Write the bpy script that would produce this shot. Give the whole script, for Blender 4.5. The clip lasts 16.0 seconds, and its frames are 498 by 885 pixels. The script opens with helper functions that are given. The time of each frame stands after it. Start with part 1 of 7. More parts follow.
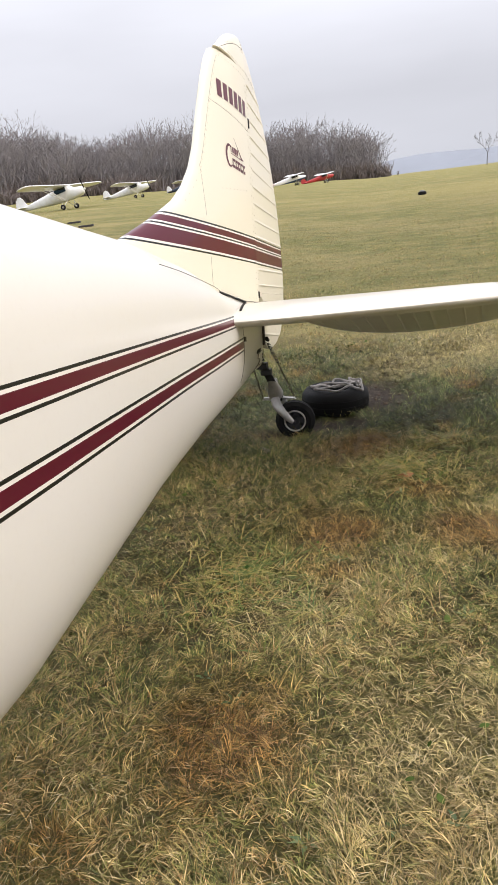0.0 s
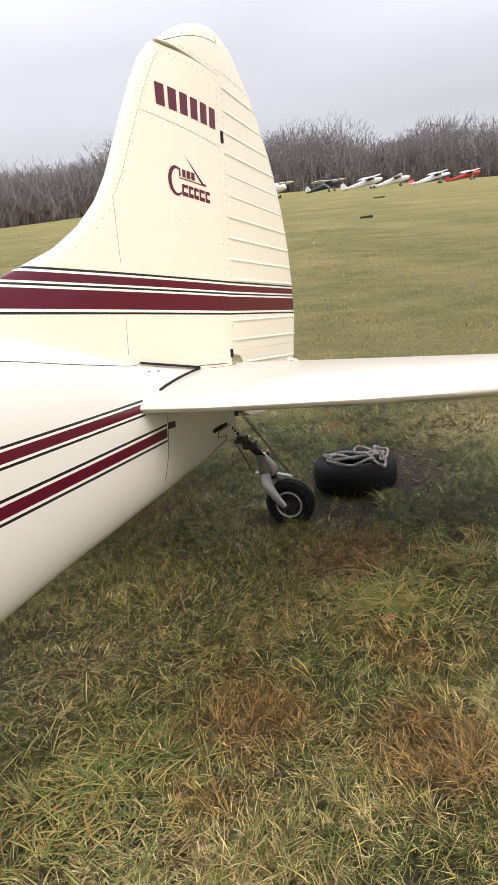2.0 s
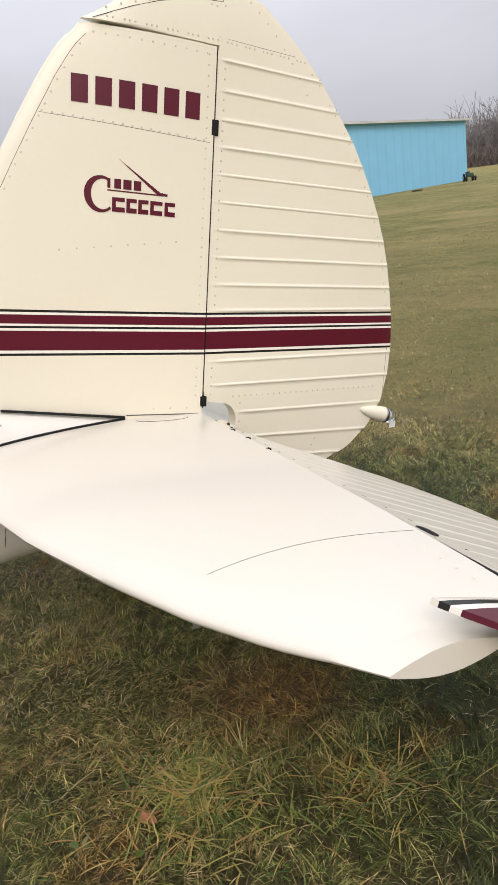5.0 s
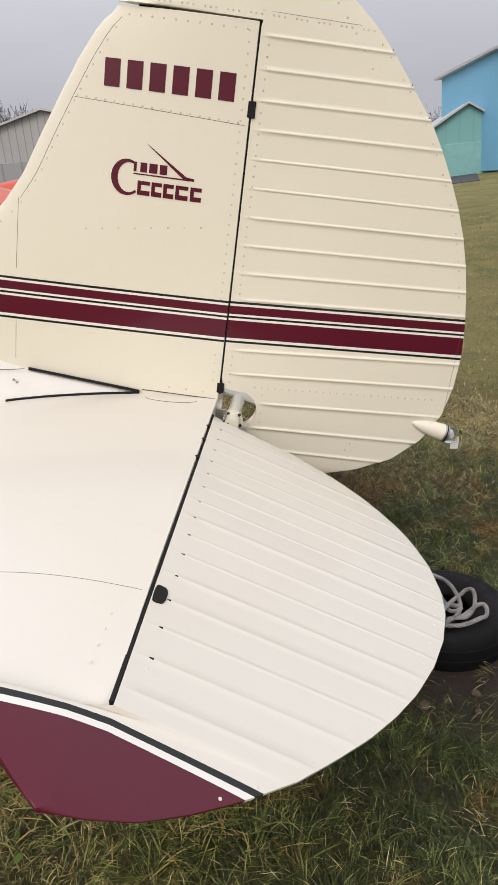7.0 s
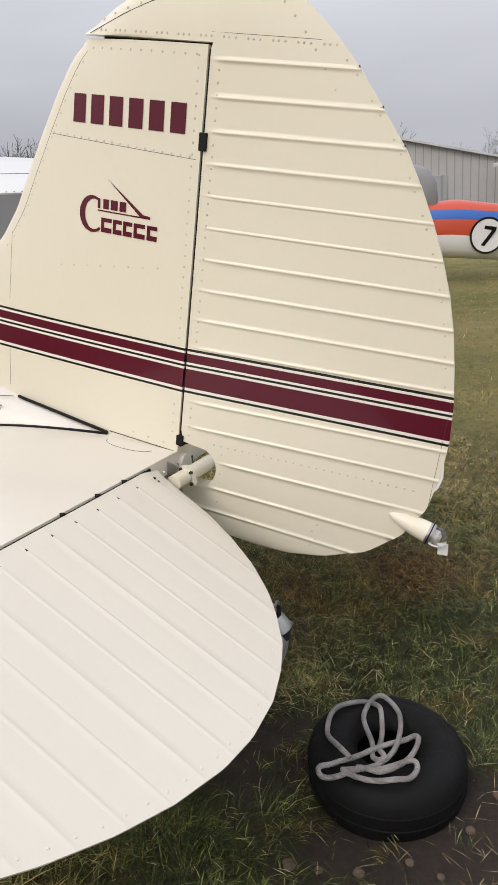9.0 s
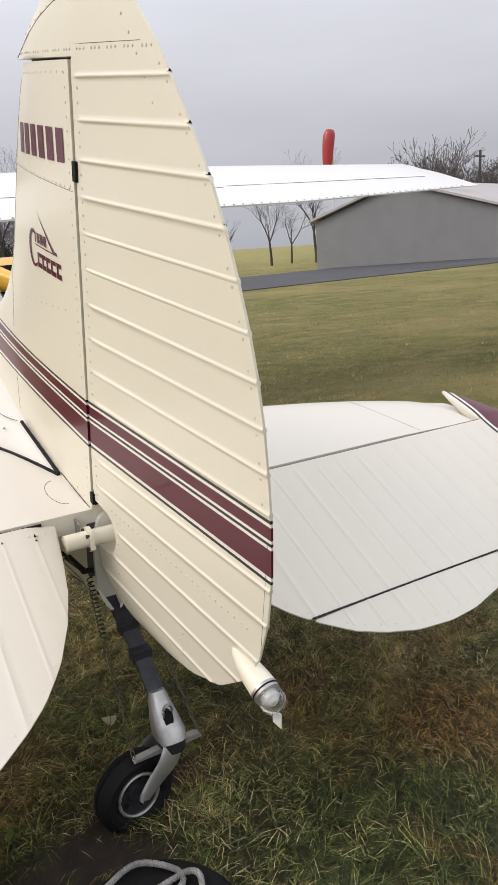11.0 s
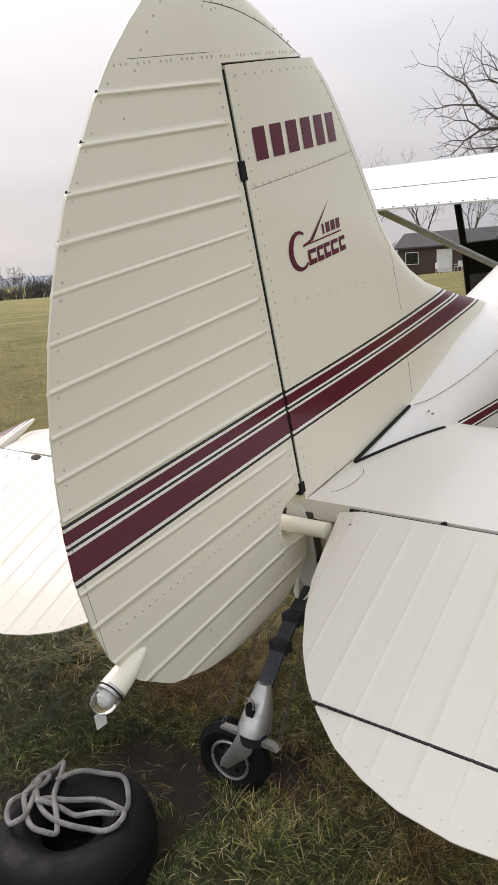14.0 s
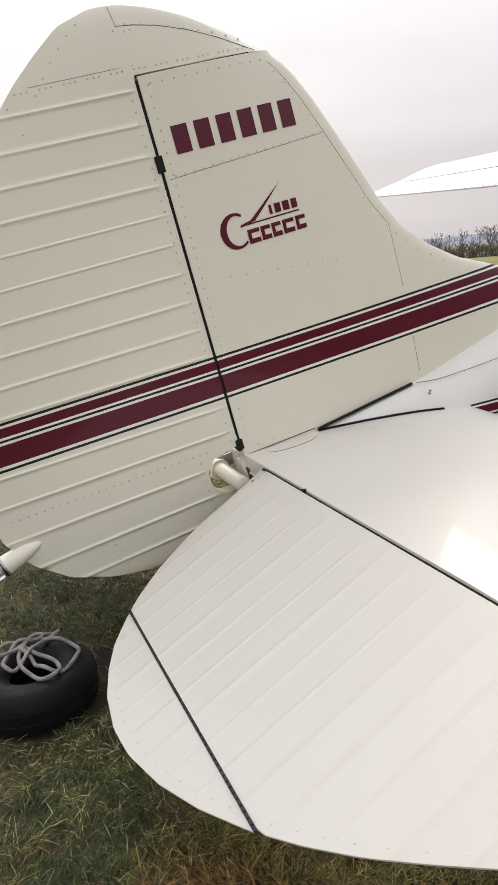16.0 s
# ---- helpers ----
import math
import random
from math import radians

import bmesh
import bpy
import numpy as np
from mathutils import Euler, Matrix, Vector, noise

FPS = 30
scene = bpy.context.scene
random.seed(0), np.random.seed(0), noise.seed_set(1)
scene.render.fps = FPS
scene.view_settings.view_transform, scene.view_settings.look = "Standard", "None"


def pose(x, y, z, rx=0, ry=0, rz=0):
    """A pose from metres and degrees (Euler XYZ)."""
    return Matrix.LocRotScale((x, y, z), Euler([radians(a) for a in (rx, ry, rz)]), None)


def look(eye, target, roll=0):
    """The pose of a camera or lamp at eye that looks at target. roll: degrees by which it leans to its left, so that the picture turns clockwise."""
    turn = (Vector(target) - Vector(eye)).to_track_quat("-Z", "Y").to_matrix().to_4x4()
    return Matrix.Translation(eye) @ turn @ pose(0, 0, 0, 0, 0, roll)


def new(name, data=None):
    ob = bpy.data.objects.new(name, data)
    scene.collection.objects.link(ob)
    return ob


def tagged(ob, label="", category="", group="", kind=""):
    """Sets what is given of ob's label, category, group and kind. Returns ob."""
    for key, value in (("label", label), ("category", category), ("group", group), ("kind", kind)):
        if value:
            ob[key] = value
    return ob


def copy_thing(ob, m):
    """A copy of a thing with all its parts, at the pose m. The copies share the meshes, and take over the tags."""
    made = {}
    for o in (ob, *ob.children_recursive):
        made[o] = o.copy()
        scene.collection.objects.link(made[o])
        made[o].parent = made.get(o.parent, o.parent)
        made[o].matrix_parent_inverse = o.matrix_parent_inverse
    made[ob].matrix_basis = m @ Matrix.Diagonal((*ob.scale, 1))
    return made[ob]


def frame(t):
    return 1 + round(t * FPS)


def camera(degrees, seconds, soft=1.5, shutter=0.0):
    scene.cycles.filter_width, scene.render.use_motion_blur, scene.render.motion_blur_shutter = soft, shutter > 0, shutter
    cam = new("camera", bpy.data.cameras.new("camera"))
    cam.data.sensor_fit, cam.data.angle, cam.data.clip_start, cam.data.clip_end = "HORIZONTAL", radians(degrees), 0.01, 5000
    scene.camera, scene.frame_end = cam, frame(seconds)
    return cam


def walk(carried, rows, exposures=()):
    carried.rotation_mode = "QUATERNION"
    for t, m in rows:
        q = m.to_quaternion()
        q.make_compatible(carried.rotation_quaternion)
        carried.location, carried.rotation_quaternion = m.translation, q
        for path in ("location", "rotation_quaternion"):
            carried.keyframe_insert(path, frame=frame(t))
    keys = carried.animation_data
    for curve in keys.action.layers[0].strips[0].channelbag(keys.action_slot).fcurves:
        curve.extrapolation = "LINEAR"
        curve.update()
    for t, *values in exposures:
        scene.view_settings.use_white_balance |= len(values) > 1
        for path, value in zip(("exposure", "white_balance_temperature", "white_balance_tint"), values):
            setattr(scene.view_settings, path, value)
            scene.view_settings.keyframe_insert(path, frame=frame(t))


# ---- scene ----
cam = camera(38.1, 16.0)
PATH = [
    (0, (-1.031, 3.205, 1.16), (-0.396, 1.422, 0.514), -7.7),
    (0.5, (-1.112, 2.961, 1.141), (-0.434, 1.191, 0.503), -7.7),
    (1, (-1.172, 2.706, 1.171), (-0.414, 0.964, 0.547), -7.7),
    (1.5, (-1.261, 2.487, 1.169), (-0.41, 0.784, 0.557), -7.9),
    (2, (-1.36, 2.228, 1.189), (-0.395, 0.582, 0.59), -8.4),
    (2.5, (-1.37, 1.979, 1.181), (-0.287, 0.404, 0.592), -9.0),
    (3, (-1.453, 1.714, 1.189), (-0.219, 0.253, 0.603), -9.5),
    (3.5, (-1.662, 1.423, 1.197), (-0.27, 0.11, 0.614), -9.7),
    (4, (-1.746, 1.218, 1.154), (-0.22, 0.058, 0.583), -9.3),
    (4.5, (-1.818, 0.989, 1.2), (-0.176, 0.011, 0.611), -8.1),
    (5, (-1.992, 0.652, 1.208), (-0.217, -0.061, 0.622), -7.6),
    (5.2, (-2.026, 0.559, 1.227), (-0.222, -0.065, 0.632), -6.6),
    (7.3, (-2.068, -0.397, 1.298), (-0.213, -0.095, 0.616), -5.0),
    (7.5, (-1.999, -0.475, 1.289), (-0.154, -0.091, 0.619), -5.0),
    (8, (-1.864, -0.695, 1.305), (-0.068, -0.095, 0.662), -4.7),
    (8.5, (-1.754, -0.926, 1.313), (-0.009, -0.17, 0.693), -4.5),
    (9, (-1.573, -1.097, 1.272), (0.092, -0.155, 0.688), -4.1),
    (9.5, (-1.339, -1.252, 1.298), (0.204, -0.105, 0.746), -3.8),
    (10, (-1.069, -1.485, 1.303), (0.307, -0.13, 0.784), -3.4),
    (10.2, (-0.983, -1.536, 1.305), (0.325, -0.114, 0.79), -3.4),
    (12.3, (0.213, -1.715, 1.254), (0.267, 0.206, 0.698), -3.9),
    (12.5, (0.292, -1.682, 1.256), (0.163, 0.231, 0.688), -4.0),
    (13, (0.587, -1.679, 1.261), (0.049, 0.166, 0.706), -4.4),
    (13.5, (0.801, -1.584, 1.248), (-0.099, 0.123, 0.721), -4.6),
    (14, (1.022, -1.413, 1.266), (-0.209, 0.089, 0.788), -4.2),
    (14.5, (1.304, -1.268, 1.259), (-0.16, 0.007, 0.777), -3.8),
    (15, (1.495, -1.076, 1.239), (-0.137, -0.037, 0.732), -3.7),
    (15.5, (1.63, -0.899, 1.254), (-0.1, -0.033, 0.744), -4.0),
    (16, (1.846, -0.7, 1.221), (0.045, 0.013, 0.724), -4.4),
]
EXPOSURE = [(0, .36, 7120, 18), (2.5, .27, 7120, 18), (5, -.03, 7120, 18), (7.5, -.18, 7120, 18), (9.5, -.15, 7120, 17), (12.5, .0, 7180, 18), (14.5, -.02, 7180, 18), (16, -.02, 7180, 18)]
walk(cam, [(t, look(eye, target, roll)) for t, eye, target, roll in PATH], EXPOSURE)

# ---------- world and light ----------
world = bpy.data.worlds.new("overcast")
scene.world = world
world.use_nodes = True
wn, wl = world.node_tree.nodes, world.node_tree.links
sky = wn.new("ShaderNodeTexSky")
sky.sky_type, sky.sun_disc = "NISHITA", False
SUN_EL, SUN_AZ = radians(40), radians(-75)
sky.sun_elevation, sky.sun_rotation = SUN_EL, SUN_AZ
sky.air_density, sky.dust_density, sky.ozone_density = 1.0, 3.0, 1.5
hsv = wn.new("ShaderNodeHueSaturation")
hsv.inputs["Saturation"].default_value = 0.16
wl.new(sky.outputs[0], hsv.inputs["Color"])
# cloud layer: evens the sky out and adds faint broad bands
tc, cn, cr = wn.new("ShaderNodeTexCoord"), wn.new("ShaderNodeTexNoise"), wn.new("ShaderNodeMapRange")
mp = wn.new("ShaderNodeMapping")
mp.inputs["Scale"].default_value = (1.2, 1.2, 5)
wl.new(tc.outputs["Generated"], mp.inputs[0])
wl.new(mp.outputs[0], cn.inputs["Vector"])
cn.inputs["Scale"].default_value, cn.inputs["Detail"].default_value = 1.6, 4
cr.inputs["To Min"].default_value, cr.inputs["To Max"].default_value = 0.80, 1.16
wl.new(cn.outputs[0], cr.inputs["Value"])
cloud = wn.new("ShaderNodeMix")
cloud.data_type = "RGBA"
cloud.inputs["Factor"].default_value = 0.85
sep, side, veil = wn.new("ShaderNodeVectorMath"), wn.new("ShaderNodeMapRange"), wn.new("ShaderNodeMix")
sep.operation = "DOT_PRODUCT"
wl.new(tc.outputs["Generated"], sep.inputs[0])
sep.inputs[1].default_value = (math.sin(SUN_AZ), math.cos(SUN_AZ), -1.2)
wl.new(sep.outputs["Value"], side.inputs["Value"])
side.inputs["From Min"].default_value, side.inputs["From Max"].default_value = 0.0, 1.0
veil.data_type = "RGBA"
veil.inputs["A"].default_value, veil.inputs["B"].default_value = (5.05, 5.75, 6.65, 1), (6.5, 6.8, 7.2, 1)
wl.new(side.outputs[0], veil.inputs["Factor"])
wl.new(veil.outputs["Result"], cloud.inputs["B"])
wl.new(hsv.outputs[0], cloud.inputs["A"])
mul = wn.new("ShaderNodeVectorMath")
mul.operation = "SCALE"
wl.new(cloud.outputs["Result"], mul.inputs[0])
# an overcast sky is brighter overhead than at the horizon
sz, lift, gain = wn.new("ShaderNodeSeparateXYZ"), wn.new("ShaderNodeMapRange"), wn.new("ShaderNodeMath")
wl.new(tc.outputs["Generated"], sz.inputs[0])
wl.new(sz.outputs[2], lift.inputs["Value"])
lift.inputs["From Min"].default_value, lift.inputs["From Max"].default_value = 0.10, 0.65
lift.inputs["To Min"].default_value, lift.inputs["To Max"].default_value = 1.0, 2.45
gain.operation = "MULTIPLY"
wl.new(lift.outputs[0], gain.inputs[0])
wl.new(cr.outputs[0], gain.inputs[1])
wl.new(gain.outputs[0], mul.inputs["Scale"])
wl.new(mul.outputs[0], wn["Background"].inputs["Color"])
wn["Background"].inputs["Strength"].default_value = 0.105
sun = new("sun", bpy.data.lights.new("sun", "SUN"))
sun.data.energy, sun.data.angle, sun.data.color = 1.2, radians(30), (1.0, 0.95, 0.87)
sun.matrix_world = look((0, 0, 0), (-math.sin(SUN_AZ) * math.cos(SUN_EL), -math.cos(SUN_AZ) * math.cos(SUN_EL), -math.sin(SUN_EL)))

# ---------- materials ----------


class Graph:
    """Short hands for building a node material."""

    def __init__(self, name, color=(0.5, 0.5, 0.5), rough=0.6, metal=0.0, coat=0.0):
        self.m = bpy.data.materials.new(name)
        self.m.use_nodes = True
        self.t = self.m.node_tree
        self.b = self.t.nodes["Principled BSDF"]
        self.b.inputs["Base Color"].default_value = (*color, 1)
        self.b.inputs["Roughness"].default_value = rough
        self.b.inputs["Metallic"].default_value = metal
        self.b.inputs["Coat Weight"].default_value = coat
        self.b.inputs["Coat Roughness"].default_value = 0.04

    def add(self, kind):
        return self.t.nodes.new(kind)

    def put(self, socket, v):
        if hasattr(v, "is_output"):
            self.t.links.new(v, socket)
        elif isinstance(v, tuple) and len(v) == 3 and socket.type == "RGBA":
            socket.default_value = (*v, 1)
        else:
            socket.default_value = v

    def math(self, op, a, b=0.0, c=0.0):
        n = self.add("ShaderNodeMath")
        n.operation = op
        for s, v in zip(n.inputs, (a, b, c)):
            self.put(s, v)
        return n.outputs[0]

    def mix(self, f, a, b):
        n = self.add("ShaderNodeMix")
        n.data_type = "RGBA"
        self.put(n.inputs["Factor"], f)
        self.put(n.inputs["A"], a)
        self.put(n.inputs["B"], b)
        return n.outputs["Result"]

    def coords(self, which="Object"):
        return self.add("ShaderNodeTexCoord").outputs[which]

    def xyz(self, vec):
        n = self.add("ShaderNodeSeparateXYZ")
        self.put(n.inputs[0], vec)
        return n.outputs

    def noise(self, scale, detail=4, rough=0.5, vec=None, stretch=None):
        vec = vec or self.coords()
        if stretch:
            mpn = self.add("ShaderNodeMapping")
            mpn.inputs["Scale"].default_value = stretch
            self.put(mpn.inputs[0], vec)
            vec = mpn.outputs[0]
        n = self.add("ShaderNodeTexNoise")
        self.put(n.inputs["Vector"], vec)
        n.inputs["Scale"].default_value, n.inputs["Detail"].default_value, n.inputs["Roughness"].default_value = scale, detail, rough
        return n.outputs[0]

    def ramp(self, f, stops, constant=False):
        n = self.add("ShaderNodeValToRGB")
        r = n.color_ramp
        r.interpolation = "CONSTANT" if constant else "LINEAR"
        while len(r.elements) < len(stops):
            r.elements.new(0.5)
        for e, (p, c) in zip(r.elements, stops):
            e.position, e.color = p, (*c, 1)
        self.put(n.inputs[0], f)
        return n.outputs[0]

    def span(self, v, a, b, c=0.0, d=1.0):
        n = self.add("ShaderNodeMapRange")
        for s, q in zip(("Value", "From Min", "From Max", "To Min", "To Max"), (v, a, b, c, d)):
            self.put(n.inputs[s], q)
        return n.outputs[0]

    def bump(self, height, strength=0.3, dist=0.01):
        n = self.add("ShaderNodeBump")
        n.inputs["Strength"].default_value, n.inputs["Distance"].default_value = strength, dist
        self.put(n.inputs["Height"], height)
        self.t.links.new(n.outputs[0], self.b.inputs["Normal"])

    def color(self, c):
        self.put(self.b.inputs["Base Color"], c)

    def rough(self, r):
        self.put(self.b.inputs["Roughness"], r)


CREAM, MAROON, INK, WHITE = (0.78, 0.740, 0.612), (0.098, 0.0047, 0.018), (0.010, 0.011, 0.010), (0.81, 0.79, 0.73)


def aged_paint(g, col):
    """Fine soil and broad fading over a paint colour, waviness of the sheet metal."""
    n1, n2 = g.noise(2.2, 3, 0.5), g.noise(60, 3)
    def dim(c, k):
        v = g.add("ShaderNodeVectorMath")
        v.operation = "MULTIPLY"
        g.put(v.inputs[0], c)
        v.inputs[1].default_value = k
        return v.outputs[0]
    c = g.mix(g.span(n1, 0.15, 0.9, 0.0, 0.5), col, dim(col, (0.93, 0.91, 0.86)))
    g.color(g.mix(g.span(n2, 0.55, 0.8, 0.0, 0.12), c, dim(c, (0.86, 0.83, 0.77))))
    g.rough(0.30)
    g.b.inputs["Specular IOR Level"].default_value = 0.25
    g.b.inputs["Coat Weight"].default_value = 0.27


def plain_paint(name, col):
    g = Graph(name, col, 0.28, coat=0.12)
    aged_paint(g, col)
    return g.m


FIN_BANDS = [(0.0, None), (.10, INK), (.142, WHITE), (.185, MAROON), (.34, WHITE), (.38, INK), (.42, WHITE), (.464, MAROON), (.808, WHITE), (.856, INK), (.90, None)]


def fin_paint(name, slope):
    """Cream with two maroon bands edged in white and black, at a fixed height of the tail."""
    g = Graph(name, CREAM, 0.28, coat=0.12)
    x, y, z = g.xyz(g.coords())
    h = g.math("MULTIPLY_ADD", y, slope, z)
    f = g.span(h, .297 + .119 / 8, .297 - .119 * 1.125, 0.0, 1.0)
    aged_paint(g, g.ramp(f, [(p, c or CREAM) for p, c in FIN_BANDS], True))
    return g.m


BODY = (0.75, 0.730, 0.675)
SIDE = [(0.0, BODY), (.10, INK), (.20, WHITE), (.30, MAROON), (.70, WHITE), (.80, INK), (.90, BODY)]


def side_paint():
    """Cream with two maroon stripes along the sides of the fuselage."""
    g = Graph("fuselage_paint", CREAM, 0.28, coat=0.12)
    x, y, z = g.xyz(g.coords())
    col = None
    for t0, ts, b0, bs, end in STRIPES:
        top, bot = g.math("MULTIPLY_ADD", y, ts, t0), g.math("MULTIPLY_ADD", y, bs, b0)
        v = g.math("DIVIDE", g.math("SUBTRACT", z, top), g.math("SUBTRACT", bot, top))
        f = g.math("MULTIPLY_ADD", v, 0.8, 0.1)
        f = g.math("MULTIPLY", f, g.math("GREATER_THAN", y, end))
        c = g.ramp(f, SIDE, True)
        inside = g.math("MULTIPLY", g.math("GREATER_THAN", f, 0.1), g.math("LESS_THAN", f, 0.9))
        col = c if col is None else g.mix(inside, col, c)
    aged_paint(g, col)
    return g.m


# top edge at y=0 and its slope, bottom edge likewise, where the stripe ends
STRIPES = [(-.0155, -.0825, -.056, -.0885, .69), (-.090, -.108, -.142, -.111, .572)]


PALE = (0.730, 0.692, 0.612)


def tip_paint():
    """Elevator paint with a maroon tip edged in white and black."""
    g = Graph("elevator_paint", PALE, 0.3, coat=0.2)
    x, y, z = g.xyz(g.coords())
    bent = g.math("ADD", g.math("MULTIPLY", g.math("MINIMUM", y, 0.0), .09), g.math("MULTIPLY", g.math("MAXIMUM", y, 0.0), -.05))
    f = g.span(g.math("ADD", g.math("ABSOLUTE", x), bent), 1.338, 1.398, 0.0, 1.0)
    aged_paint(g, g.ramp(f, [(0, PALE), (.22, INK), (.40, WHITE), (.58, MAROON)], True))
    return g.m


cream = plain_paint("cream_paint", CREAM)
pale_cream = plain_paint("pale_cream_paint", PALE)
white_paint = plain_paint("white_paint", (0.76, 0.76, 0.74))
maroon = plain_paint("maroon_paint", MAROON)
fin_mat, rudder_mat, side_mat, elev_mat = fin_paint("fin_paint", .018), fin_paint("rudder_paint", .036), side_paint(), tip_paint()


def rubber(name, c=0.010):
    g = Graph(name, (c, c, c * 1.05), 0.62)
    n = g.noise(14, 6, 0.65)
    g.color(g.mix(g.span(n, 0.4, 0.8), (c, c, c * 1.04), (c * 1.7, c * 1.65, c * 1.6)))
    g.rough(g.span(n, 0.3, 0.7, 0.45, 0.8))
    g.b.inputs["Specular IOR Level"].default_value = 0.14
    g.bump(g.noise(90, 4), 0.35, 0.004)
    return g.m


black_rubber = rubber("black_rubber")
old_tyre_mat = rubber("weathered_tyre", 0.006)
seal_mat = rubber("black_seal", 0.012)


def metal(name, col, rough=0.4, m=1.0):
    g = Graph(name, col, rough, m)
    n = g.noise(25, 5, 0.6)
    g.color(g.mix(g.span(n, 0.45, 0.8, 0, 0.5), col, tuple(v * 0.45 for v in col)))
    g.rough(g.span(n, 0.3, 0.7, rough * 0.8, min(1, rough * 1.5)))
    g.bump(g.noise(120, 3), 0.15, 0.003)
    return g.m


alu = metal("cast_aluminium", (0.55, 0.54, 0.52), 0.42, 0.85)
steel = metal("dark_steel", (0.045, 0.046, 0.05), 0.5, 0.5)
chain_mat = metal("dull_chain", (0.17, 0.145, 0.11), 0.5, 0.8)
zinc = metal("zinc_steel", (0.45, 0.44, 0.42), 0.35, 1.0)
strut_mat = metal("strut_paint", (0.66, 0.66, 0.64), 0.35, 0.1)
dirtmark = Graph("panel_gap", (0.07, 0.06, 0.05), 0.8).m
# darker than the skin: each rivet head's small shadow put into its colour
rivet_mat = metal("shaded_rivet", (0.62, 0.58, 0.48), 0.4, 0.0)


def glass_mat(name, tint=(0.9, 0.95, 0.95)):
    g = Graph(name, tint, 0.04)
    g.b.inputs["Transmission Weight"].default_value = 1.0
    g.b.inputs["IOR"].default_value = 1.1
    return g.m


clear = glass_mat("clear_glass")
lens_mat = Graph("lamp_lens", (0.93, 0.94, 0.93), 0.05)
lens_mat.b.inputs["Transmission Weight"].default_value = 0.95
lens_mat.b.inputs["IOR"].default_value = 1.3
lens_mat = lens_mat.m
dark_glass = Graph("cabin_glass", (0.012, 0.014, 0.015), 0.06).m


def rope_material():
    g = Graph("braided_rope", (0.42, 0.41, 0.40), 0.9)
    w = g.add("ShaderNodeTexWave")
    w.inputs["Scale"].default_value, w.inputs["Distortion"].default_value = 60, 3
    g.put(w.inputs["Vector"], g.coords())
    n = g.noise(25, 4)
    g.color(g.mix(g.span(n, 0.3, 0.8), (0.36, 0.345, 0.33), (0.15, 0.14, 0.13)))
    g.bump(w.outputs["Fac"], 0.7, 0.004)
    return g.m


rope_mat = rope_material()


def patches(g, spots, x, y, vec, top):
    """Ragged round patches: how strongly each place belongs to them."""
    out = None
    for cx, cy, r in spots:
        d = g.math("SQRT", g.math("ADD", g.math("POWER", g.math("SUBTRACT", x, cx), 2.0), g.math("POWER", g.math("SUBTRACT", y, cy), 2.0)))
        d = g.math("ADD", d, g.math("MULTIPLY", g.math("SUBTRACT", g.noise(6, 4, 0.7, vec), 0.5), r * 1.3))
        e = g.span(d, r, r * 0.35, 0.0, top)
        out = e if out is None else g.math("MAXIMUM", out, e)
    return out


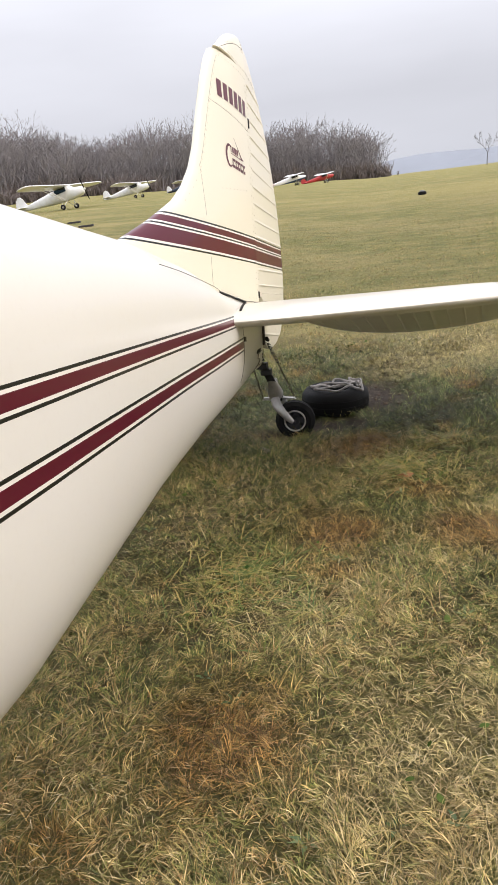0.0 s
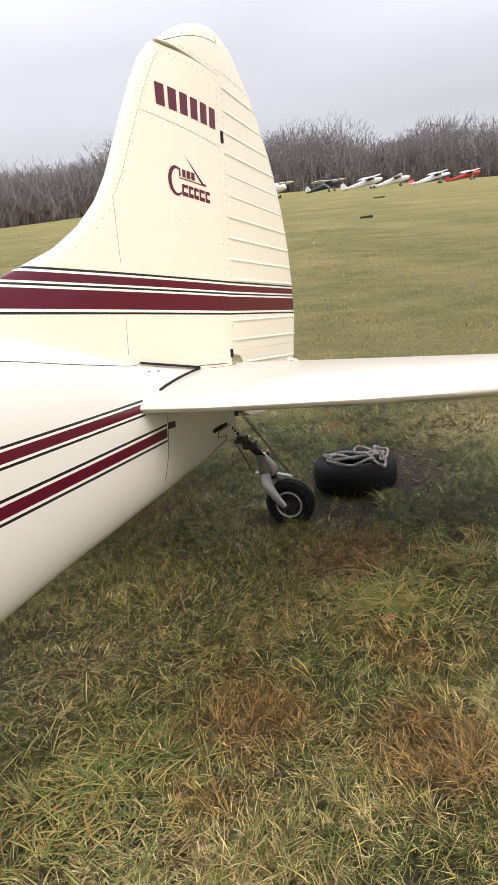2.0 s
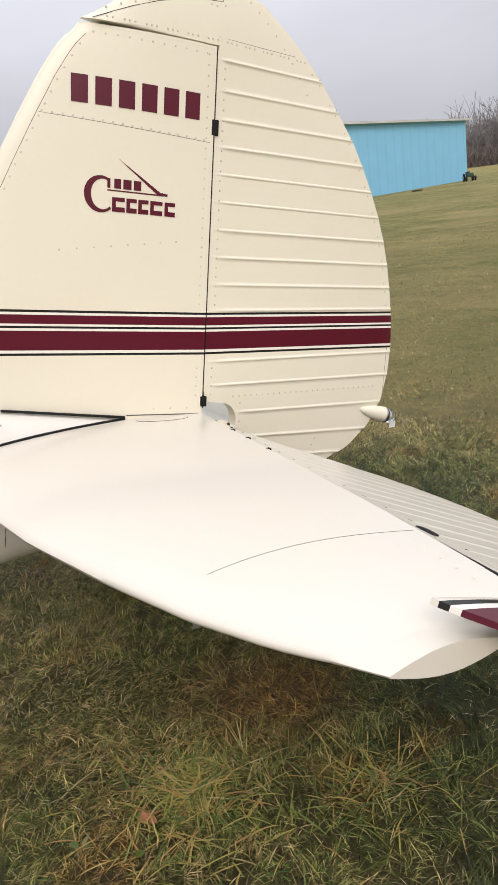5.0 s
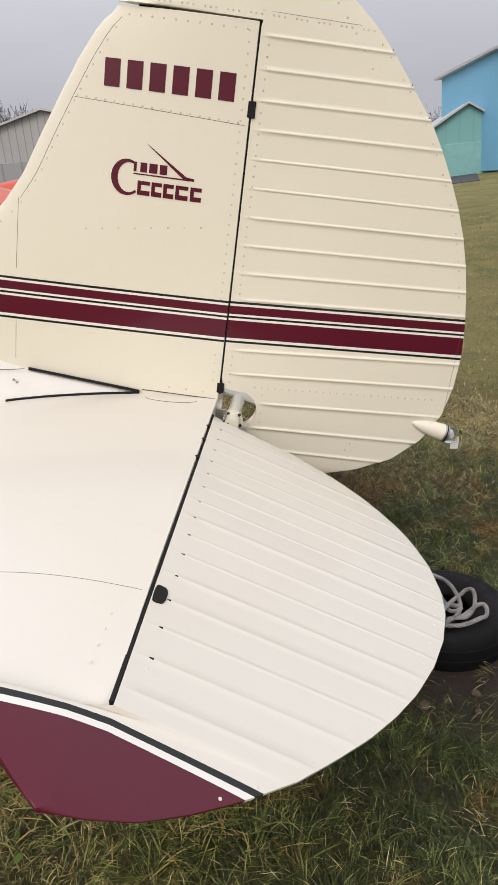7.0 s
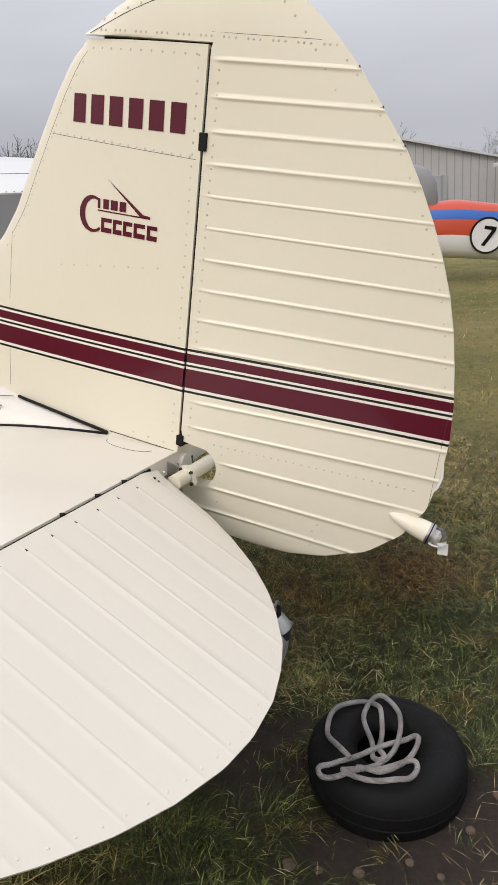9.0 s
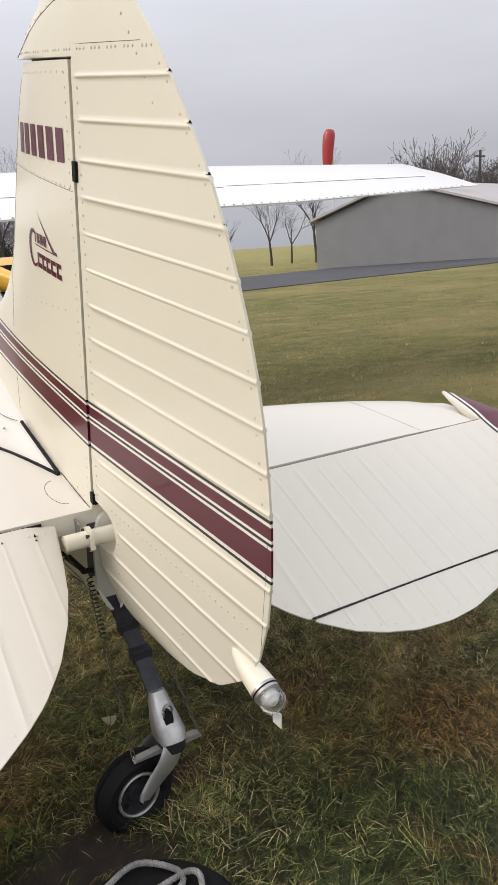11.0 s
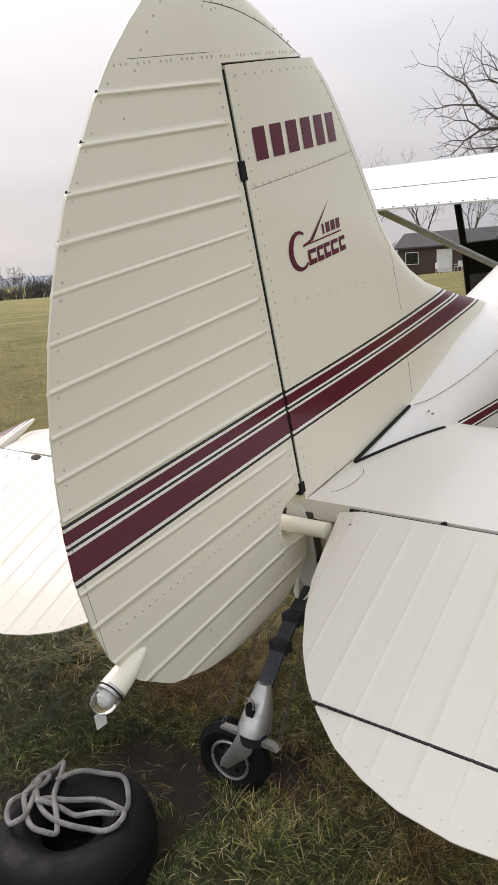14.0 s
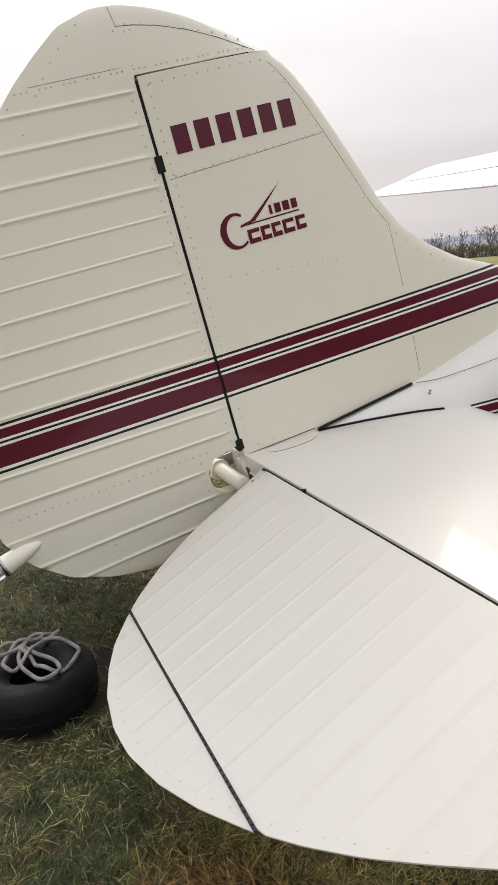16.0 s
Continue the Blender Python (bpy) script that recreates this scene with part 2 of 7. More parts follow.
def ground_material():
    g = Graph("grass_turf", (0.12, 0.11, 0.04), 0.95)
    vec = g.coords()
    big, mid, fine = g.noise(0.25, 5, 0.6, vec), g.noise(2.2, 6, 0.65, vec), g.noise(45, 4, 0.7, vec)
    far = g.noise(0.06, 4, 0.6, vec, (1, 2.2, 1))
    green, olive, straw, brown = (0.150, 0.176, 0.036), (0.290, 0.250, 0.068), (0.46, 0.36, 0.145), (0.27, 0.18, 0.068)
    c = g.mix(g.span(mid, 0.38, 0.62), green, olive)
    c = g.mix(g.span(big, 0.45, 0.68, 0, 0.8), c, straw)
    c = g.mix(g.span(far, 0.45, 0.65, 0, 0.55), c, (0.270, 0.236, 0.076))
    c = g.mix(g.span(g.noise(5.5, 5, 0.6, vec), 0.55, 0.75, 0, 0.7), c, brown)
    c = g.mix(g.span(g.noise(0.8, 6, 0.7, vec, (1, 1.7, 1)), 0.50, 0.66, 0, 0.55), c, (0.50, 0.40, 0.155))
    x, y, z = g.xyz(vec)
    c = g.mix(patches(g, [(-11, -10, 11), (-9, -40, 22), (-3.5, -4, 3.5)], x, y, vec, 0.6), c, (0.46, 0.37, 0.13))
    speck = g.noise(17, 6, 0.8, vec)
    c = g.mix(g.span(speck, 0.50, 0.72, 0, 0.65), c, (0.055, 0.066, 0.015))
    c = g.mix(g.span(speck, 0.47, 0.32, 0, 0.65), c, (0.34, 0.29, 0.10))
    c = g.mix(g.span(fine, 0.5, 0.75, 0, 0.5), c, (0.05, 0.055, 0.016))
    # brown thatch, darkened for the shade between the near turf's standing blades
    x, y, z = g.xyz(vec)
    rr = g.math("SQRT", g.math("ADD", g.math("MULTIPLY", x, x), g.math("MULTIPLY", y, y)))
    shaded_thatch = g.mix(g.span(mid, 0.35, 0.65), (0.050, 0.046, 0.015), (0.105, 0.066, 0.026))
    shaded_thatch = g.mix(g.span(fine, 0.4, 0.7, 0, 0.7), shaded_thatch, (0.036, 0.034, 0.012))
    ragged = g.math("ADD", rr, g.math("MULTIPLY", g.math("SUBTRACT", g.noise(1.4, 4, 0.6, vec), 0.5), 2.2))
    c = g.mix(g.span(ragged, 1.5, 3.0, 0.92, 0.05), c, shaded_thatch)
    # worn earth round the tailwheel and the tyre
    x, y, z = g.xyz(vec)
    earth = None
    for cx, cy, r in EARTH:
        d = g.math("SQRT", g.math("ADD", g.math("POWER", g.math("SUBTRACT", x, cx), 2.0), g.math("POWER", g.math("SUBTRACT", y, cy), 2.0)))
        d = g.math("ADD", d, g.math("MULTIPLY", g.math("SUBTRACT", g.noise(9, 5, 0.7, vec), 0.5), 0.22))
        e = g.span(d, r, r * 0.55)
        earth = e if earth is None else g.math("MAXIMUM", earth, e)
    soil = g.mix(g.noise(30, 6, 0.7, vec), (0.022, 0.015, 0.011), (0.092, 0.062, 0.044))
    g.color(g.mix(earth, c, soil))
    g.bump(g.math("ADD", g.noise(70, 6, 0.75, vec), g.math("MULTIPLY", g.noise(9, 5, 0.7, vec), 2.5)), 1.0, 0.05)
    return g.m


EARTH = [(-.20, -.30, .20), (-.30, -.80, .32), (-.46, -.66, .24), (.02, -.12, .13), (-.34, -.34, .16)]
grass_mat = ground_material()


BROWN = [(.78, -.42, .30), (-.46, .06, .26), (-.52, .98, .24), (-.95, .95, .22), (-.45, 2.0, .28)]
STRAW = [(-1.0, -1.75, .75), (-1.0, -2.9, 1.3), (-2.6, -1.6, .9), (-.50, 1.47, .20), (-1.0, 2.0, .40), (-.55, -1.45, .5), (1.7, -1.3, .7)]

# darker, greener blades under the tail, its shade put into their colour
TAIL_SHADE = [(.40, -.62, .65), (-.80, -.40, .35), (-.45, -.35, .3)]


def blade_material():
    """Green, straw and rust blades in patches, every blade with a tone of its own."""
    g = Graph("grass_blades", (0.1, 0.1, 0.03), 0.6)
    vec = g.coords()
    rnd = g.add("ShaderNodeNewGeometry").outputs["Random Per Island"]
    x, y, z = g.xyz(vec)
    n = g.math("ADD", g.math("MULTIPLY", g.noise(1.7, 5, 0.62, vec), 0.75), g.math("MULTIPLY", g.noise(14, 3, 0.6, vec), 0.45))
    # strawy towards the nose, greener behind the tail
    lush = g.span(g.math("ADD", y, g.math("MULTIPLY", x, 0.5)), -1.2, 0.3, -0.24, 0.12)
    rr = g.math("SQRT", g.math("ADD", g.math("MULTIPLY", x, x), g.math("MULTIPLY", y, y)))
    lush = g.math("ADD", g.math("MULTIPLY", lush, g.span(rr, 1.2, 2.4, 1.0, 0.2)), g.span(rr, 1.2, 2.8, 0.0, 0.30))
    f = g.math("ADD", g.math("ADD", g.math("MULTIPLY", g.math("POWER", rnd, 1.7), 0.76), g.span(n, 0.42, 0.82, -0.26, 0.50)), lush)
    f = g.math("SUBTRACT", f, patches(g, TAIL_SHADE, x, y, vec, 0.22))
    col = g.ramp(f, [(0.0, (0.030, 0.045, 0.012)), (.2, (0.075, 0.100, 0.022)), (.38, (0.145, 0.165, 0.040)), (.52, (0.230, 0.215, 0.066)), (.66, (0.33, 0.250, 0.085)), (.8, (0.44, 0.325, 0.130)), (.9, (0.30, 0.155, 0.050)), (1.0, (0.54, 0.42, 0.21))])
    green = g.ramp(f, [(0.0, (0.034, 0.044, 0.012)), (.2, (0.075, 0.098, 0.023)), (.38, (0.135, 0.168, 0.042)), (.52, (0.20, 0.225, 0.075)), (.66, (0.31, 0.28, 0.12)), (.8, (0.42, 0.36, 0.19)), (.9, (0.24, 0.15, 0.065)), (1.0, (0.52, 0.45, 0.27))])
    col = g.mix(g.math("MULTIPLY", g.span(g.math("ADD", y, g.math("MULTIPLY", x, 0.5)), 0.3, -0.9, 0.1, 0.8), g.span(rr, 1.2, 2.2, 1.0, 0.0)), col, green)
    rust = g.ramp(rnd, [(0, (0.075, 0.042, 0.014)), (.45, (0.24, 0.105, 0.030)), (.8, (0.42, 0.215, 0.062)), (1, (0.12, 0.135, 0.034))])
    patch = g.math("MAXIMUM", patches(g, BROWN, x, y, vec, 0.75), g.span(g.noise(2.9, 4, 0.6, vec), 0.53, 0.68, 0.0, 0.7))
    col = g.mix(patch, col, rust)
    straw = g.ramp(rnd, [(0, (0.16, 0.14, 0.045)), (.4, (0.37, 0.29, 0.115)), (.8, (0.56, 0.45, 0.23)), (1, (0.22, 0.20, 0.06))])
    col = g.mix(patches(g, STRAW, x, y, vec, 0.72), col, straw)
    tone = g.span(g.math("FRACT", g.math("MULTIPLY", rnd, 91.7)), 0.0, 1.0, 0.28, 1.65)
    v = g.add("ShaderNodeVectorMath")
    v.operation = "SCALE"
    g.put(v.inputs[0], col)
    g.put(v.inputs["Scale"], g.math("MULTIPLY", tone, g.span(g.noise(26, 3, 0.6, vec), 0.36, 0.64, 0.62, 1.42)))
    g.color(v.outputs[0])
    g.b.inputs["Specular IOR Level"].default_value = 0.3
    return g.m


def straw_material():
    """Dead blades, bleached or brown."""
    g = Graph("dry_blades", (0.4, 0.3, 0.15), 0.65)
    vec = g.coords()
    x, y, z = g.xyz(vec)
    rnd = g.add("ShaderNodeNewGeometry").outputs["Random Per Island"]
    pale = g.ramp(rnd, [(0, (0.22, 0.16, 0.060)), (.35, (0.40, 0.31, 0.13)), (.7, (0.58, 0.47, 0.25)), (1, (0.66, 0.57, 0.36))])
    rust = g.ramp(rnd, [(0, (0.10, 0.060, 0.026)), (.4, (0.24, 0.13, 0.05)), (.8, (0.42, 0.24, 0.10)), (1, (0.50, 0.36, 0.18))])
    k = g.math("MAXIMUM", patches(g, BROWN, x, y, vec, 1.0), g.span(g.noise(3.4, 4, 0.6, vec), 0.48, 0.62, 0.0, 0.8))
    g.color(g.mix(k, pale, rust))
    return g.m


def tuft_material():
    g = Graph("tuft_blades", (0.2, 0.18, 0.03), 0.5)
    rnd = g.add("ShaderNodeNewGeometry").outputs["Random Per Island"]
    g.color(g.ramp(rnd, [(0, (0.06, 0.12, 0.030)), (.3, (0.14, 0.20, 0.045)), (.5, (0.27, 0.27, 0.065)), (.65, (0.42, 0.36, 0.100)), (.8, (0.46, 0.32, 0.105)), (.92, (0.34, 0.18, 0.060)), (1, (0.50, 0.43, 0.22))]))
    return g.m


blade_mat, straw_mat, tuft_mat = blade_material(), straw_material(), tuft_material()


def bark_material(name, a, b):
    g = Graph(name, a, 0.95)
    n = g.noise(2.5, 4, 0.6, None, (1, 1, 0.2))
    g.color(g.mix(n, a, b))
    return g.m


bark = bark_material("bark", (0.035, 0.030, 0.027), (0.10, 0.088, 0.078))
# distance haze put into the bark colour: paler and greyer than near trees
hazy_woods_mat = bark_material("hazy_far_bark", (0.135, 0.124, 0.126), (0.255, 0.236, 0.236))
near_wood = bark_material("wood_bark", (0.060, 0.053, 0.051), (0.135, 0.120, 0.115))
brush_mat = bark_material("undergrowth", (0.105, 0.085, 0.08), (0.19, 0.16, 0.15))


def boarded(name, col, step, axis="x", depth=0.4, dark=0.6):
    """Sheet metal or boards with upright ribs."""
    g = Graph(name, col, 0.6)
    x, y, z = g.xyz(g.coords())
    s = g.math("FRACT", g.math("DIVIDE", {"x": x, "y": y, "z": z}[axis], step))
    rib = g.math("LESS_THAN", s, 0.12)
    n = g.noise(0.9, 5, 0.65)
    c = g.mix(g.span(n, 0.35, 0.75, 0, 0.5), col, tuple(v * dark for v in col))
    g.color(g.mix(g.math("MULTIPLY", rib, depth), c, tuple(v * 0.4 for v in col)))
    return g.m


def matte(name, col, rough=0.7, var=0.35, scale=6):
    g = Graph(name, col, rough)
    n = g.noise(scale, 5, 0.6)
    g.color(g.mix(g.span(n, 0.35, 0.75, 0, var), col, tuple(v * 0.5 for v in col)))
    g.bump(g.noise(scale * 8, 3), 0.1, 0.01)
    return g.m


asphalt = matte("asphalt", (0.060, 0.062, 0.068), 0.85, 0.5, 0.6)
concrete = matte("stained_board", (0.50, 0.27, 0.22), 0.8, 0.4, 8)
# the misty blue-grey of distance is painted into this ridge colour
hazy_ridge_mat = matte("hazy_distant_ridge", (0.27, 0.295, 0.335), 1.0, 0.25, 0.01)

# ---------- builders ----------


def part(name, bm, mat, parent, label=""):
    me = bpy.data.meshes.new(name)
    bm.normal_update()
    bm.to_mesh(me)
    bm.free()
    for m in mat if isinstance(mat, (list, tuple)) else (mat,):
        me.materials.append(m)
    ob = new(name, me)
    ob.parent = parent
    if label:
        tagged(ob, label)
    return ob


def smooth(ob, angle=40):
    for p in ob.data.polygons:
        p.use_smooth = True
    ob.data.set_sharp_from_angle(angle=radians(angle))
    return ob


def loft(bm, rings, cap=True, closed=True):
    """Rings of equally many points, joined by quads."""
    vs = [[bm.verts.new(p) for p in r] for r in rings]
    n = len(vs[0])
    for a, b in zip(vs, vs[1:]):
        for i in range(n if closed else n - 1):
            bm.faces.new((a[i], a[(i + 1) % n], b[(i + 1) % n], b[i]))
    if cap:
        bm.faces.new(vs[0][::-1])
        bm.faces.new(vs[-1])
    bmesh.ops.recalc_face_normals(bm, faces=bm.faces)
    return bm


def lerp_table(table, x):
    if x <= table[0][0]:
        return table[0][1:]
    for a, b in zip(table, table[1:]):
        if x <= b[0]:
            k = (x - a[0]) / (b[0] - a[0])
            return tuple(p + (q - p) * k for p, q in zip(a[1:], b[1:]))
    return table[-1][1:]


def spline(pts, steps=6, closed=False):
    """Catmull-Rom through pts."""
    P = [Vector(p) for p in pts]
    P = [P[-1]] + P + P[:2] if closed else [2 * P[0] - P[1]] + P + [2 * P[-1] - P[-2]]
    out = []
    for i in range(1, len(P) - 2):
        a, b, c, d = P[i - 1:i + 3]
        for s in range(steps):
            t = s / steps
            out.append(0.5 * ((2 * b) + (c - a) * t + (2 * a - 5 * b + 4 * c - d) * t * t + (3 * b - a - 3 * c + d) * t ** 3))
    if not closed:
        out.append(P[-2])
    return out


def tube(bm, pts, radius, sides=8, closed=False, squash=1.0):
    """A pipe along pts; radius a number or a list."""
    P = [Vector(p) for p in pts]
    n = len(P)
    up = Vector((0, 0, 1))
    rings = []
    for i, p in enumerate(P):
        d = (P[(i + 1) % n] - P[i - 1]) if closed else P[min(i + 1, n - 1)] - P[max(i - 1, 0)]
        d.normalize()
        u = d.cross(up)
        u = d.cross(Vector((1, 0, 0))) if u.length < 0.05 else u
        u.normalize()
        v = u.cross(d)
        r = radius[i] if isinstance(radius, (list, tuple)) else radius
        rings.append([p + (u * math.cos(a) + v * math.sin(a) * squash) * r for a in (2 * math.pi * k / sides for k in range(sides))])
    if closed:
        rings.append(rings[0])
    return loft(bm, rings, cap=not closed)


def box(bm, lo, hi, bevel=0.0):
    """A box between two corners, with bevelled edges."""
    c = [(a + b) / 2 for a, b in zip(lo, hi)]
    s = [abs(b - a) for a, b in zip(lo, hi)]
    r = bmesh.ops.create_cube(bm, size=1, matrix=Matrix.LocRotScale(c, None, s))
    if bevel:
        es = list({e for v in r["verts"] for e in v.link_edges})
        bmesh.ops.bevel(bm, geom=es, offset=bevel, segments=2, affect="EDGES", profile=0.6)
    return bm


def spun(bm, profile, axis_m, n=40):
    """A turned body: profile of (radius, height), spun round z, then moved by axis_m. A closed profile makes a ring."""
    rings = []
    for k in range(n + 1):
        a = 2 * math.pi * (k % n) / n
        rings.append([axis_m @ Vector((r * math.cos(a), r * math.sin(a), h)) for r, h in profile])
    loft(bm, rings, cap=False)
    bmesh.ops.remove_doubles(bm, verts=bm.verts, dist=1e-6)
    bmesh.ops.recalc_face_normals(bm, faces=bm.faces)
    return bm


def dome(bm, p, r, normal, seg=6):
    """A small rivet head on a surface."""
    q = Vector(normal).to_track_quat("Z", "Y").to_matrix()
    p = Vector(p)
    rim = [bm.verts.new(p + q @ Vector((r * math.cos(a), r * math.sin(a), 0))) for a in (2 * math.pi * k / seg for k in range(seg))]
    mid = [bm.verts.new(p + q @ Vector((.6 * r * math.cos(a), .6 * r * math.sin(a), .42 * r))) for a in (2 * math.pi * k / seg for k in range(seg))]
    for k in range(seg):
        j = (k + 1) % seg
        bm.faces.new((rim[k], rim[j], mid[j], mid[k]))
    bm.faces.new(mid)


# ---------- ground ----------
SLOPE = [(-180, .0), (-110, -.01), (-66, -.018), (-35, -.018), (-22, -.010), (-10, -.016), (20, -.018), (40, -.008), (56, 0), (96, 0), (106, .010), (115, .036), (130, .037), (150, .032), (162, .018), (172, .004), (180, .0)]


def ground_z(x, y):
    r = math.hypot(x, y)
    s = lerp_table(SLOPE, math.degrees(math.atan2(x, y)))[0]
    z = s * max(0, min(r, 260) - 5)
    z -= 0.045 * math.exp(-((x + .12) ** 2 + (y + .5) ** 2) / 0.4)
    z += 0.012 * noise.noise((x * 1.3, y * 1.3, 0)) * min(1, 8 / (r + 1))
    return z


def polar_sheet():
    bm = bmesh.new()
    n = 180
    rings = []
    for i in range(118):
        r = 0.08 * 1.092 ** i
        rings.append([bm.verts.new((r * math.sin(a), r * math.cos(a), ground_z(r * math.sin(a), r * math.cos(a)))) for a in (2 * math.pi * k / n for k in range(n))])
    c = bm.verts.new((0, 0, ground_z(0, 0)))
    for k in range(n):
        bm.faces.new((c, rings[0][(k + 1) % n], rings[0][k]))
    for a, b in zip(rings, rings[1:]):
        for k in range(n):
            bm.faces.new((a[k], a[(k + 1) % n], b[(k + 1) % n], b[k]))
    bmesh.ops.recalc_face_normals(bm, faces=bm.faces)
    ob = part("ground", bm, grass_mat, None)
    for p in ob.data.polygons:
        p.use_smooth = True
    return tagged(ob, "matted winter grass field, green and straw-brown", "grass field", kind="structure")


ground = polar_sheet()

# ---------- the aeroplane ----------
Z0, TILT = 0.68, 11.5
plane = new("light_aircraft")
plane.matrix_world = pose(0, 0, Z0, TILT, 0, 0)
tagged(plane, "cream high-wing tailwheel aeroplane with maroon stripes, parked on grass", "aeroplane")
TO_PLANE = pose(0, 0, Z0, TILT, 0, 0).inverted()


def from_world(*p):
    return TO_PLANE @ Vector(p)


FUS = [  # y, half width, top, bottom
    (-0.01, .036, -.006, -.272), (.3, .092, .006, -.343), (.6, .14, .03, -.408), (1.0, .19, .10, -.497), (1.4, .235, .135, -.60), (2.2, .335, .14, -.83),
    (3.0, .425, .115, -.96), (3.6, .48, .125, -1.02), (4.4, .52, .24, -1.06), (5.0, .52, .22, -1.06), (5.5, .50, -.14, -1.04), (6.3, .40, -.32, -1.0), (6.55, .20, -.5, -.86)]


def fus_ring(y, n=48):
    w, t, b = lerp_table(FUS, y)
    zc, h = t - (t - b) * .42, None
    ring = []
    for k in range(n):
        a = 2 * math.pi * k / n
        ca, sa = math.cos(a), math.sin(a)
        h = t - zc if sa > 0 else zc - b
        sq = max(0.0, min(1.0, (y - 1.2) / 2.2))
        e = 2 / (2.35 + 1.5 * sq if sa > 0 else 2.9)
        ring.append((w * math.copysign(abs(ca) ** e, ca), y, zc + h * math.copysign(abs(sa) ** (2 / (2.3 + 1.5 * sq)), sa)))
    return ring


bm = bmesh.new()
loft(bm, [fus_ring(-.01 + 6.56 * i / 120) for i in range(121)])
fuselage = smooth(part("fuselage", bm, side_mat, plane), 60)

FIN_LE = [(-.06, 1.42), (.09, 1.41), (.14, 1.30), (.183, 1.19), (.23, 1.07), (.285, .945), (.335, .835), (.40, .74), (.48, .658), (.565, .603), (.66, .56), (.765, .51), (.86, .462), (.93, .42), (.96, .395), (.985, .365)]


def fin_le(z):
    return lerp_table(FIN_LE, z)[0]


def fin_half(y, z):
    s = max(0.0, min(1.0, y / fin_le(z)))
    return .006 + (.026 + .008 * math.sin(math.pi * min(1, s * 1.2))) * math.sqrt(max(0.0, 1 - s ** 7))


def wrap(front, back, half, n=22, pow_=1.6):
    """Chordwise ring: down one side from front to back and up the other. half(k) gives the half thickness."""
    ks = [(i / (n - 1)) ** pow_ for i in range(n)]
    side = [(front + (back - front) * k, half(front + (back - front) * k)) for k in ks]
    return side, side[::-1]


def fin_ring(z):
    a, b = wrap(fin_le(z), 0.003, lambda y: fin_half(y, z), 24, 2.0)
    a = [(fin_le(z), .0)] + a[1:]
    return [(h, y, z) for y, h in a] + [(-h, y, z) for y, h in b[:-1]]


bm = bmesh.new()
loft(bm, [fin_ring(-.05 + 1.0425 * i / 60) for i in range(61)])
fin = smooth(part("fin", bm, fin_mat, plane), 55)

# rudder: chordwise rows from the hinge aft, with raised beads
CAP_FRONT = [(.999, .362), (1.005, .352), (1.02, .325), (1.06, .270), (1.105, .188), (1.138, .095), (1.152, .02), (1.157, -.03)]
RUD_TE = [(-0.214, -0.28), (-0.208, -0.34), (-0.183, -0.442), (-0.132, -0.548), (-0.055, -0.627), (0.03, -0.672), (0.12, -0.688), (0.215, -0.69), (0.3, -0.681), (0.38, -0.666), (0.468, -0.645), (0.546, -0.62), (0.618, -0.59), (0.688, -0.555), (0.755, -0.517), (0.825, -0.472), (0.887, -0.419), (0.963, -0.353), (1.03, -0.28), (1.08, -0.216), (1.13, -0.144), (1.152, -0.07), (1.157, -0.04)]
RIBS = [.964, .888, .815, .745, .674, .601, .526, .451, .375, .302, .155, .085, .0, -.075, -.14]
RISE = [(-.22, .0), (-.15, -.01), (0, .02), (.15, .033), (.30, .027), (.45, .018), (.6, .011), (.8, .014), (.96, .008), (1.0, 0), (1.2, 0)]


def rud_front(u):
    if u > .998:
        return lerp_table(CAP_FRONT, u)[0]
    f = -.0035
    if abs(u + .025) < .058:
        f = min(f, -.055 - math.sqrt(max(0, .058 ** 2 - (u + .025) ** 2)))
    if u < -.083:
        f = lerp_table([(-.215, -.27), (-.20, -.15), (-.17, -.075), (-.14, -.03), (-.083, -.012)], u)[0]
    return f


def rud_half(y, u):
    f, b = rud_front(u), lerp_table(RUD_TE, u)[0]
    k = max(0, min(1, (y - b) / (-.008 - b))) if y < -.008 else 1.0
    base = .0022 + .026 * k
    if u > .9:
        base = .0022 + (base - .0022) * math.sqrt(max(0.0, 1 - max(0, (u - .98) / .178) ** 2))
    if y > 0:
        base *= math.sqrt(max(0.02, 1 - (y / (f + .002)) ** 6))
    return base


def rud_row(u, n=30):
    f, b = rud_front(u), lerp_table(RUD_TE, u + lerp_table(RISE, u)[0])[0]
    rise = lerp_table(RISE, u)[0]
    right, left = [], []
    m = min(f, -.0035)
    for y in [f + (m - f) * i / 9 for i in range(9)] + [m + (b - m) * i / n for i in range(n + 1)]:
        k = max(0, (m - y) / (m - b))
        z = u + rise * max(0, min(1, -y / .68))
        h = rud_half(y, u)
        for rz in RIBS:
            d = u - rz
            if abs(d) < .008 and k > .035:
                h += .0036 * max(0, 1 - (d / .0046) ** 2) * min(1, (k - .035) * 30) * (1 - .4 * k)
        lap = .0028 if -.012 < y < -.002 and .06 < u < .99 else 0
        right.append((h, y - lap, z))
        left.append((-h, y + lap, z))
    return right + left[::-1]


levels = sorted(set([round(-.213 + .0105 * i, 4) for i in range(131)] + [round(r + d, 4) for r in RIBS for d in (-.0047, -.0032, -.0015, 0, .0015, .0032, .0047)] + [.9975, .9992, 1.156]))
levels = [u for u in levels if u <= 1.1565]
bm = bmesh.new()
loft(bm, [rud_row(u) for u in levels])
rudder = smooth(part("rudder", bm, rudder_mat, plane), 75)
rudder.matrix_local = pose(0, 0, 0, 0, 0, 3.3)

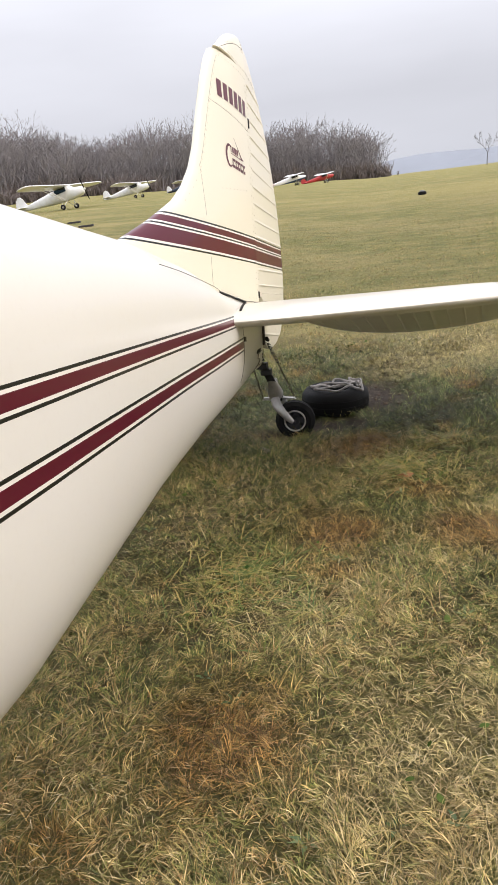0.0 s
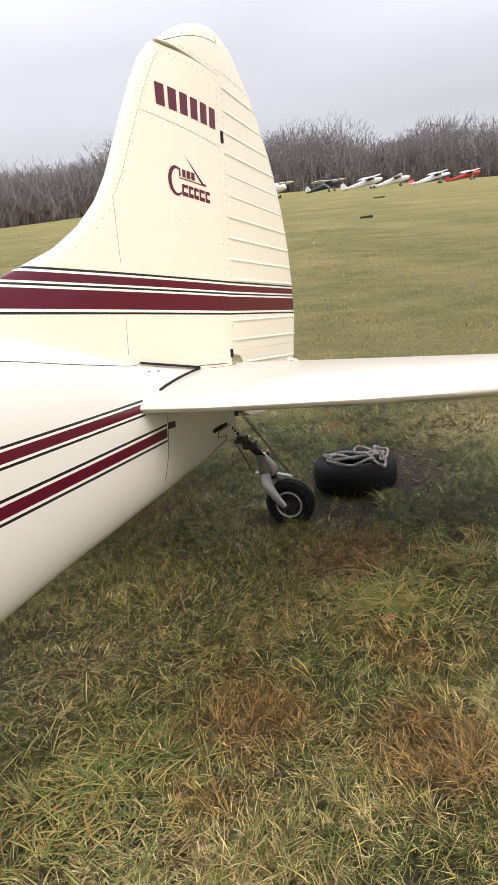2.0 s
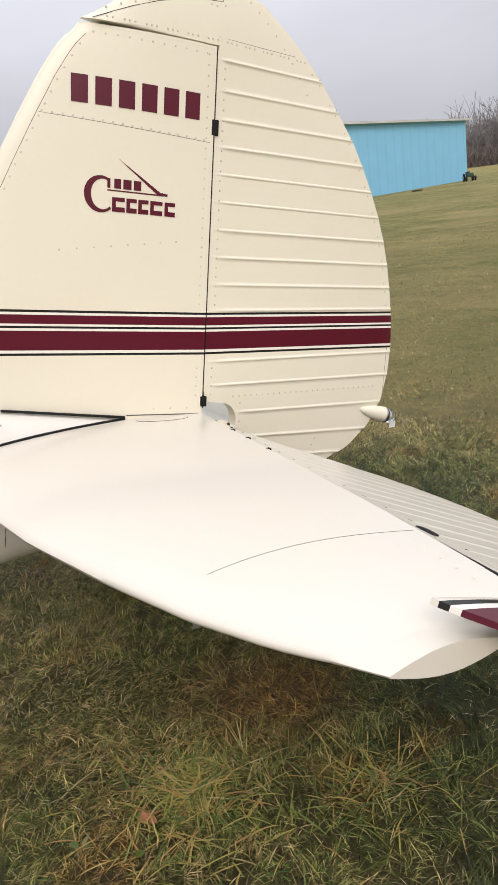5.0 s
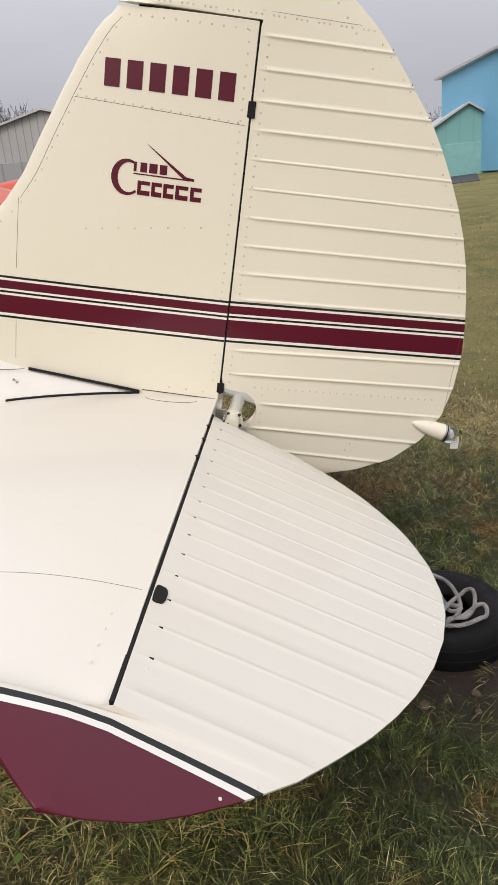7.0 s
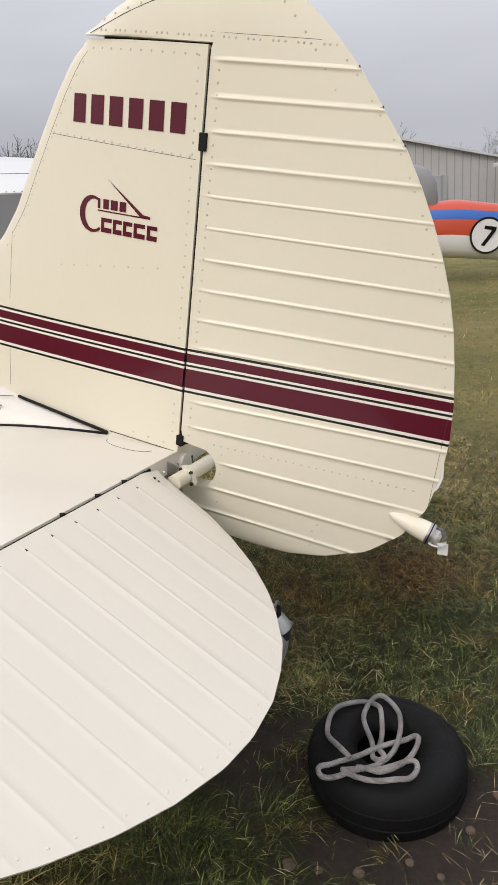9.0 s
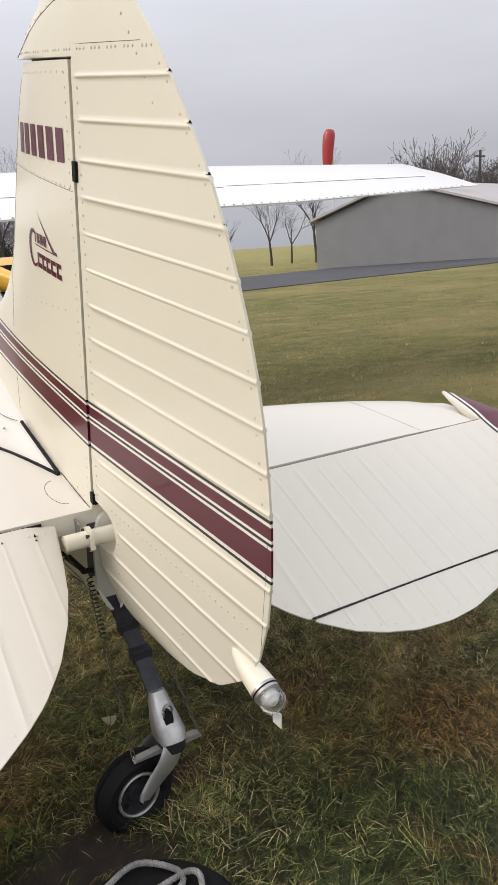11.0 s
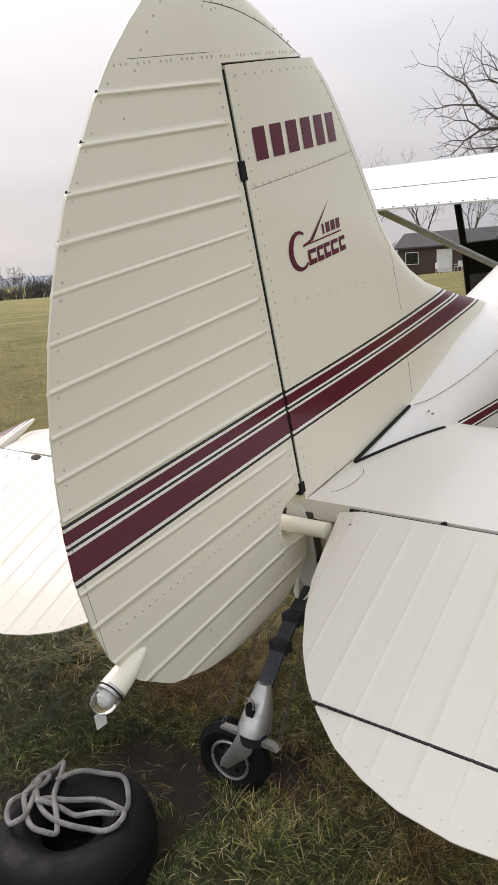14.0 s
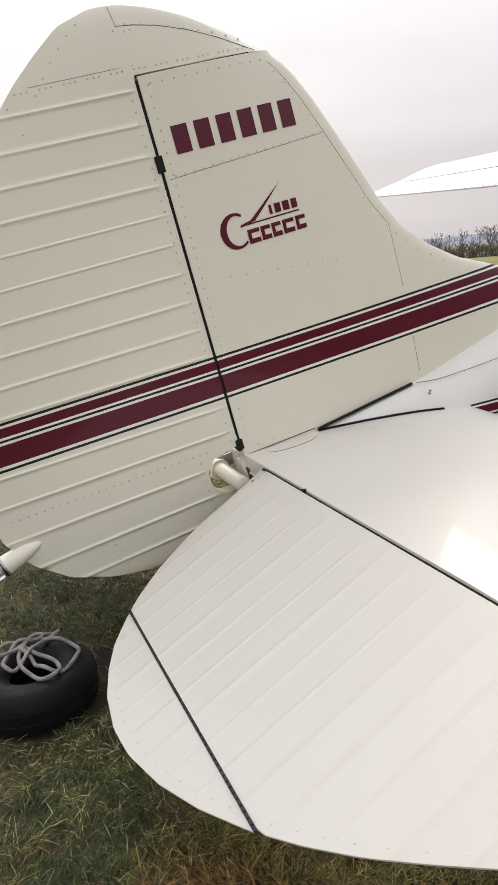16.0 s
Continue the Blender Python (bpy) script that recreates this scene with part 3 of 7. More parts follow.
# black open ends of the beads on the trailing edge
for rz in RIBS[:10]:
    bm = bmesh.new()
    z = rz + lerp_table(RISE, rz)[0]
    b = lerp_table(RUD_TE, z)[0]
    loft(bm, [[(sx * .0036, b + dy, z + dz) for sx, dz in ((1, 0), (0, .0044), (-1, 0), (0, -.0044))] for dy in (.010, .0035)])
    part("bead_end", bm, seal_mat, rudder)

# elevators, drooping
ELEV = [(.128, -.02), (.132, -.06), (.146, -.12), (.163, -.2), (.190, -.275), (.235, -.365), (.29, -.438), (.335, -.48), (.40, -.53), (.47, -.562), (.55, -.586), (.65, -.596), (.74, -.589), (.85, -.562), (.95, -.524), (1.05, -.474), (1.13, -.424), (1.2, -.373), (1.27, -.313), (1.33, -.258), (1.39, -.188), (1.44, -.118), (1.475, -.055), (1.490, .0), (1.496, .04)]
HORN = [(.128, .0035), (1.340, .0035), (1.343, .12), (1.347, .185), (1.353, .205), (1.365, .197), (1.385, .178), (1.41, .15), (1.44, .115), (1.47, .08), (1.496, .045)]
TAB = -.471


def elev_row(x, clip=None, tab=False, deep=1.0):
    f, b = lerp_table(HORN, x)[0], lerp_table(ELEV, x)[0] * deep
    full_f, full_b = f, b
    if clip is not None:
        if tab:
            f = min(f, clip - .006)
        else:
            b = max(b, clip)
    up, lo = [], []
    n = 22
    for i in range(n):
        k = i / (n - 1)
        y = f + (b - f) * k
        kk = max(0.0, min(1.0, (full_f - y) / max(1e-4, full_f - full_b)))
        h = .0018 + .024 * max(0.0, 1 - kk) ** .9 * (1 if full_f < .01 else min(1, .10 + 2.6 * kk))
        h *= min(1, .35 + 9 * max(0, x - .128)) * min(1, .1 + math.sqrt(max(0, (1.498 - x) / .12)))
        bead = 0.0
        for j in range(16):
            d = x - (.185 + .0745 * j)
            if abs(d) < .008 and .04 < kk < .97:
                bead = .0012 * max(0, 1 - (d / .005) ** 2) * min(1, (kk - .04) * 25)
        h += bead
        up.append((y, h))
        lo.append((y, -h - 1.2 * bead))
    return [(x, y, h) for y, h in up] + [(x, y, h) for y, h in lo[::-1]]


xs = sorted(set([1.3395, 1.3415, 1.343, 1.345, 1.347, 1.350, 1.353, 1.358, 1.365] + [round(.128 + .0172 * i, 4) for i in range(80)] + [round(.185 + .0745 * j + d, 4) for j in range(16) for d in (-.005, -.0027, 0, .0027, .005)] + [1.331, 1.3335, 1.4955]))
xs = [x for x in xs if x <= 1.4956]
STAB_LE = [(0, .728), (.13, .722), (.35, .694), (.5, .654), (.73, .594), (.82, .561), (.95, .511), (1.13, .432), (1.25, .361), (1.311, .313), (1.35, .288), (1.378, .268)]
STAB_TE = [(0, .002), (1.325, .002), (1.336, .03), (1.340, .07), (1.346, .085), (1.378, .085)]


def stab_row(x):
    le, te = lerp_table(STAB_LE, x)[0], lerp_table(STAB_TE, x)[0]
    t = .034 * max(.52, min(1, (le - te) / .5)) + .002
    up = []
    n = 20
    for i in range(n):
        k = (i / (n - 1)) ** 1.7
        h = t * (math.sqrt(k) * 2.2 * (1 - k) + .72 * k) if k < 1 else t * .72
        sharp = max(0.0, min(1.0, (x - 1.30) / .06))  # the section thins to a lens at the tip
        h += sharp * (t * (.06 + .95 * math.sin(math.pi * k)) - h)
        up.append((le + (te - le) * k, h))
    return [(x, y, h) for y, h in up] + [(x, y, -h) for y, h in up[:0:-1]]


def mirrored(rows, side):
    return [[(side * x, y, z) for x, y, z in r] for r in rows]


for side in (-1, 1):
    bm = bmesh.new()
    loft(bm, mirrored([stab_row(x) for x in [.02 + .0205 * i for i in range(60)] + [1.262, 1.29, 1.31, 1.325, 1.331, 1.336, 1.340, 1.346, 1.360, 1.378]], side))
    stab = smooth(part("stabilizer", bm, pale_cream, plane), 50)
    stab.matrix_local = pose(0, 0, -.020, -6.2, 0, 0)
    bm = bmesh.new()
    loft(bm, mirrored([elev_row(x, TAB if side > 0 else None, False, 1.015) for x in xs], side))
    elev = smooth(part("elevator", bm, elev_mat, plane), 60)
    elev.matrix_local = pose(0, 0, -.024, 14.4, 0, 0)
    if side > 0:
        bm = bmesh.new()
        loft(bm, [elev_row(x, TAB, True, 1.015) for x in xs if .318 < x < 1.068])
        smooth(part("trim_tab", bm, pale_cream, elev), 60)
        for k in range(54):
            x = .322 + .0138 * k
            bm = bmesh.new()
            tube(bm, [(x, TAB - .003, .0068), (x + .0105, TAB - .003, .0068)], .0028, 6)
            part("hinge_knuckle", bm, steel, elev)
    # dark open ends of the beads behind the hinge line
    for j in range(15 if side < 0 else 0):
        x = side * (.185 + .0745 * j)
        bm = bmesh.new()
        loft(bm, [[(x - w, y, z), (x + w, y, z), (x + w, y, z + .003), (x - w, y, z + .003)] for y, w, z in ((-.022, .0006, .0225), (-.029, .0026, .0220))])
        part("bead_end", bm, seal_mat, elev)
    # gap at the hinge line
    bm = bmesh.new()
    box(bm, (side * .16, -.0030, -.022), (side * 1.33, .0030, .0195))
    part("hinge_gap", bm, seal_mat, stab)
    for x in (.27, .37, .49) if side < 0 else (.40,):
        bm = bmesh.new()
        loft(bm, [[(side * (x + u), y, z) for u, y in ((-.007, -.005), (.007, -.005), (.004, .005), (-.003, .006))] for z in (.012, .0262)])
        part("hinge_notch", bm, seal_mat, stab)
    # lightening hole behind the gap
    if side < 0:
        bm = bmesh.new()
        loft(bm, [[(side * (1.075 + .024 * math.cos(a)), -.004 + (.017 if math.sin(a) < 0 else .006) * math.copysign(abs(math.sin(a)) ** .45, math.sin(a)), z) for a in (2 * math.pi * k / 18 for k in range(18))] for z in (.010, .0272)])
        part("hinge_cutout", bm, seal_mat, elev)
    # rivets along the stabilizer's rear spar and the elevator's front
    bm = bmesh.new()
    for k in range(15):
        dome(bm, (side * (.185 + .0745 * k), -.040 - .010 * (k % 2), .0222), .0032, (0, 0, 1), 6)
    tagged(part("rivet_row", bm, dirtmark, elev), kind="stuff")
    bm = bmesh.new()
    for k in range(58):
        dome(bm, (side * (.14 + .0195 * k), -.024, .0232), .0036, (0, 0, 1), 5)
    for k in range(34):
        x = .21 + .03725 * k
        if x < 1.42:
            y = lerp_table(ELEV, x)[0] + .014
            dome(bm, (side * x, y, .0026), .0036, (0, 0, 1), 5)
    tagged(part("rivet_row", bm, pale_cream, elev), kind="stuff")
    bm = bmesh.new()
    for k in range(30):
        dome(bm, (side * (.16 + .038 * k), .045, .0262), .0026, (0, .05, 1), 5)
    tagged(part("rivet_row", bm, cream, stab), kind="stuff")
    # seam across the outer stabilizer
    bm = bmesh.new()
    line = []
    for k in range(15):
        x, y = 1.075 - .014 * math.sin(k / 14 * math.pi), .012 + .026 * k
        line.append((side * x, y, lerp_table(sorted((v[1], v[2]) for v in stab_row(x)[:20]), y)[0] + .0001))
    tube(bm, line, .0005, 4)
    part("seam", bm, dirtmark, stab)

# torque tube, horn and brackets between the elevators
bm = bmesh.new()
tube(bm, [(-.122, -.05, -.04), (.122, -.05, -.04)], .021, 20)
smooth(part("torque_tube", bm, cream, plane))
for side in (-1,):
    bm = bmesh.new()
    loft(bm, [[(side * (.062 + dx), -.05 + .029 * math.cos(a) * (1.3 if math.sin(a) < -.3 else 1), -.04 + .030 * math.sin(a)) for a in (2 * math.pi * k / 14 for k in range(14))] for dx in (-.006, .006)])
    br = smooth(part("horn_flange", bm, cream, plane))
    for dy, dz in ((.014, .018), (-.018, .018), (-.024, -.014), (.010, -.022)):
        bm = bmesh.new()
        tube(bm, [(side * .066, -.05 + dy, -.04 + dz), (side * .074, -.05 + dy, -.04 + dz)], .0045, 6)
        part("bolt", bm, steel, br)
    if side < 0:
        bm = bmesh.new()
        box(bm, (side * .075, -.03, -.045), (side * .079, .010, -.008), .002)
        part("bracket", bm, zinc, plane)

bm = bmesh.new()
box(bm, (-.05, -.002, -.19), (.05, .012, -.03), .004)
part("tail_bulkhead", bm, dirtmark, plane)

# hinge line: dark gap, middle hinge block, lower hinge pin
bm = bmesh.new()
box(bm, (-.0262, -.0036, .02), (0, .0024, .985))
box(bm, (.0002, -.0064, .02), (.0284, .0029, .985))
part("rudder_hinge_gap", bm, seal_mat, plane)
for z0, z1 in ((.772, .812), (.025, .055)):
    bm = bmesh.new()
    box(bm, (-.034, -.011, z0), (.034, .009, z1), .002)
    part("hinge_block", bm, seal_mat, plane)
bm = bmesh.new()
box(bm, (-.012, -.003, .988), (.012, .31, .9985), .001)
part("cap_gap", bm, seal_mat, plane)

# rubber seal strips at the stabilizer root, fairing edge line along the dorsal fin
STAB_M = pose(0, 0, -.020, -6.2, 0, 0)


def stab_top(x, y):
    """Height of the stabilizer's upper skin, in the aeroplane's frame."""
    top = sorted((v.y, v.z) for v in (STAB_M @ Vector(p) for p in stab_row(abs(x))[:20]))
    return lerp_table(top, y)[0]


for side in (-1, 1):
    a, b, c = Vector((side * .042, .236, 0)), Vector((side * .140, .600, 0)), Vector((side * .050, .566, 0))
    for p, q in ((a, b), (a, c)):
        bm = bmesh.new()
        n = (q - p).cross(Vector((0, 0, 1))).normalized() * .0046
        rows = []
        for i in range(13):
            m = p.lerp(q, i / 12)
            m.z = max(stab_top(m.x, m.y), -.002 + .026 * i / 12 if q is c else -1) - .001
            rows.append([m - n, m + n, m + n * .8 + Vector((0, 0, .006)), m - n * .8 + Vector((0, 0, .006))])
        loft(bm, rows)
        part("seal_strip", bm, seal_mat, plane)
    # oval edge of the root plate, screws beside the strips
    bm = bmesh.new()
    ring = [(side * (.072 + .032 * math.cos(q)), .135 + .075 * math.sin(q)) for q in (math.pi * (-.5 + k / 16) for k in range(17))]
    tube(bm, [(x, y, stab_top(x, y) + .0004) for x, y in ring], .0007, 4)
    part("seam", bm, dirtmark, plane)
    for x, y in ((.118, .575), (.098, .592), (.036, .262)):
        bm = bmesh.new()
        z = max(stab_top(x, y), .0)
        tube(bm, [(side * x, y, z - .001), (side * x, y, z + .0035)], .0042, 8)
        part("screw", bm, zinc, plane)
    bm = bmesh.new()
    tube(bm, [(side * x, y, z) for x, y, z in spline([(.060, .575, .026), (.085, .65, .020), (.122, .80, .026), (.146, .98, .036), (.163, 1.19, .050), (.196, 1.42, .052)], 5)], .0010, 4)
    part("fairing_edge", bm, dirtmark, plane)
    bm = bmesh.new()
    tube(bm, [(side * fin_half(y, .001) * 1.03, y, .0045) for y in (.012, .06, .12, .18, .23)], .0013, 4)
    part("fairing_edge", bm, dirtmark, plane)

# seam round the tail cone where the stripes end, dark patch at the end of the lower stripe
def skin_point(y, z, side, lift=.0006):
    """A point of the fuselage side at a height."""
    pts = [p for p in fus_ring(y, 160) if p[0] * side > 0]
    k = min(pts, key=lambda p: abs(p[2] - z))
    return Vector((k[0] + side * lift, y, z))


for side in (-1, 1):
    bm = bmesh.new()
    tube(bm, [skin_point(.566, -.09 - .0125 * k, side, 0) for k in range(20)], .0011, 4)
    part("seam", bm, dirtmark, fuselage)
    bm = bmesh.new()
    loft(bm, [[skin_point(y, z, side, e) for z, e in ((-.150, .0005), (-.150, .0025), (-.169, .0025), (-.169, .0005))] for y in (.566, .545, .520)])
    part("stripe_patch", bm, dirtmark, fuselage)

# panel seams and rivets on the fin
for side in (-1, 1):
    def on_fin(y, z, lift=.0004):
        return Vector((side * (fin_half(y, z) + lift), y, z))
    seams = [[(.012 + .03 * k, .752 + .0012 * k) for k in range(18) if .012 + .03 * k < fin_le(.76) - .035],
             [(fin_le(z) - .04, z) for z in [.50 + .0245 * k for k in range(20)]],
             [(fin_le(.50) - .035, z) for z in [.31 + .019 * k for k in range(11)]],
             [(fin_le(.50) - .037, z) for z in [.05 + .0125 * k for k in range(10)]]]
    for line in seams:
        bm = bmesh.new()
        tube(bm, [on_fin(y, z, 0) for y, z in line], .0006, 4)
        part("seam", bm, dirtmark, fin)
    bm = bmesh.new()
    spots = [(.024, .06 + .026 * k) for k in range(36)] + [(.03 + .025 * k, .757 + .001 * k) for k in range(19) if .03 + .025 * k < .46] + [(.03 + .03 * k, .972) for k in range(11)]
    spots += [(fin_le(z) - .05, z) for z in [.34 + .03 * k for k in range(21)]] + [(.10 + .045 * k, .485 - .006 * k) for k in range(8)] + [(.05 + .05 * k, .022) for k in range(3)]
    for y, z in spots:
        if .16 < z < .315:
            continue
        n = (side, 0, 0)
        dome(bm, on_fin(y, z, -.0002), .0031, n, 6)
    tagged(part("rivet_row", bm, rivet_mat, fin), kind="stuff")
    # rudder rivets: hinge edge, lower row, along the trailing edge, the cap
    bm = bmesh.new()
    spots = [(-.024, .06 + .026 * k) for k in range(35)] + [(-.10 - .0205 * k, .052 + .0008 * k) for k in range(27)] + [(-.125, -.11 + .028 * k) for k in range(6)]
    spots += [(lerp_table(RUD_TE, z)[0] + .02, z) for r in RIBS[:10] for z in (r + lerp_table(RISE, r)[0] + .012, r + lerp_table(RISE, r)[0] - .014)]
    spots += [(.30 - .019 * k + .006 * math.sin(k * 2.1), 1.010) for k in range(33)] + [(-.40 - .012 * (k % 2), -.16 + .022 * k) for k in range(5)]
    spots += [(.30 - .036 * k, 1.034 + .0125 * k - .0004 * k * k) for k in range(9)] + [(-.02, 1.098), (.005, 1.092), (.02, 1.094)]
    spots += [(-.10 - .028 * k, 1.126 - .0175 * k - .0016 * k * k) for k in range(8)]
    for y, z in spots:
        if .16 < z < .315 or y < lerp_table(RUD_TE, z)[0] + .010:
            continue
        dome(bm, (side * (rud_half(y, z) - .0001), y, z), .0033, (side, -.03, 0), 6)
    tagged(part("rivet_row", bm, rivet_mat, rudder), kind="stuff")
    bm = bmesh.new()
    tube(bm, [(side * (rud_half(y, z)), y, z) for y, z in [(-.675, .315 - .03 * k) for k in range(10)]], .0005, 4)
    part("seam", bm, dirtmark, rudder)
    bm = bmesh.new()
    tube(bm, [(side * (rud_half(y, 1.018)), y, 1.018) for y in [.0 - .05 * k for k in range(6)]], .0005, 4)
    part("seam", bm, dirtmark, rudder)
    bm = bmesh.new()
    tube(bm, [(side * (rud_half(y, z) + .0002), y, z) for y, z in ((.335, 1.002), (.29, 1.022), (.235, 1.046), (.165, 1.072), (.09, 1.093), (.03, 1.103), (-.012, 1.106), (-.014, 1.125), (-.015, 1.150))], .0009, 4)
    part("seam", bm, dirtmark, rudder)

# markings on the fin: registration as plain bars, maker's badge as plain shapes
for side in (-1, 1):
    def decal(name, poly, mat, label=""):
        bm = bmesh.new()
        f = bm.faces.new([bm.verts.new((0, y, z)) for y, z in poly])
        bmesh.ops.triangulate(bm, faces=[f])
        bmesh.ops.subdivide_edges(bm, edges=bm.edges, cuts=2, use_grid_fill=True)
        for v in bm.verts:
            v.co.x = side * (fin_half(v.co.y, v.co.z) + .0012)
        bmesh.ops.recalc_face_normals(bm, faces=bm.faces)
        return part(name, bm, mat, fin, label)

    # reading direction runs aft on the port side, forward on the other
    def put(u, v):
        return (.385 - u if side < 0 else .048 + u, .804 + v + .0004 * u)
    for k in range(6):
        u = k * .0595
        decal("registration_bar", [put(u, 0), put(u + .0415, 0), put(u + .0415, .066), put(u, .066)], maroon)

    def badge(u, v):
        return (.355 - u if side < 0 else .10 + u, .545 + v)
    arc = [(.045 + .043 * math.cos(radians(a)), .045 + .046 * math.sin(radians(a))) for a in range(55, 311, 15)]
    inner = [(.050 + .030 * math.cos(radians(a)), .045 + .038 * math.sin(radians(a))) for a in range(310, 54, -15)]
    for i in range(len(arc) - 1):
        decal("badge_arc", [badge(*p) for p in (arc[i], arc[i + 1], inner[-2 - i], inner[-1 - i])], maroon)
    for u, w in ((.075, .034), (.113, .028), (.145, .028), (.178, .034), (.218, .030)):
        decal("badge_bar", [badge(u, .004), badge(u + w, .004), badge(u + w, .016), badge(u, .016)], maroon)
        decal("badge_bar", [badge(u, .030), badge(u + w, .030), badge(u + w, .040), badge(u, .040)], maroon)
        decal("badge_bar", [badge(u, .014), badge(u + .010, .014), badge(u + .010, .032), badge(u, .032)], maroon)
    for u, w in ((.062, .008), (.080, .018), (.104, .022), (.132, .020)) if side < 0 else ((.150, .008), (.166, .018), (.190, .020), (.216, .018)):
        decal("badge_bar", [badge(u, .062), badge(u + w, .062), badge(u + w, .086), badge(u, .086)], maroon)
    if side < 0:
        decal("badge_wing", [badge(.088, .138), badge(.195, .058), badge(.225, .054), badge(.226, .061), badge(.205, .063)], maroon)
        decal("badge_line", [badge(.062, .055), badge(.215, .0545), badge(.215, .058), badge(.062, .058)], maroon)
    else:
        decal("badge_wing", [badge(.200, .138), badge(.105, .058), badge(.060, .050), badge(.060, .056), badge(.092, .062)], maroon)
        decal("badge_line", [badge(.07, .052), badge(.235, .052), badge(.235, .0555), badge(.07, .0555)], maroon)

# tail light: fairing, socket, dome
LT = Vector((.0, -.730, -.036))
FR = Vector((.0, -.582, -.004))
d = LT - FR
bm = bmesh.new()
stations = [(0, .002), (.12, .012), (.3, .020), (.5, .0245), (.68, .0265), (.72, .0265)]
tube(bm, [FR + d * t for t, r in stations], [r for t, r in stations], 20)
smooth(part("light_fairing", bm, cream, rudder))
bm = bmesh.new()
tube(bm, [FR + d * .71, FR + d * .735, FR + d * .80], [.0268, .0272, .026], 20)
smooth(part("socket_ring", bm, zinc, rudder))
bm = bmesh.new()
tube(bm, [FR + d * .745, FR + d * .765], .0276, 20)
smooth(part("rubber_ring", bm, seal_mat, rudder))
bm = bmesh.new()
tube(bm, [FR + d * t for t in (.79, .85, .95, 1.02, 1.05)], [.0245, .025, .0245, .018, .007], 20)
lens = smooth(part("light_lens", bm, lens_mat, rudder, "clear glass tail light with a white tag"))
bm = bmesh.new()
tube(bm, [FR + d * t for t in (.78, .88, .93)], [.012, .014, .006], 10)
smooth(part("lamp_bulb", bm, white_paint, rudder))
bm = bmesh.new()
loft(bm, [[(x, -.730 + u, -.066 + v) for u, v in ((-.012, .024), (.012, .018), (.008, -.010), (-.016, -.006))] for x in (-.0012, .0012)])
part("tag", bm, white_paint, lens)

# ---------- tailwheel ----------
tail = new("tailwheel_assembly")
tail.parent = plane
tail.matrix_parent_inverse = Matrix()
tail.matrix_local = TO_PLANE  # its parts are given in world metres


# forked bracket plates on the sides of the tail cone's end
def on_cone(y, z, side, lift):
    """A point on the skin of the tail cone, from its world height and station."""
    q = TO_PLANE @ Vector((0, y, z))
    v = skin_point(max(q.y, -.008), q.z, side, lift)
    return TO_PLANE.inverted() @ Vector((v.x, q.y, q.z))


for side in (-1, 1):
    prong = [(.245, .410), (.250, .419), (.242, .427), (.136, .432), (.128, .442), (.134, .452), (.213, .470), (.219, .481), (.210, .491), (.10, .482)]
    outline = prong + [(.045, .462), (.004, .420), (-.004, .402), (.012, .390), (.05, .389), (.12, .394), (.18, .402)]
    bm = bmesh.new()
    loft(bm, [[on_cone(y, z, side, e) for y, z in outline] for e in (-.003, .003)])
    pl = part("bracket_plate", bm, pale_cream, tail)
    bm = bmesh.new()
    tube(bm, [on_cone(y, z, side, .003) for y, z in prong], .0014, 5)
    part("plate_edge", bm, dirtmark, pl)
    for y, z, r in ((.075, .460, .0062), (.047, .441, .0062), (.018, .419, .0062), (.055, .412, .0095)):
        bm = bmesh.new()
        tube(bm, [on_cone(y, z, side, -.002), on_cone(y, z, side, .0042)], r, 12)
        part("bracket_hole", bm, seal_mat, pl)
    bm = bmesh.new()
    tube(bm, [on_cone(.055, .412, side, .002), on_cone(.055, .412, side, .009)], .0055, 6)
    part("bracket_bolt", bm, zinc, pl)
# dark openings where the control cables leave the cone
for side in (-1, 1):
    bm = bmesh.new()
    loft(bm, [[skin_point(y, z0 + h, side, e) for h, e in ((w, .0004), (w, .002), (-w, .002), (-w, .0004))] for y, z0, w in ((.225, -.219, .002), (.212, -.219, .008), (.16, -.214, .009), (.09, -.208, .006))])
    part("cable_slot", bm, seal_mat, fuselage)
# leaf spring
bm = bmesh.new()
leaf = spline([(.006, .05, .420), (.008, -.025, .388), (.010, -.09, .345), (.012, -.15, .290), (.013, -.205, .235)], 6)
rows = []
for p in leaf:
    w = .021
    rows.append([(p.x - w, p.y, p.z + .007), (p.x + w, p.y, p.z + .007), (p.x + w, p.y - .006, p.z - .007), (p.x - w, p.y - .006, p.z - .007)])
loft(bm, rows)
part("leaf_spring", bm, steel, tail)
for t in (.35, .62):
    p = leaf[int(t * (len(leaf) - 1))]
    bm = bmesh.new()
    box(bm, (p.x - .026, p.y - .018, p.z - .016), (p.x + .026, p.y + .014, p.z + .014), .003)
    part("spring_clamp", bm, steel, tail)
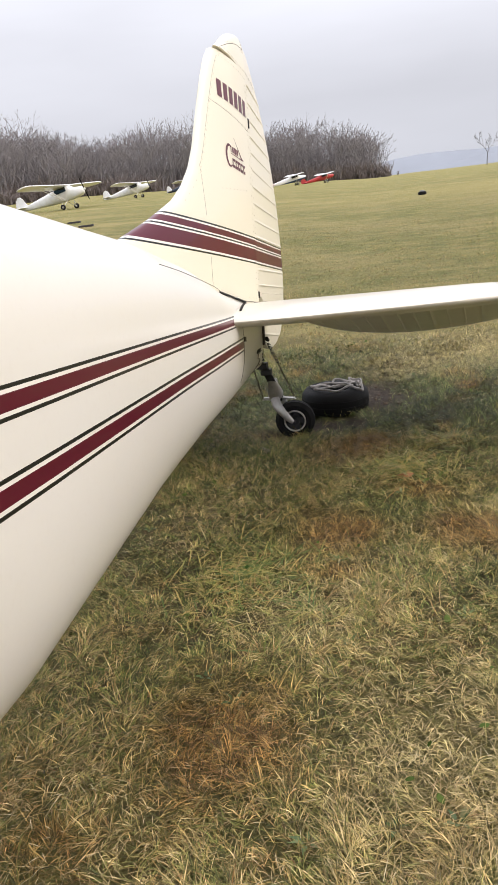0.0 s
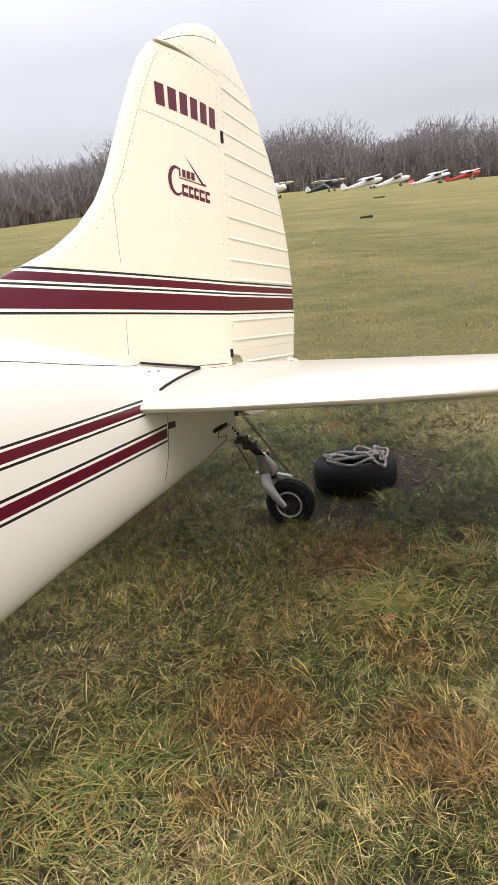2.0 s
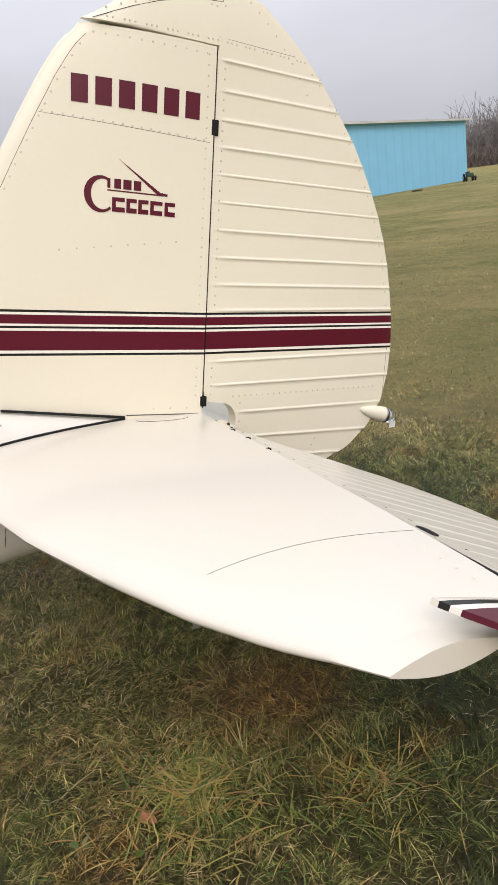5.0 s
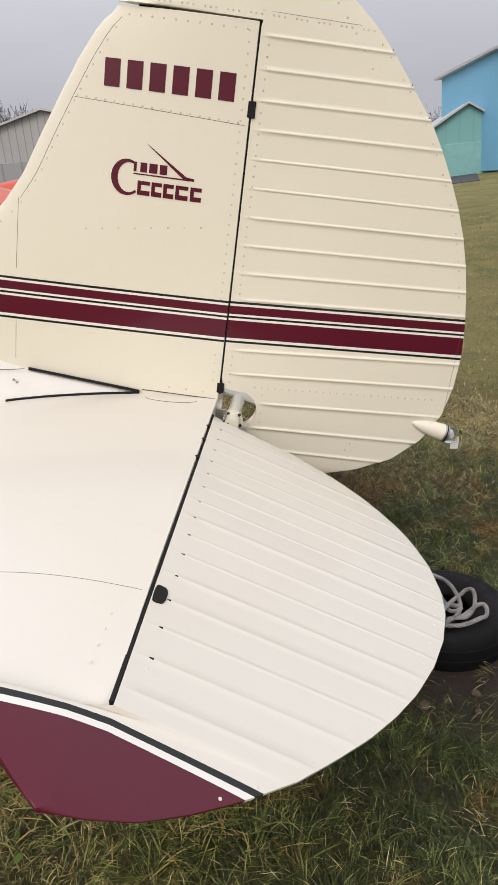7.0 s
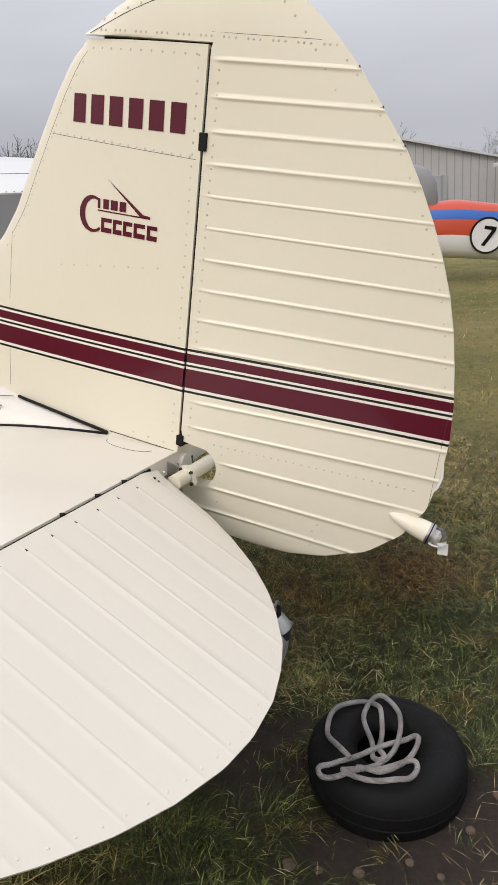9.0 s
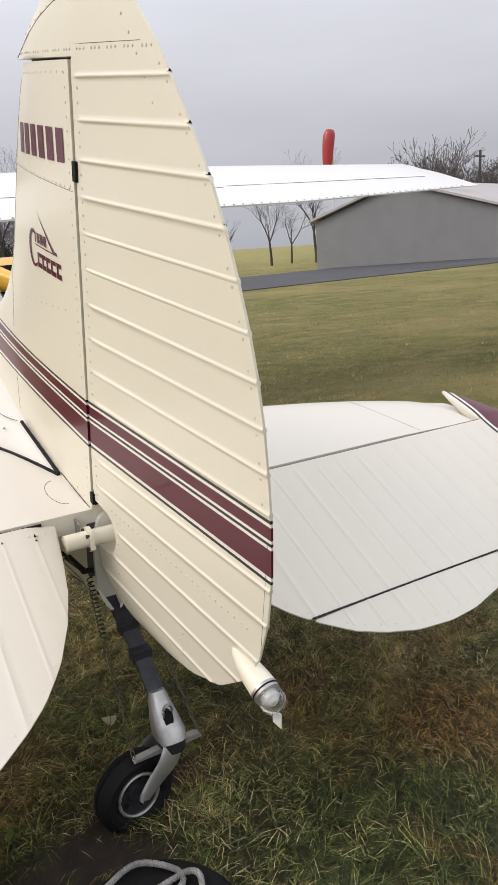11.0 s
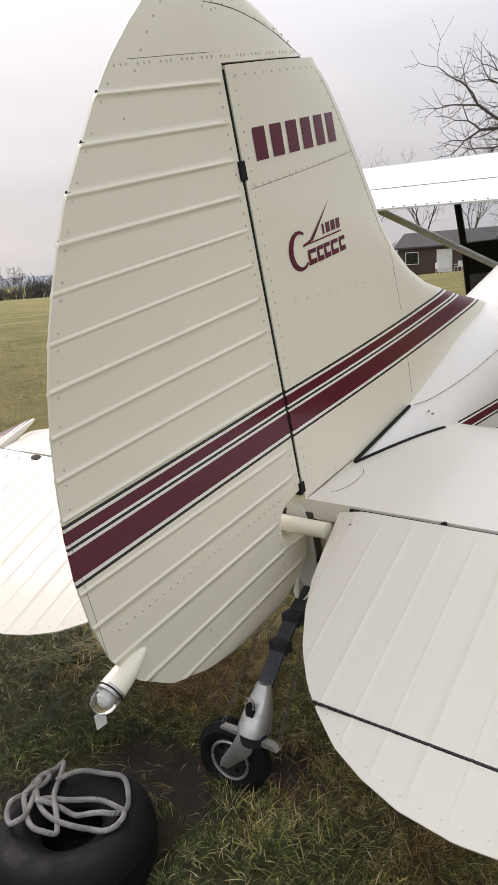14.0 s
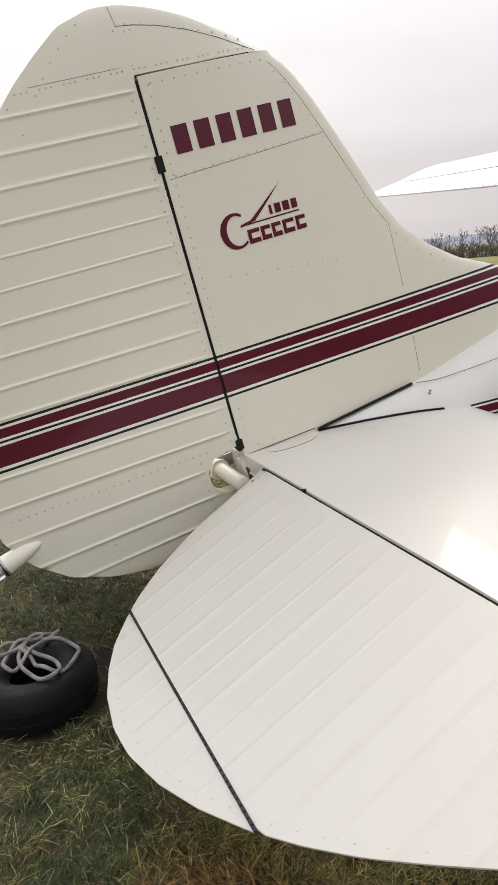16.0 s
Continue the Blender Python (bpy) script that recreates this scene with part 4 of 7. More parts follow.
# cast head
bm = bmesh.new()
sec = [((.013, -.190, .262), .020, .014), ((.013, -.205, .235), .027, .020), ((.014, -.222, .205), .034, .030), ((.015, -.240, .178), .038, .036), ((.016, -.250, .160), .034, .036)]
rows = []
for (px, py, pz), w, dpt in sec:
    rows.append([(px + w * math.copysign(abs(math.cos(a)) ** .7, math.cos(a)), py + dpt * math.copysign(abs(math.sin(a)) ** .7, math.sin(a)), pz - .3 * dpt * math.sin(a)) for a in (2 * math.pi * k / 16 for k in range(16))])
loft(bm, rows)
head = smooth(part("cast_head", bm, alu, tail), 50)
bm = bmesh.new()
loft(bm, [[(.013 + .011 * math.cos(a), -.246 + dy, .218 + .026 * math.sin(a)) for a in (2 * math.pi * k / 12 for k in range(12))] for dy in (0, -.012)])
part("head_slot", bm, seal_mat, head)
bm = bmesh.new()
tube(bm, [(.013 + .011 * math.cos(a), -.252, .238 + .017 * math.sin(a)) for a in (2 * math.pi * k / 14 for k in range(14))], .0035, 6, True)
part("eye_ring", bm, zinc, head)
bm = bmesh.new()
tube(bm, [(.016, -.25, .166), (.016, -.252, .138)], [.036, .032], 20)
smooth(part("pivot_collar", bm, steel, tail))
bm = bmesh.new()
loft(bm, [[(x, -.243, z) for x, z in ((.0, .158), (.085, .154), (.092, .142), (.0, .140))], [(x, -.262, z) for x, z in ((.0, .158), (.085, .154), (.092, .142), (.0, .140))]])
part("steering_arm", bm, alu, tail)
bm = bmesh.new()
loft(bm, [[(x, -.243, z) for x, z in ((.0, .156), (-.08, .150), (-.085, .143), (.0, .143))], [(x, -.262, z) for x, z in ((.0, .156), (-.08, .150), (-.085, .143), (.0, .143))]])
part("steering_arm", bm, alu, tail)
# wheel, castered across, axle along y
WX, WY, WZ, WR = -.080, -.220, .040, .101
for dy in (-.044, .044):
    bm = bmesh.new()
    path = spline([(.016, -.240 + dy * .6, .172), (-.004, (WY - .240) / 2 + dy, .126), (-.045, WY + dy * 1.1, .078), (WX, WY + dy * 1.1, WZ)], 5)
    rows = []
    for i, p in enumerate(path):
        k = i / (len(path) - 1)
        w = lerp_table([(0, .012), (.08, .024), (.3, .027), (.65, .020), (.92, .015), (1, .008)], k)[0]
        d = (path[min(i + 1, len(path) - 1)] - path[max(i - 1, 0)]).normalized()
        u = Vector((d.z, 0, -d.x)).normalized()
        rows.append([p + u * w * math.cos(a) + Vector((0, .0075 * math.sin(a), 0)) for a in (2 * math.pi * q / 12 for q in range(12))])
    loft(bm, rows)
    smooth(part("fork_arm", bm, alu, tail), 50)
axle_m = Matrix.Translation((WX, WY, WZ)) @ pose(0, 0, 0, 90, 0, 8)


def wheel_parts(parent, m, R, w, rim, hubcap=None, tread=True, tyre_mat=None):
    """A tyre with grooves, a dished rim and a hub, turned round the local z of m."""
    h = w / 2
    prof = [(rim, -h * .62), (rim + .25 * (R - rim), -h * .95), (rim + .6 * (R - rim), -h), (R - .012 * R / .1, -h * .82), (R, -h * .45), (R, -h * .16), (R - .004, -h * .15), (R - .004, -h * .06), (R, -h * .05), (R, h * .05), (R - .004, h * .06), (R - .004, h * .15), (R, h * .16), (R, h * .45), (R - .012 * R / .1, h * .82), (rim + .6 * (R - rim), h), (rim + .25 * (R - rim), h * .95), (rim, h * .62)]
    bm = bmesh.new()
    spun(bm, prof, m, 44)
    tyre = smooth(part("tyre", bm, tyre_mat or black_rubber, parent), 35)
    bm = bmesh.new()
    spun(bm, [(rim, -h * .66), (rim * .93, -h * .70), (rim * .86, -h * .35), (rim * .45, -h * .30), (rim * .38, -h * .62), (.0005, -h * .64), (.0005, h * .64), (rim * .38, h * .62), (rim * .45, h * .30), (rim * .86, h * .35), (rim * .93, h * .70), (rim, h * .66)], m, 32)
    wheel = smooth(part("rim", bm, hubcap or alu, parent), 35)
    for k in range(5):
        a = 2 * math.pi * k / 5
        for s in (-1, 1):
            bm = bmesh.new()
            c = Vector((rim * .66 * math.cos(a), rim * .66 * math.sin(a), 0))
            tube(bm, [m @ (c + Vector((0, 0, s * h * .20))), m @ (c + Vector((0, 0, s * h * .36)))], rim * .13, 8)
            part("rim_hole", bm, seal_mat, wheel)
    return tyre


wheel_parts(tail, axle_m, WR, .066, .058, steel)
for s in (-1, 1):
    bm = bmesh.new()
    tube(bm, [axle_m @ Vector((.053 * math.cos(a), .053 * math.sin(a), s * .0235)) for a in (2 * math.pi * k / 40 for k in range(40))], .0042, 6, True)
    smooth(part("rim_flange", bm, alu, tail))
bm = bmesh.new()
tube(bm, [axle_m @ Vector((0, 0, -.056)), axle_m @ Vector((0, 0, .056))], .007, 8)
part("axle", bm, steel, tail)
# steering springs and chains
for s, arm in ((-1, (-.082, -.25, .15)), (1, (.088, -.25, .148))):
    top = Vector((s * .055, .02, .50))
    arm = Vector(arm)
    mid = top.lerp(arm, .35)
    bm = bmesh.new()
    n = 90
    pts = []
    for k in range(n):
        c = top.lerp(mid, k / n)
        a = k / n * 2 * math.pi * 14
        pts.append(c + Vector((.008 * math.cos(a), .008 * math.sin(a), 0)))
    tube(bm, pts, .0016, 4)
    part("steering_spring", bm, steel, tail)
    n = 16
    for k in range(n):
        c = mid.lerp(arm, (k + .5) / n)
        along = (arm - mid).normalized()
        side_v = along.cross(Vector((0, 1, 0) if k % 2 else (1, 0, 0))).normalized()
        half = (arm - mid).length / n * .72
        bm = bmesh.new()
        tube(bm, [c + along * half * math.cos(a) + side_v * .0042 * math.sin(a) for a in (2 * math.pi * q / 10 for q in range(10))], .0014, 4, True)
        part("chain_link", bm, chain_mat, tail)
# rudder cable horn under the stabilizer
for s in (-1, 1):
    bm = bmesh.new()
    tube(bm, [(s * .045, .02, .520), (s * .062, .035, .515), (s * .078, .10, .540)], [.008, .008, .005], 8)
    smooth(part("cable_horn", bm, seal_mat, tail))

# ---------- wings, struts, undercarriage, cabin ----------
SECTION = [(0, .0), (.02, .034), (.06, .062), (.14, .092), (.26, .112), (.38, .112), (.52, .098), (.68, .072), (.84, .040), (1.0, .006), (1.0, -.004), (.84, -.016), (.6, -.030), (.3, -.036), (.1, -.030), (.02, -.018)]


def wing_ring(x, side):
    tip = max(0, (abs(x) - 3.0) / 2.5)
    c = 1.63 - .5 * tip
    le, z0 = 5.18 - .14 * tip, .205 + .028 * abs(x)
    end = 1 if abs(x) < 5.4 else .45
    return [(side * abs(x), le - k * c, z0 - .055 * k + h * 1.25 * c / 1.63 * end) for k, h in SECTION]


for side in (-1, 1):
    bm = bmesh.new()
    loft(bm, [wing_ring(x, side) for x in (.0, .4, .8, 1.4, 2.0, 2.6, 3.0, 3.6, 4.2, 4.8, 5.2, 5.42, 5.5)])
    wing = smooth(part("wing", bm, white_paint, plane), 35)
    # flap and aileron hinge lines, dark ribs along the trailing edge
    for x0, x1, k, name in ((.55, 2.55, .74, "flap_line"), (2.6, 5.0, .72, "aileron_line")):
        bm = bmesh.new()
        pts = []
        for i in range(9):
            x = x0 + (x1 - x0) * i / 8
            r = wing_ring(x, side)
            c0 = 1.63 - .5 * max(0, (x - 3) / 2.5)
            zt = r[7][2] + (r[8][2] - r[7][2]) * (k - .68) / .16
            yt = r[0][1] - k * c0
            pts.append((side * x, yt, zt + .001))
        tube(bm, pts, .0022, 4)
        part(name, bm, dirtmark, wing)
    bm = bmesh.new()
    for i in range(56):
        x = .55 + .085 * i
        r = wing_ring(x, side)
        dome(bm, (side * x, r[9][1] + .012, r[9][2] + .006), .008, (0, -.3, 1), 5)
    tagged(part("trailing_rivets", bm, dirtmark, wing), kind="stuff")
    # lift strut
    a, b = Vector((side * .47, 4.72, -.92)), Vector((side * 2.35, 4.50, .19))
    bm = bmesh.new()
    d = (b - a).normalized()
    rows = []
    for t in (0, .03, .5, .97, 1):
        p = a.lerp(b, t)
        s = .55 if t in (0, 1) else 1
        u = Vector((0, 1, 0))
        v = d.cross(u).normalized()
        rows.append([p + u * .052 * s * math.cos(q) + v * .024 * s * math.sin(q) for q in (2 * math.pi * k / 14 for k in range(14))])
    loft(bm, rows)
    smooth(part("wing_strut", bm, strut_mat, plane))
    # spring leg, brake line, wheel
    hub = from_world(side * .975, 4.66, .188)
    bm = bmesh.new()
    root = Vector((side * .42, hub.y + .06, -1.0))
    rows = []
    for t in [i / 8 for i in range(9)]:
        p = root.lerp(hub + Vector((-side * .10, 0, 0)), t) + Vector((0, 0, .05 * math.sin(math.pi * t)))
        w = .045 - .014 * t
        rows.append([p + Vector((0, w, .008)), p + Vector((0, -w, .008)), p + Vector((0, -w, -.008)), p + Vector((0, w, -.008))])
    loft(bm, rows)
    part("gear_leg", bm, strut_mat, plane)
    gear = new("main_wheel")
    gear.parent = plane
    gear.matrix_local = Matrix.Translation(hub) @ pose(0, 0, 0, -TILT, 90, 0)
    wheel_parts(gear, Matrix(), .186, .105, .075)
    bm = bmesh.new()
    tube(bm, [(0, 0, -side * .10), (0, 0, -side * .04)], .045, 14)
    part("brake_disc", bm, steel, gear)
    # side windows
    for y0, y1, lo, hi in ((3.62, 4.15, -.34, .04), (4.22, 4.95, -.38, .06)):
        if side < 0 and y0 > 4.2:
            continue
        bm = bmesh.new()
        def skin_x(y, z):
            w, t, b = lerp_table(FUS, y)
            zc = t - (t - b) * .42
            h = t - zc if z > zc else zc - b
            q = min(1, abs((z - zc) / h)) ** (2.3 / 2)
            return w * (max(0, 1 - q * q) ** .5) ** (2 / 3.6)
        rows = []
        for i in range(9):
            y = y0 + (y1 - y0) * i / 8
            up = [(side * (skin_x(y, lo + (hi - lo) * j / 6) + .004), y, lo + (hi - lo) * j / 6) for j in range(7)]
            rows.append(up + [(p[0] - side * .01, p[1], p[2]) for p in up[::-1]])
        loft(bm, rows)
        part("side_window", bm, dark_glass, plane)

# open port door, hinged at its front edge
door = new("cabin_door")
door.parent = plane
door.matrix_local = pose(-.53, 5.02, 0, 0, 0, 12)
tagged(door, "open maroon-lined cabin door with a window")
liner = matte("door_liner", (0.10, 0.10, 0.10), 0.8)
bm = bmesh.new()
box(bm, (-1.0, -.022, -.95), (0, .022, -.60), .02)
part("lower_panel", bm, liner, door)
bm = bmesh.new()
box(bm, (-1.0, -.026, -.97), (0, .026, -.90), .015)
part("sill_panel", bm, maroon, door)
bm = bmesh.new()
box(bm, (-1.0, -.024, -.60), (0, .024, -.33), .01)
part("arm_panel", bm, seal_mat, door)
bm = bmesh.new()
tube(bm, [(-.985, 0, -.92), (-1.0, 0, -.4), (-1.03, 0, .0), (-1.0, 0, .045), (-.05, 0, .045), (0, 0, .0), (0, 0, -.9)], .030, 8)
smooth(part("door_frame", bm, seal_mat, door))
bm = bmesh.new()
box(bm, (-1.0, -.003, -.33), (-.02, .003, .03))
pane = part("door_window", bm, clear, door)
pane.visible_shadow = False

# aerials
for base, top, r, name in (((-.045, 3.45, .18), (-.045, 3.45, .45), .008, "mast_aerial"), ((-.025, 2.07, .138), (-.020, 2.05, .548), .0018, "whip_aerial"), ((.36, 4.5, .31), (.36, 4.5, .78), .003, "whip_aerial")):
    bm = bmesh.new()
    a, b = Vector(base), Vector(top)
    tube(bm, [a, a.lerp(b, .06), b.lerp(a, .02), b], [r * 2.6, r, r, r * .5], 8)
    smooth(part(name, bm, strut_mat if r > .01 else steel, plane))
bm = bmesh.new()
loft(bm, [[(-.045 + k * .06 * math.cos(a), 3.45 + k * .03 * math.sin(a), z) for a in (2 * math.pi * q / 16 for q in range(16))] for z, k in ((.165, 1.2), (.185, 1), (.195, .6))])
smooth(part("aerial_base", bm, white_paint, plane))

# propeller, spinner, exhaust
NOSE = Vector((0, 6.62, -.70))
bm = bmesh.new()
spun(bm, [(.0005, .26), (.06, .22), (.11, .12), (.13, 0), (.0005, 0)], Matrix.Translation(NOSE) @ pose(0, 0, 0, -90, 0, 0), 24)
smooth(part("spinner", bm, white_paint, plane))
for s in (-1, 1):
    bm = bmesh.new()
    rows = []
    for t, w, th, tw in ((.1, .05, .03, 50), (.3, .075, .02, 38), (.55, .085, .014, 26), (.8, .075, .009, 18), (.95, .05, .006, 15)):
        q = radians(tw)
        rows.append([Vector((s * t, NOSE.y + .05 + s * c * math.cos(1.57 - q) - e * math.sin(1.57 - q), NOSE.z - s * t * .08 + c * math.sin(1.57 - q) + e * math.cos(1.57 - q))) for c, e in ((-w, 0), (-w * .3, th), (w * .6, th * .7), (w, 0), (w * .4, -th * .6), (-w * .5, -th * .5))])
    loft(bm, rows)
    smooth(part("propeller_blade", bm, seal_mat, plane), 30)
for z in (-.86, -.98):
    bm = bmesh.new()
    tube(bm, [(.40, 5.86, z), (.52, 5.80, z - .01)], .042, 14)
    part("exhaust_stub", bm, steel, plane)

# boards under the main wheels
for side in (-1, 1):
    bm = bmesh.new()
    z = ground_z(side * 1.0, 4.6)
    box(bm, (-.20, -.13, -.02), (.20, .13, .012), .006)
    b = part("wheel_board", bm, concrete, None)
    b.matrix_world = pose(side * 1.0, 4.62, z, 0, 0, 6 * side)
    tagged(b, "faded pink board under a main wheel", "board", group="boards under the wheels")

# ---------- helpers for the surroundings ----------


def polar(az, d, eye=(-1.5, -1.0)):
    """A place on the ground at a bearing (clockwise from +y) and distance."""
    a = radians(az)
    x, y = eye[0] + d * math.sin(a), eye[1] + d * math.cos(a)
    return Vector((x, y, ground_z(x, y)))


def array_mesh(name, verts, faces, mat):
    me = bpy.data.meshes.new(name)
    verts, faces = np.asarray(verts, dtype=np.float32), np.asarray(faces, dtype=np.int32)
    n, k = faces.shape
    me.vertices.add(len(verts))
    me.vertices.foreach_set("co", verts.ravel())
    me.loops.add(n * k)
    me.loops.foreach_set("vertex_index", faces.ravel())
    me.polygons.add(n)
    me.polygons.foreach_set("loop_start", np.arange(0, n * k, k, dtype=np.int32))
    me.update(calc_edges=True)
    me.validate()
    me.materials.append(mat)
    return me


def prisms(segs, sides):
    """Verts and quads of tapered prisms along segments (x0 y0 z0 x1 y1 z1 r0 r1)."""
    s = np.asarray(segs, dtype=np.float64)
    p, q, r0, r1 = s[:, :3], s[:, 3:6], s[:, 6], s[:, 7]
    d = q - p
    d /= np.linalg.norm(d, axis=1)[:, None] + 1e-9
    ref = np.where(np.abs(d[:, 2:3]) > .9, np.array([[1., 0, 0]]), np.array([[0, 0, 1.]]))
    u = np.cross(d, ref)
    u /= np.linalg.norm(u, axis=1)[:, None] + 1e-9
    v = np.cross(d, u)
    rings = []
    for end, r in ((p, r0), (q, r1)):
        for k in range(sides):
            a = 2 * math.pi * k / sides
            rings.append(end + (u * math.cos(a) + v * math.sin(a)) * r[:, None])
    V = np.stack(rings, 1).reshape(-1, 3)
    base = np.arange(len(s))[:, None] * 2 * sides
    F = np.concatenate([base + np.array([[k, (k + 1) % sides, sides + (k + 1) % sides, sides + k]]) for k in range(sides)], 0)
    return V, F


def ribbons(segs, rng):
    """Verts and quads of flat tapered strips, for twigs too thin to need a round section."""
    s = np.asarray(segs, dtype=np.float64)
    p, q = s[:, :3], s[:, 3:6]
    d = q - p
    d /= np.linalg.norm(d, axis=1)[:, None] + 1e-9
    u = np.cross(d, rng.normal(0, 1, d.shape))
    u /= np.linalg.norm(u, axis=1)[:, None] + 1e-9
    V = np.stack([p - u * s[:, 6:7], p + u * s[:, 6:7], q + u * s[:, 7:8], q - u * s[:, 7:8]], 1).reshape(-1, 3)
    return V, np.arange(len(s))[:, None] * 4 + np.array([[0, 1, 2, 3]])


def forked(rng, levels, first=.26, ratio=.80, ang=.5, up=.10, wig=.14, lean=0.0, shoots=.6, three=.35, stem=.022, keep=.74):
    """Segments of a leafless tree of height 1, by level: every limb forks at its end and puts out side shoots."""
    out = [[] for _ in range(levels)]

    def grow(p, d, length, r, l):
        n = 3 if l < 3 else 2
        for i in range(n):
            d = (d + Vector(rng.normal(0, wig * (.4 if l == 0 else 1), 3)) + Vector((0, 0, up * (1 if l else .3)))).normalized()
            q = p + d * length / n
            r2 = r * (1 - .25 / n)
            out[l].append((*p, *q, r, r2))
            p, r = q, r2
            if l and l < levels - 1 and i < n - 1 and rng.random() < shoots:
                turn(p, d, length * .62, r * .5, min(levels - 1, l + 1 + (l < 4)), 1, ang * 1.5)
        if l < levels - 1:
            k = 3 if rng.random() < three or l == 0 else 2
            turn(p, d, length * ratio, r * keep * (1 if k == 2 else .87), l + 1, k, ang)

    def turn(p, d, length, r, l, k, a0):
        ref = Vector(rng.normal(0, 1, 3))
        s = (ref - d * ref.dot(d)).normalized()
        t = d.cross(s)
        for j in range(k):
            q = 2 * math.pi * (j + rng.uniform(-.2, .2)) / k
            a = a0 * rng.uniform(.55, 1.35)
            grow(p, d * math.cos(a) + (s * math.cos(q) + t * math.sin(q)) * math.sin(a), length * rng.uniform(.7, 1.2), r, l)
    grow(Vector((0, 0, 0)), Vector((lean, 0, 1)).normalized(), first, stem, 0)
    top = max(s[5] for g in out for s in g)
    return [np.array(g) / top for g in out]


def bare_tree(seed, height, levels, label, mat=None, **shape):
    rng = np.random.default_rng(seed)
    lv = [g * height for g in forked(rng, levels, **shape)]
    tree = new("bare_tree")
    for name, group, sides in (("trunk", np.concatenate(lv[:3]), 8), ("crown", np.concatenate(lv[3:]), 3)):
        group[:, 6:] = np.maximum(group[:, 6:], .011)
        if name == "trunk":
            group[group[:, 2] <= 0, 2] = -.3
        V, F = prisms(group, sides)
        ob = new(name, array_mesh(name, V, F, mat or bark))
        ob.parent = tree
    tagged(tree, label, "tree", group="bare trees")
    return tree


# ---------- paved runway and apron ----------


def laid(name, pts, mat, lift, label, cat):
    """A flat paved sheet draped on the ground: rows of points across."""
    bm = bmesh.new()
    grid = [[bm.verts.new((x, y, ground_z(x, y) + lift)) for x, y in row] for row in pts]
    low = [[bm.verts.new((v.co.x, v.co.y, v.co.z - .25)) for v in row] for row in (grid[0], grid[-1])]
    for a, b in zip(grid, grid[1:]):
        for i in range(len(a) - 1):
            bm.faces.new((a[i], a[i + 1], b[i + 1], b[i]))
    for edge, lo in ((grid[0], low[0]), (grid[-1], low[1])):
        for i in range(len(edge) - 1):
            bm.faces.new((edge[i], edge[i + 1], lo[i + 1], lo[i]))
    bmesh.ops.recalc_face_normals(bm, faces=bm.faces)
    return tagged(part(name, bm, mat, None), label, cat, kind="structure")


laid("road", [[(x, y) for x in [-4 + 2.5 * i for i in range(50)]] for y in [21.6 + 2.0 * k for k in range(9)]], asphalt, .03, "dark weathered asphalt taxiway across the grass", "taxiway")
laid("pavement", [[tuple(polar(az, r)[:2]) for az in range(44, 104, 2)] for r in (36, 38, 40, 43, 46, 50)], asphalt, .035, "grey asphalt apron in front of the hangars", "apron")

# ---------- tie-down tyre with rope ----------
TX, TY = -.207, -.635
tyre = new("old_tyre")
tyre.matrix_world = pose(TX, TY, ground_z(TX, TY), 2, -1.5, 0) @ Matrix.Diagonal((.915, .915, .84, 1))
tagged(tyre, "weathered black tyre lying flat on bare earth", "tyre")
prof = [(.078, .012), (.088, .002), (.13, -.004), (.175, .0), (.196, .014), (.203, .04), (.2045, .058), (.2025, .060), (.2045, .062), (.2045, .098), (.2025, .100), (.204, .102), (.198, .128), (.180, .150), (.158, .160), (.152, .1585), (.146, .161), (.118, .158), (.092, .146), (.078, .132), (.074, .118), (.090, .11), (.130, .105), (.150, .08), (.130, .045), (.085, .03)]
bm = bmesh.new()
spun(bm, prof, Matrix(), 64)
smooth(part("tyre_body", bm, old_tyre_mat, tyre), 40)
bm = bmesh.new()
spun(bm, [(.0005, .012), (.10, .012), (.10, .002), (.0005, .002)], Matrix(), 24)
part("earth_fill", bm, seal_mat, tyre)

LOOP_A = [(-.12, .046), (-.083, .108), (-.035, .139), (.03, .141), (.095, .09), (.084, .045), (.019, .014), (-.05, -.001), (-.094, -.029)]
LOOP_B = [(-.094, -.029), (-.09, .0), (-.044, .019), (.029, .066), (.093, .073), (.125, .047), (.105, .005), (.037, -.028), (-.056, -.036), (-.132, -.004), (-.172, .045), (-.182, .092), (-.170, .105), (-.141, .077), (-.082, .012), (-.014, -.033), (.017, -.063), (-.006, -.085), (-.067, -.075), (-.139, -.033), (-.139, .012), (-.156, .050), (-.168, .030), (-.158, -.021), (-.150, -.064), (-.123, -.095), (-.085, -.105), (-.079, -.079), (-.125, -.02), (-.15, .02)]
rope = new("rope")
tagged(rope, "grey braided rope looped over a black tyre", "rope")
pts = []
walkline = spline([(x, y, 0) for x, y in LOOP_A + LOOP_B[1:]], 7)
BASE = ground_z(TX, TY)
for i, p in enumerate(walkline):
    r = math.hypot(p.x, p.y)
    rest = BASE + (.143 if r > .085 else .126 + .018 * (r / .085)) - max(0, r - .15) * .25
    pts.append(Vector((TX + .95 * p.x, TY + .95 * p.y, rest + .012 * (1 + math.sin(i * .37)) * .5)))
bm = bmesh.new()
tube(bm, pts, .0062, 9)
smooth(part("rope_strand", bm, rope_mat, rope))

# ---------- grass ----------
rng = np.random.default_rng(7)


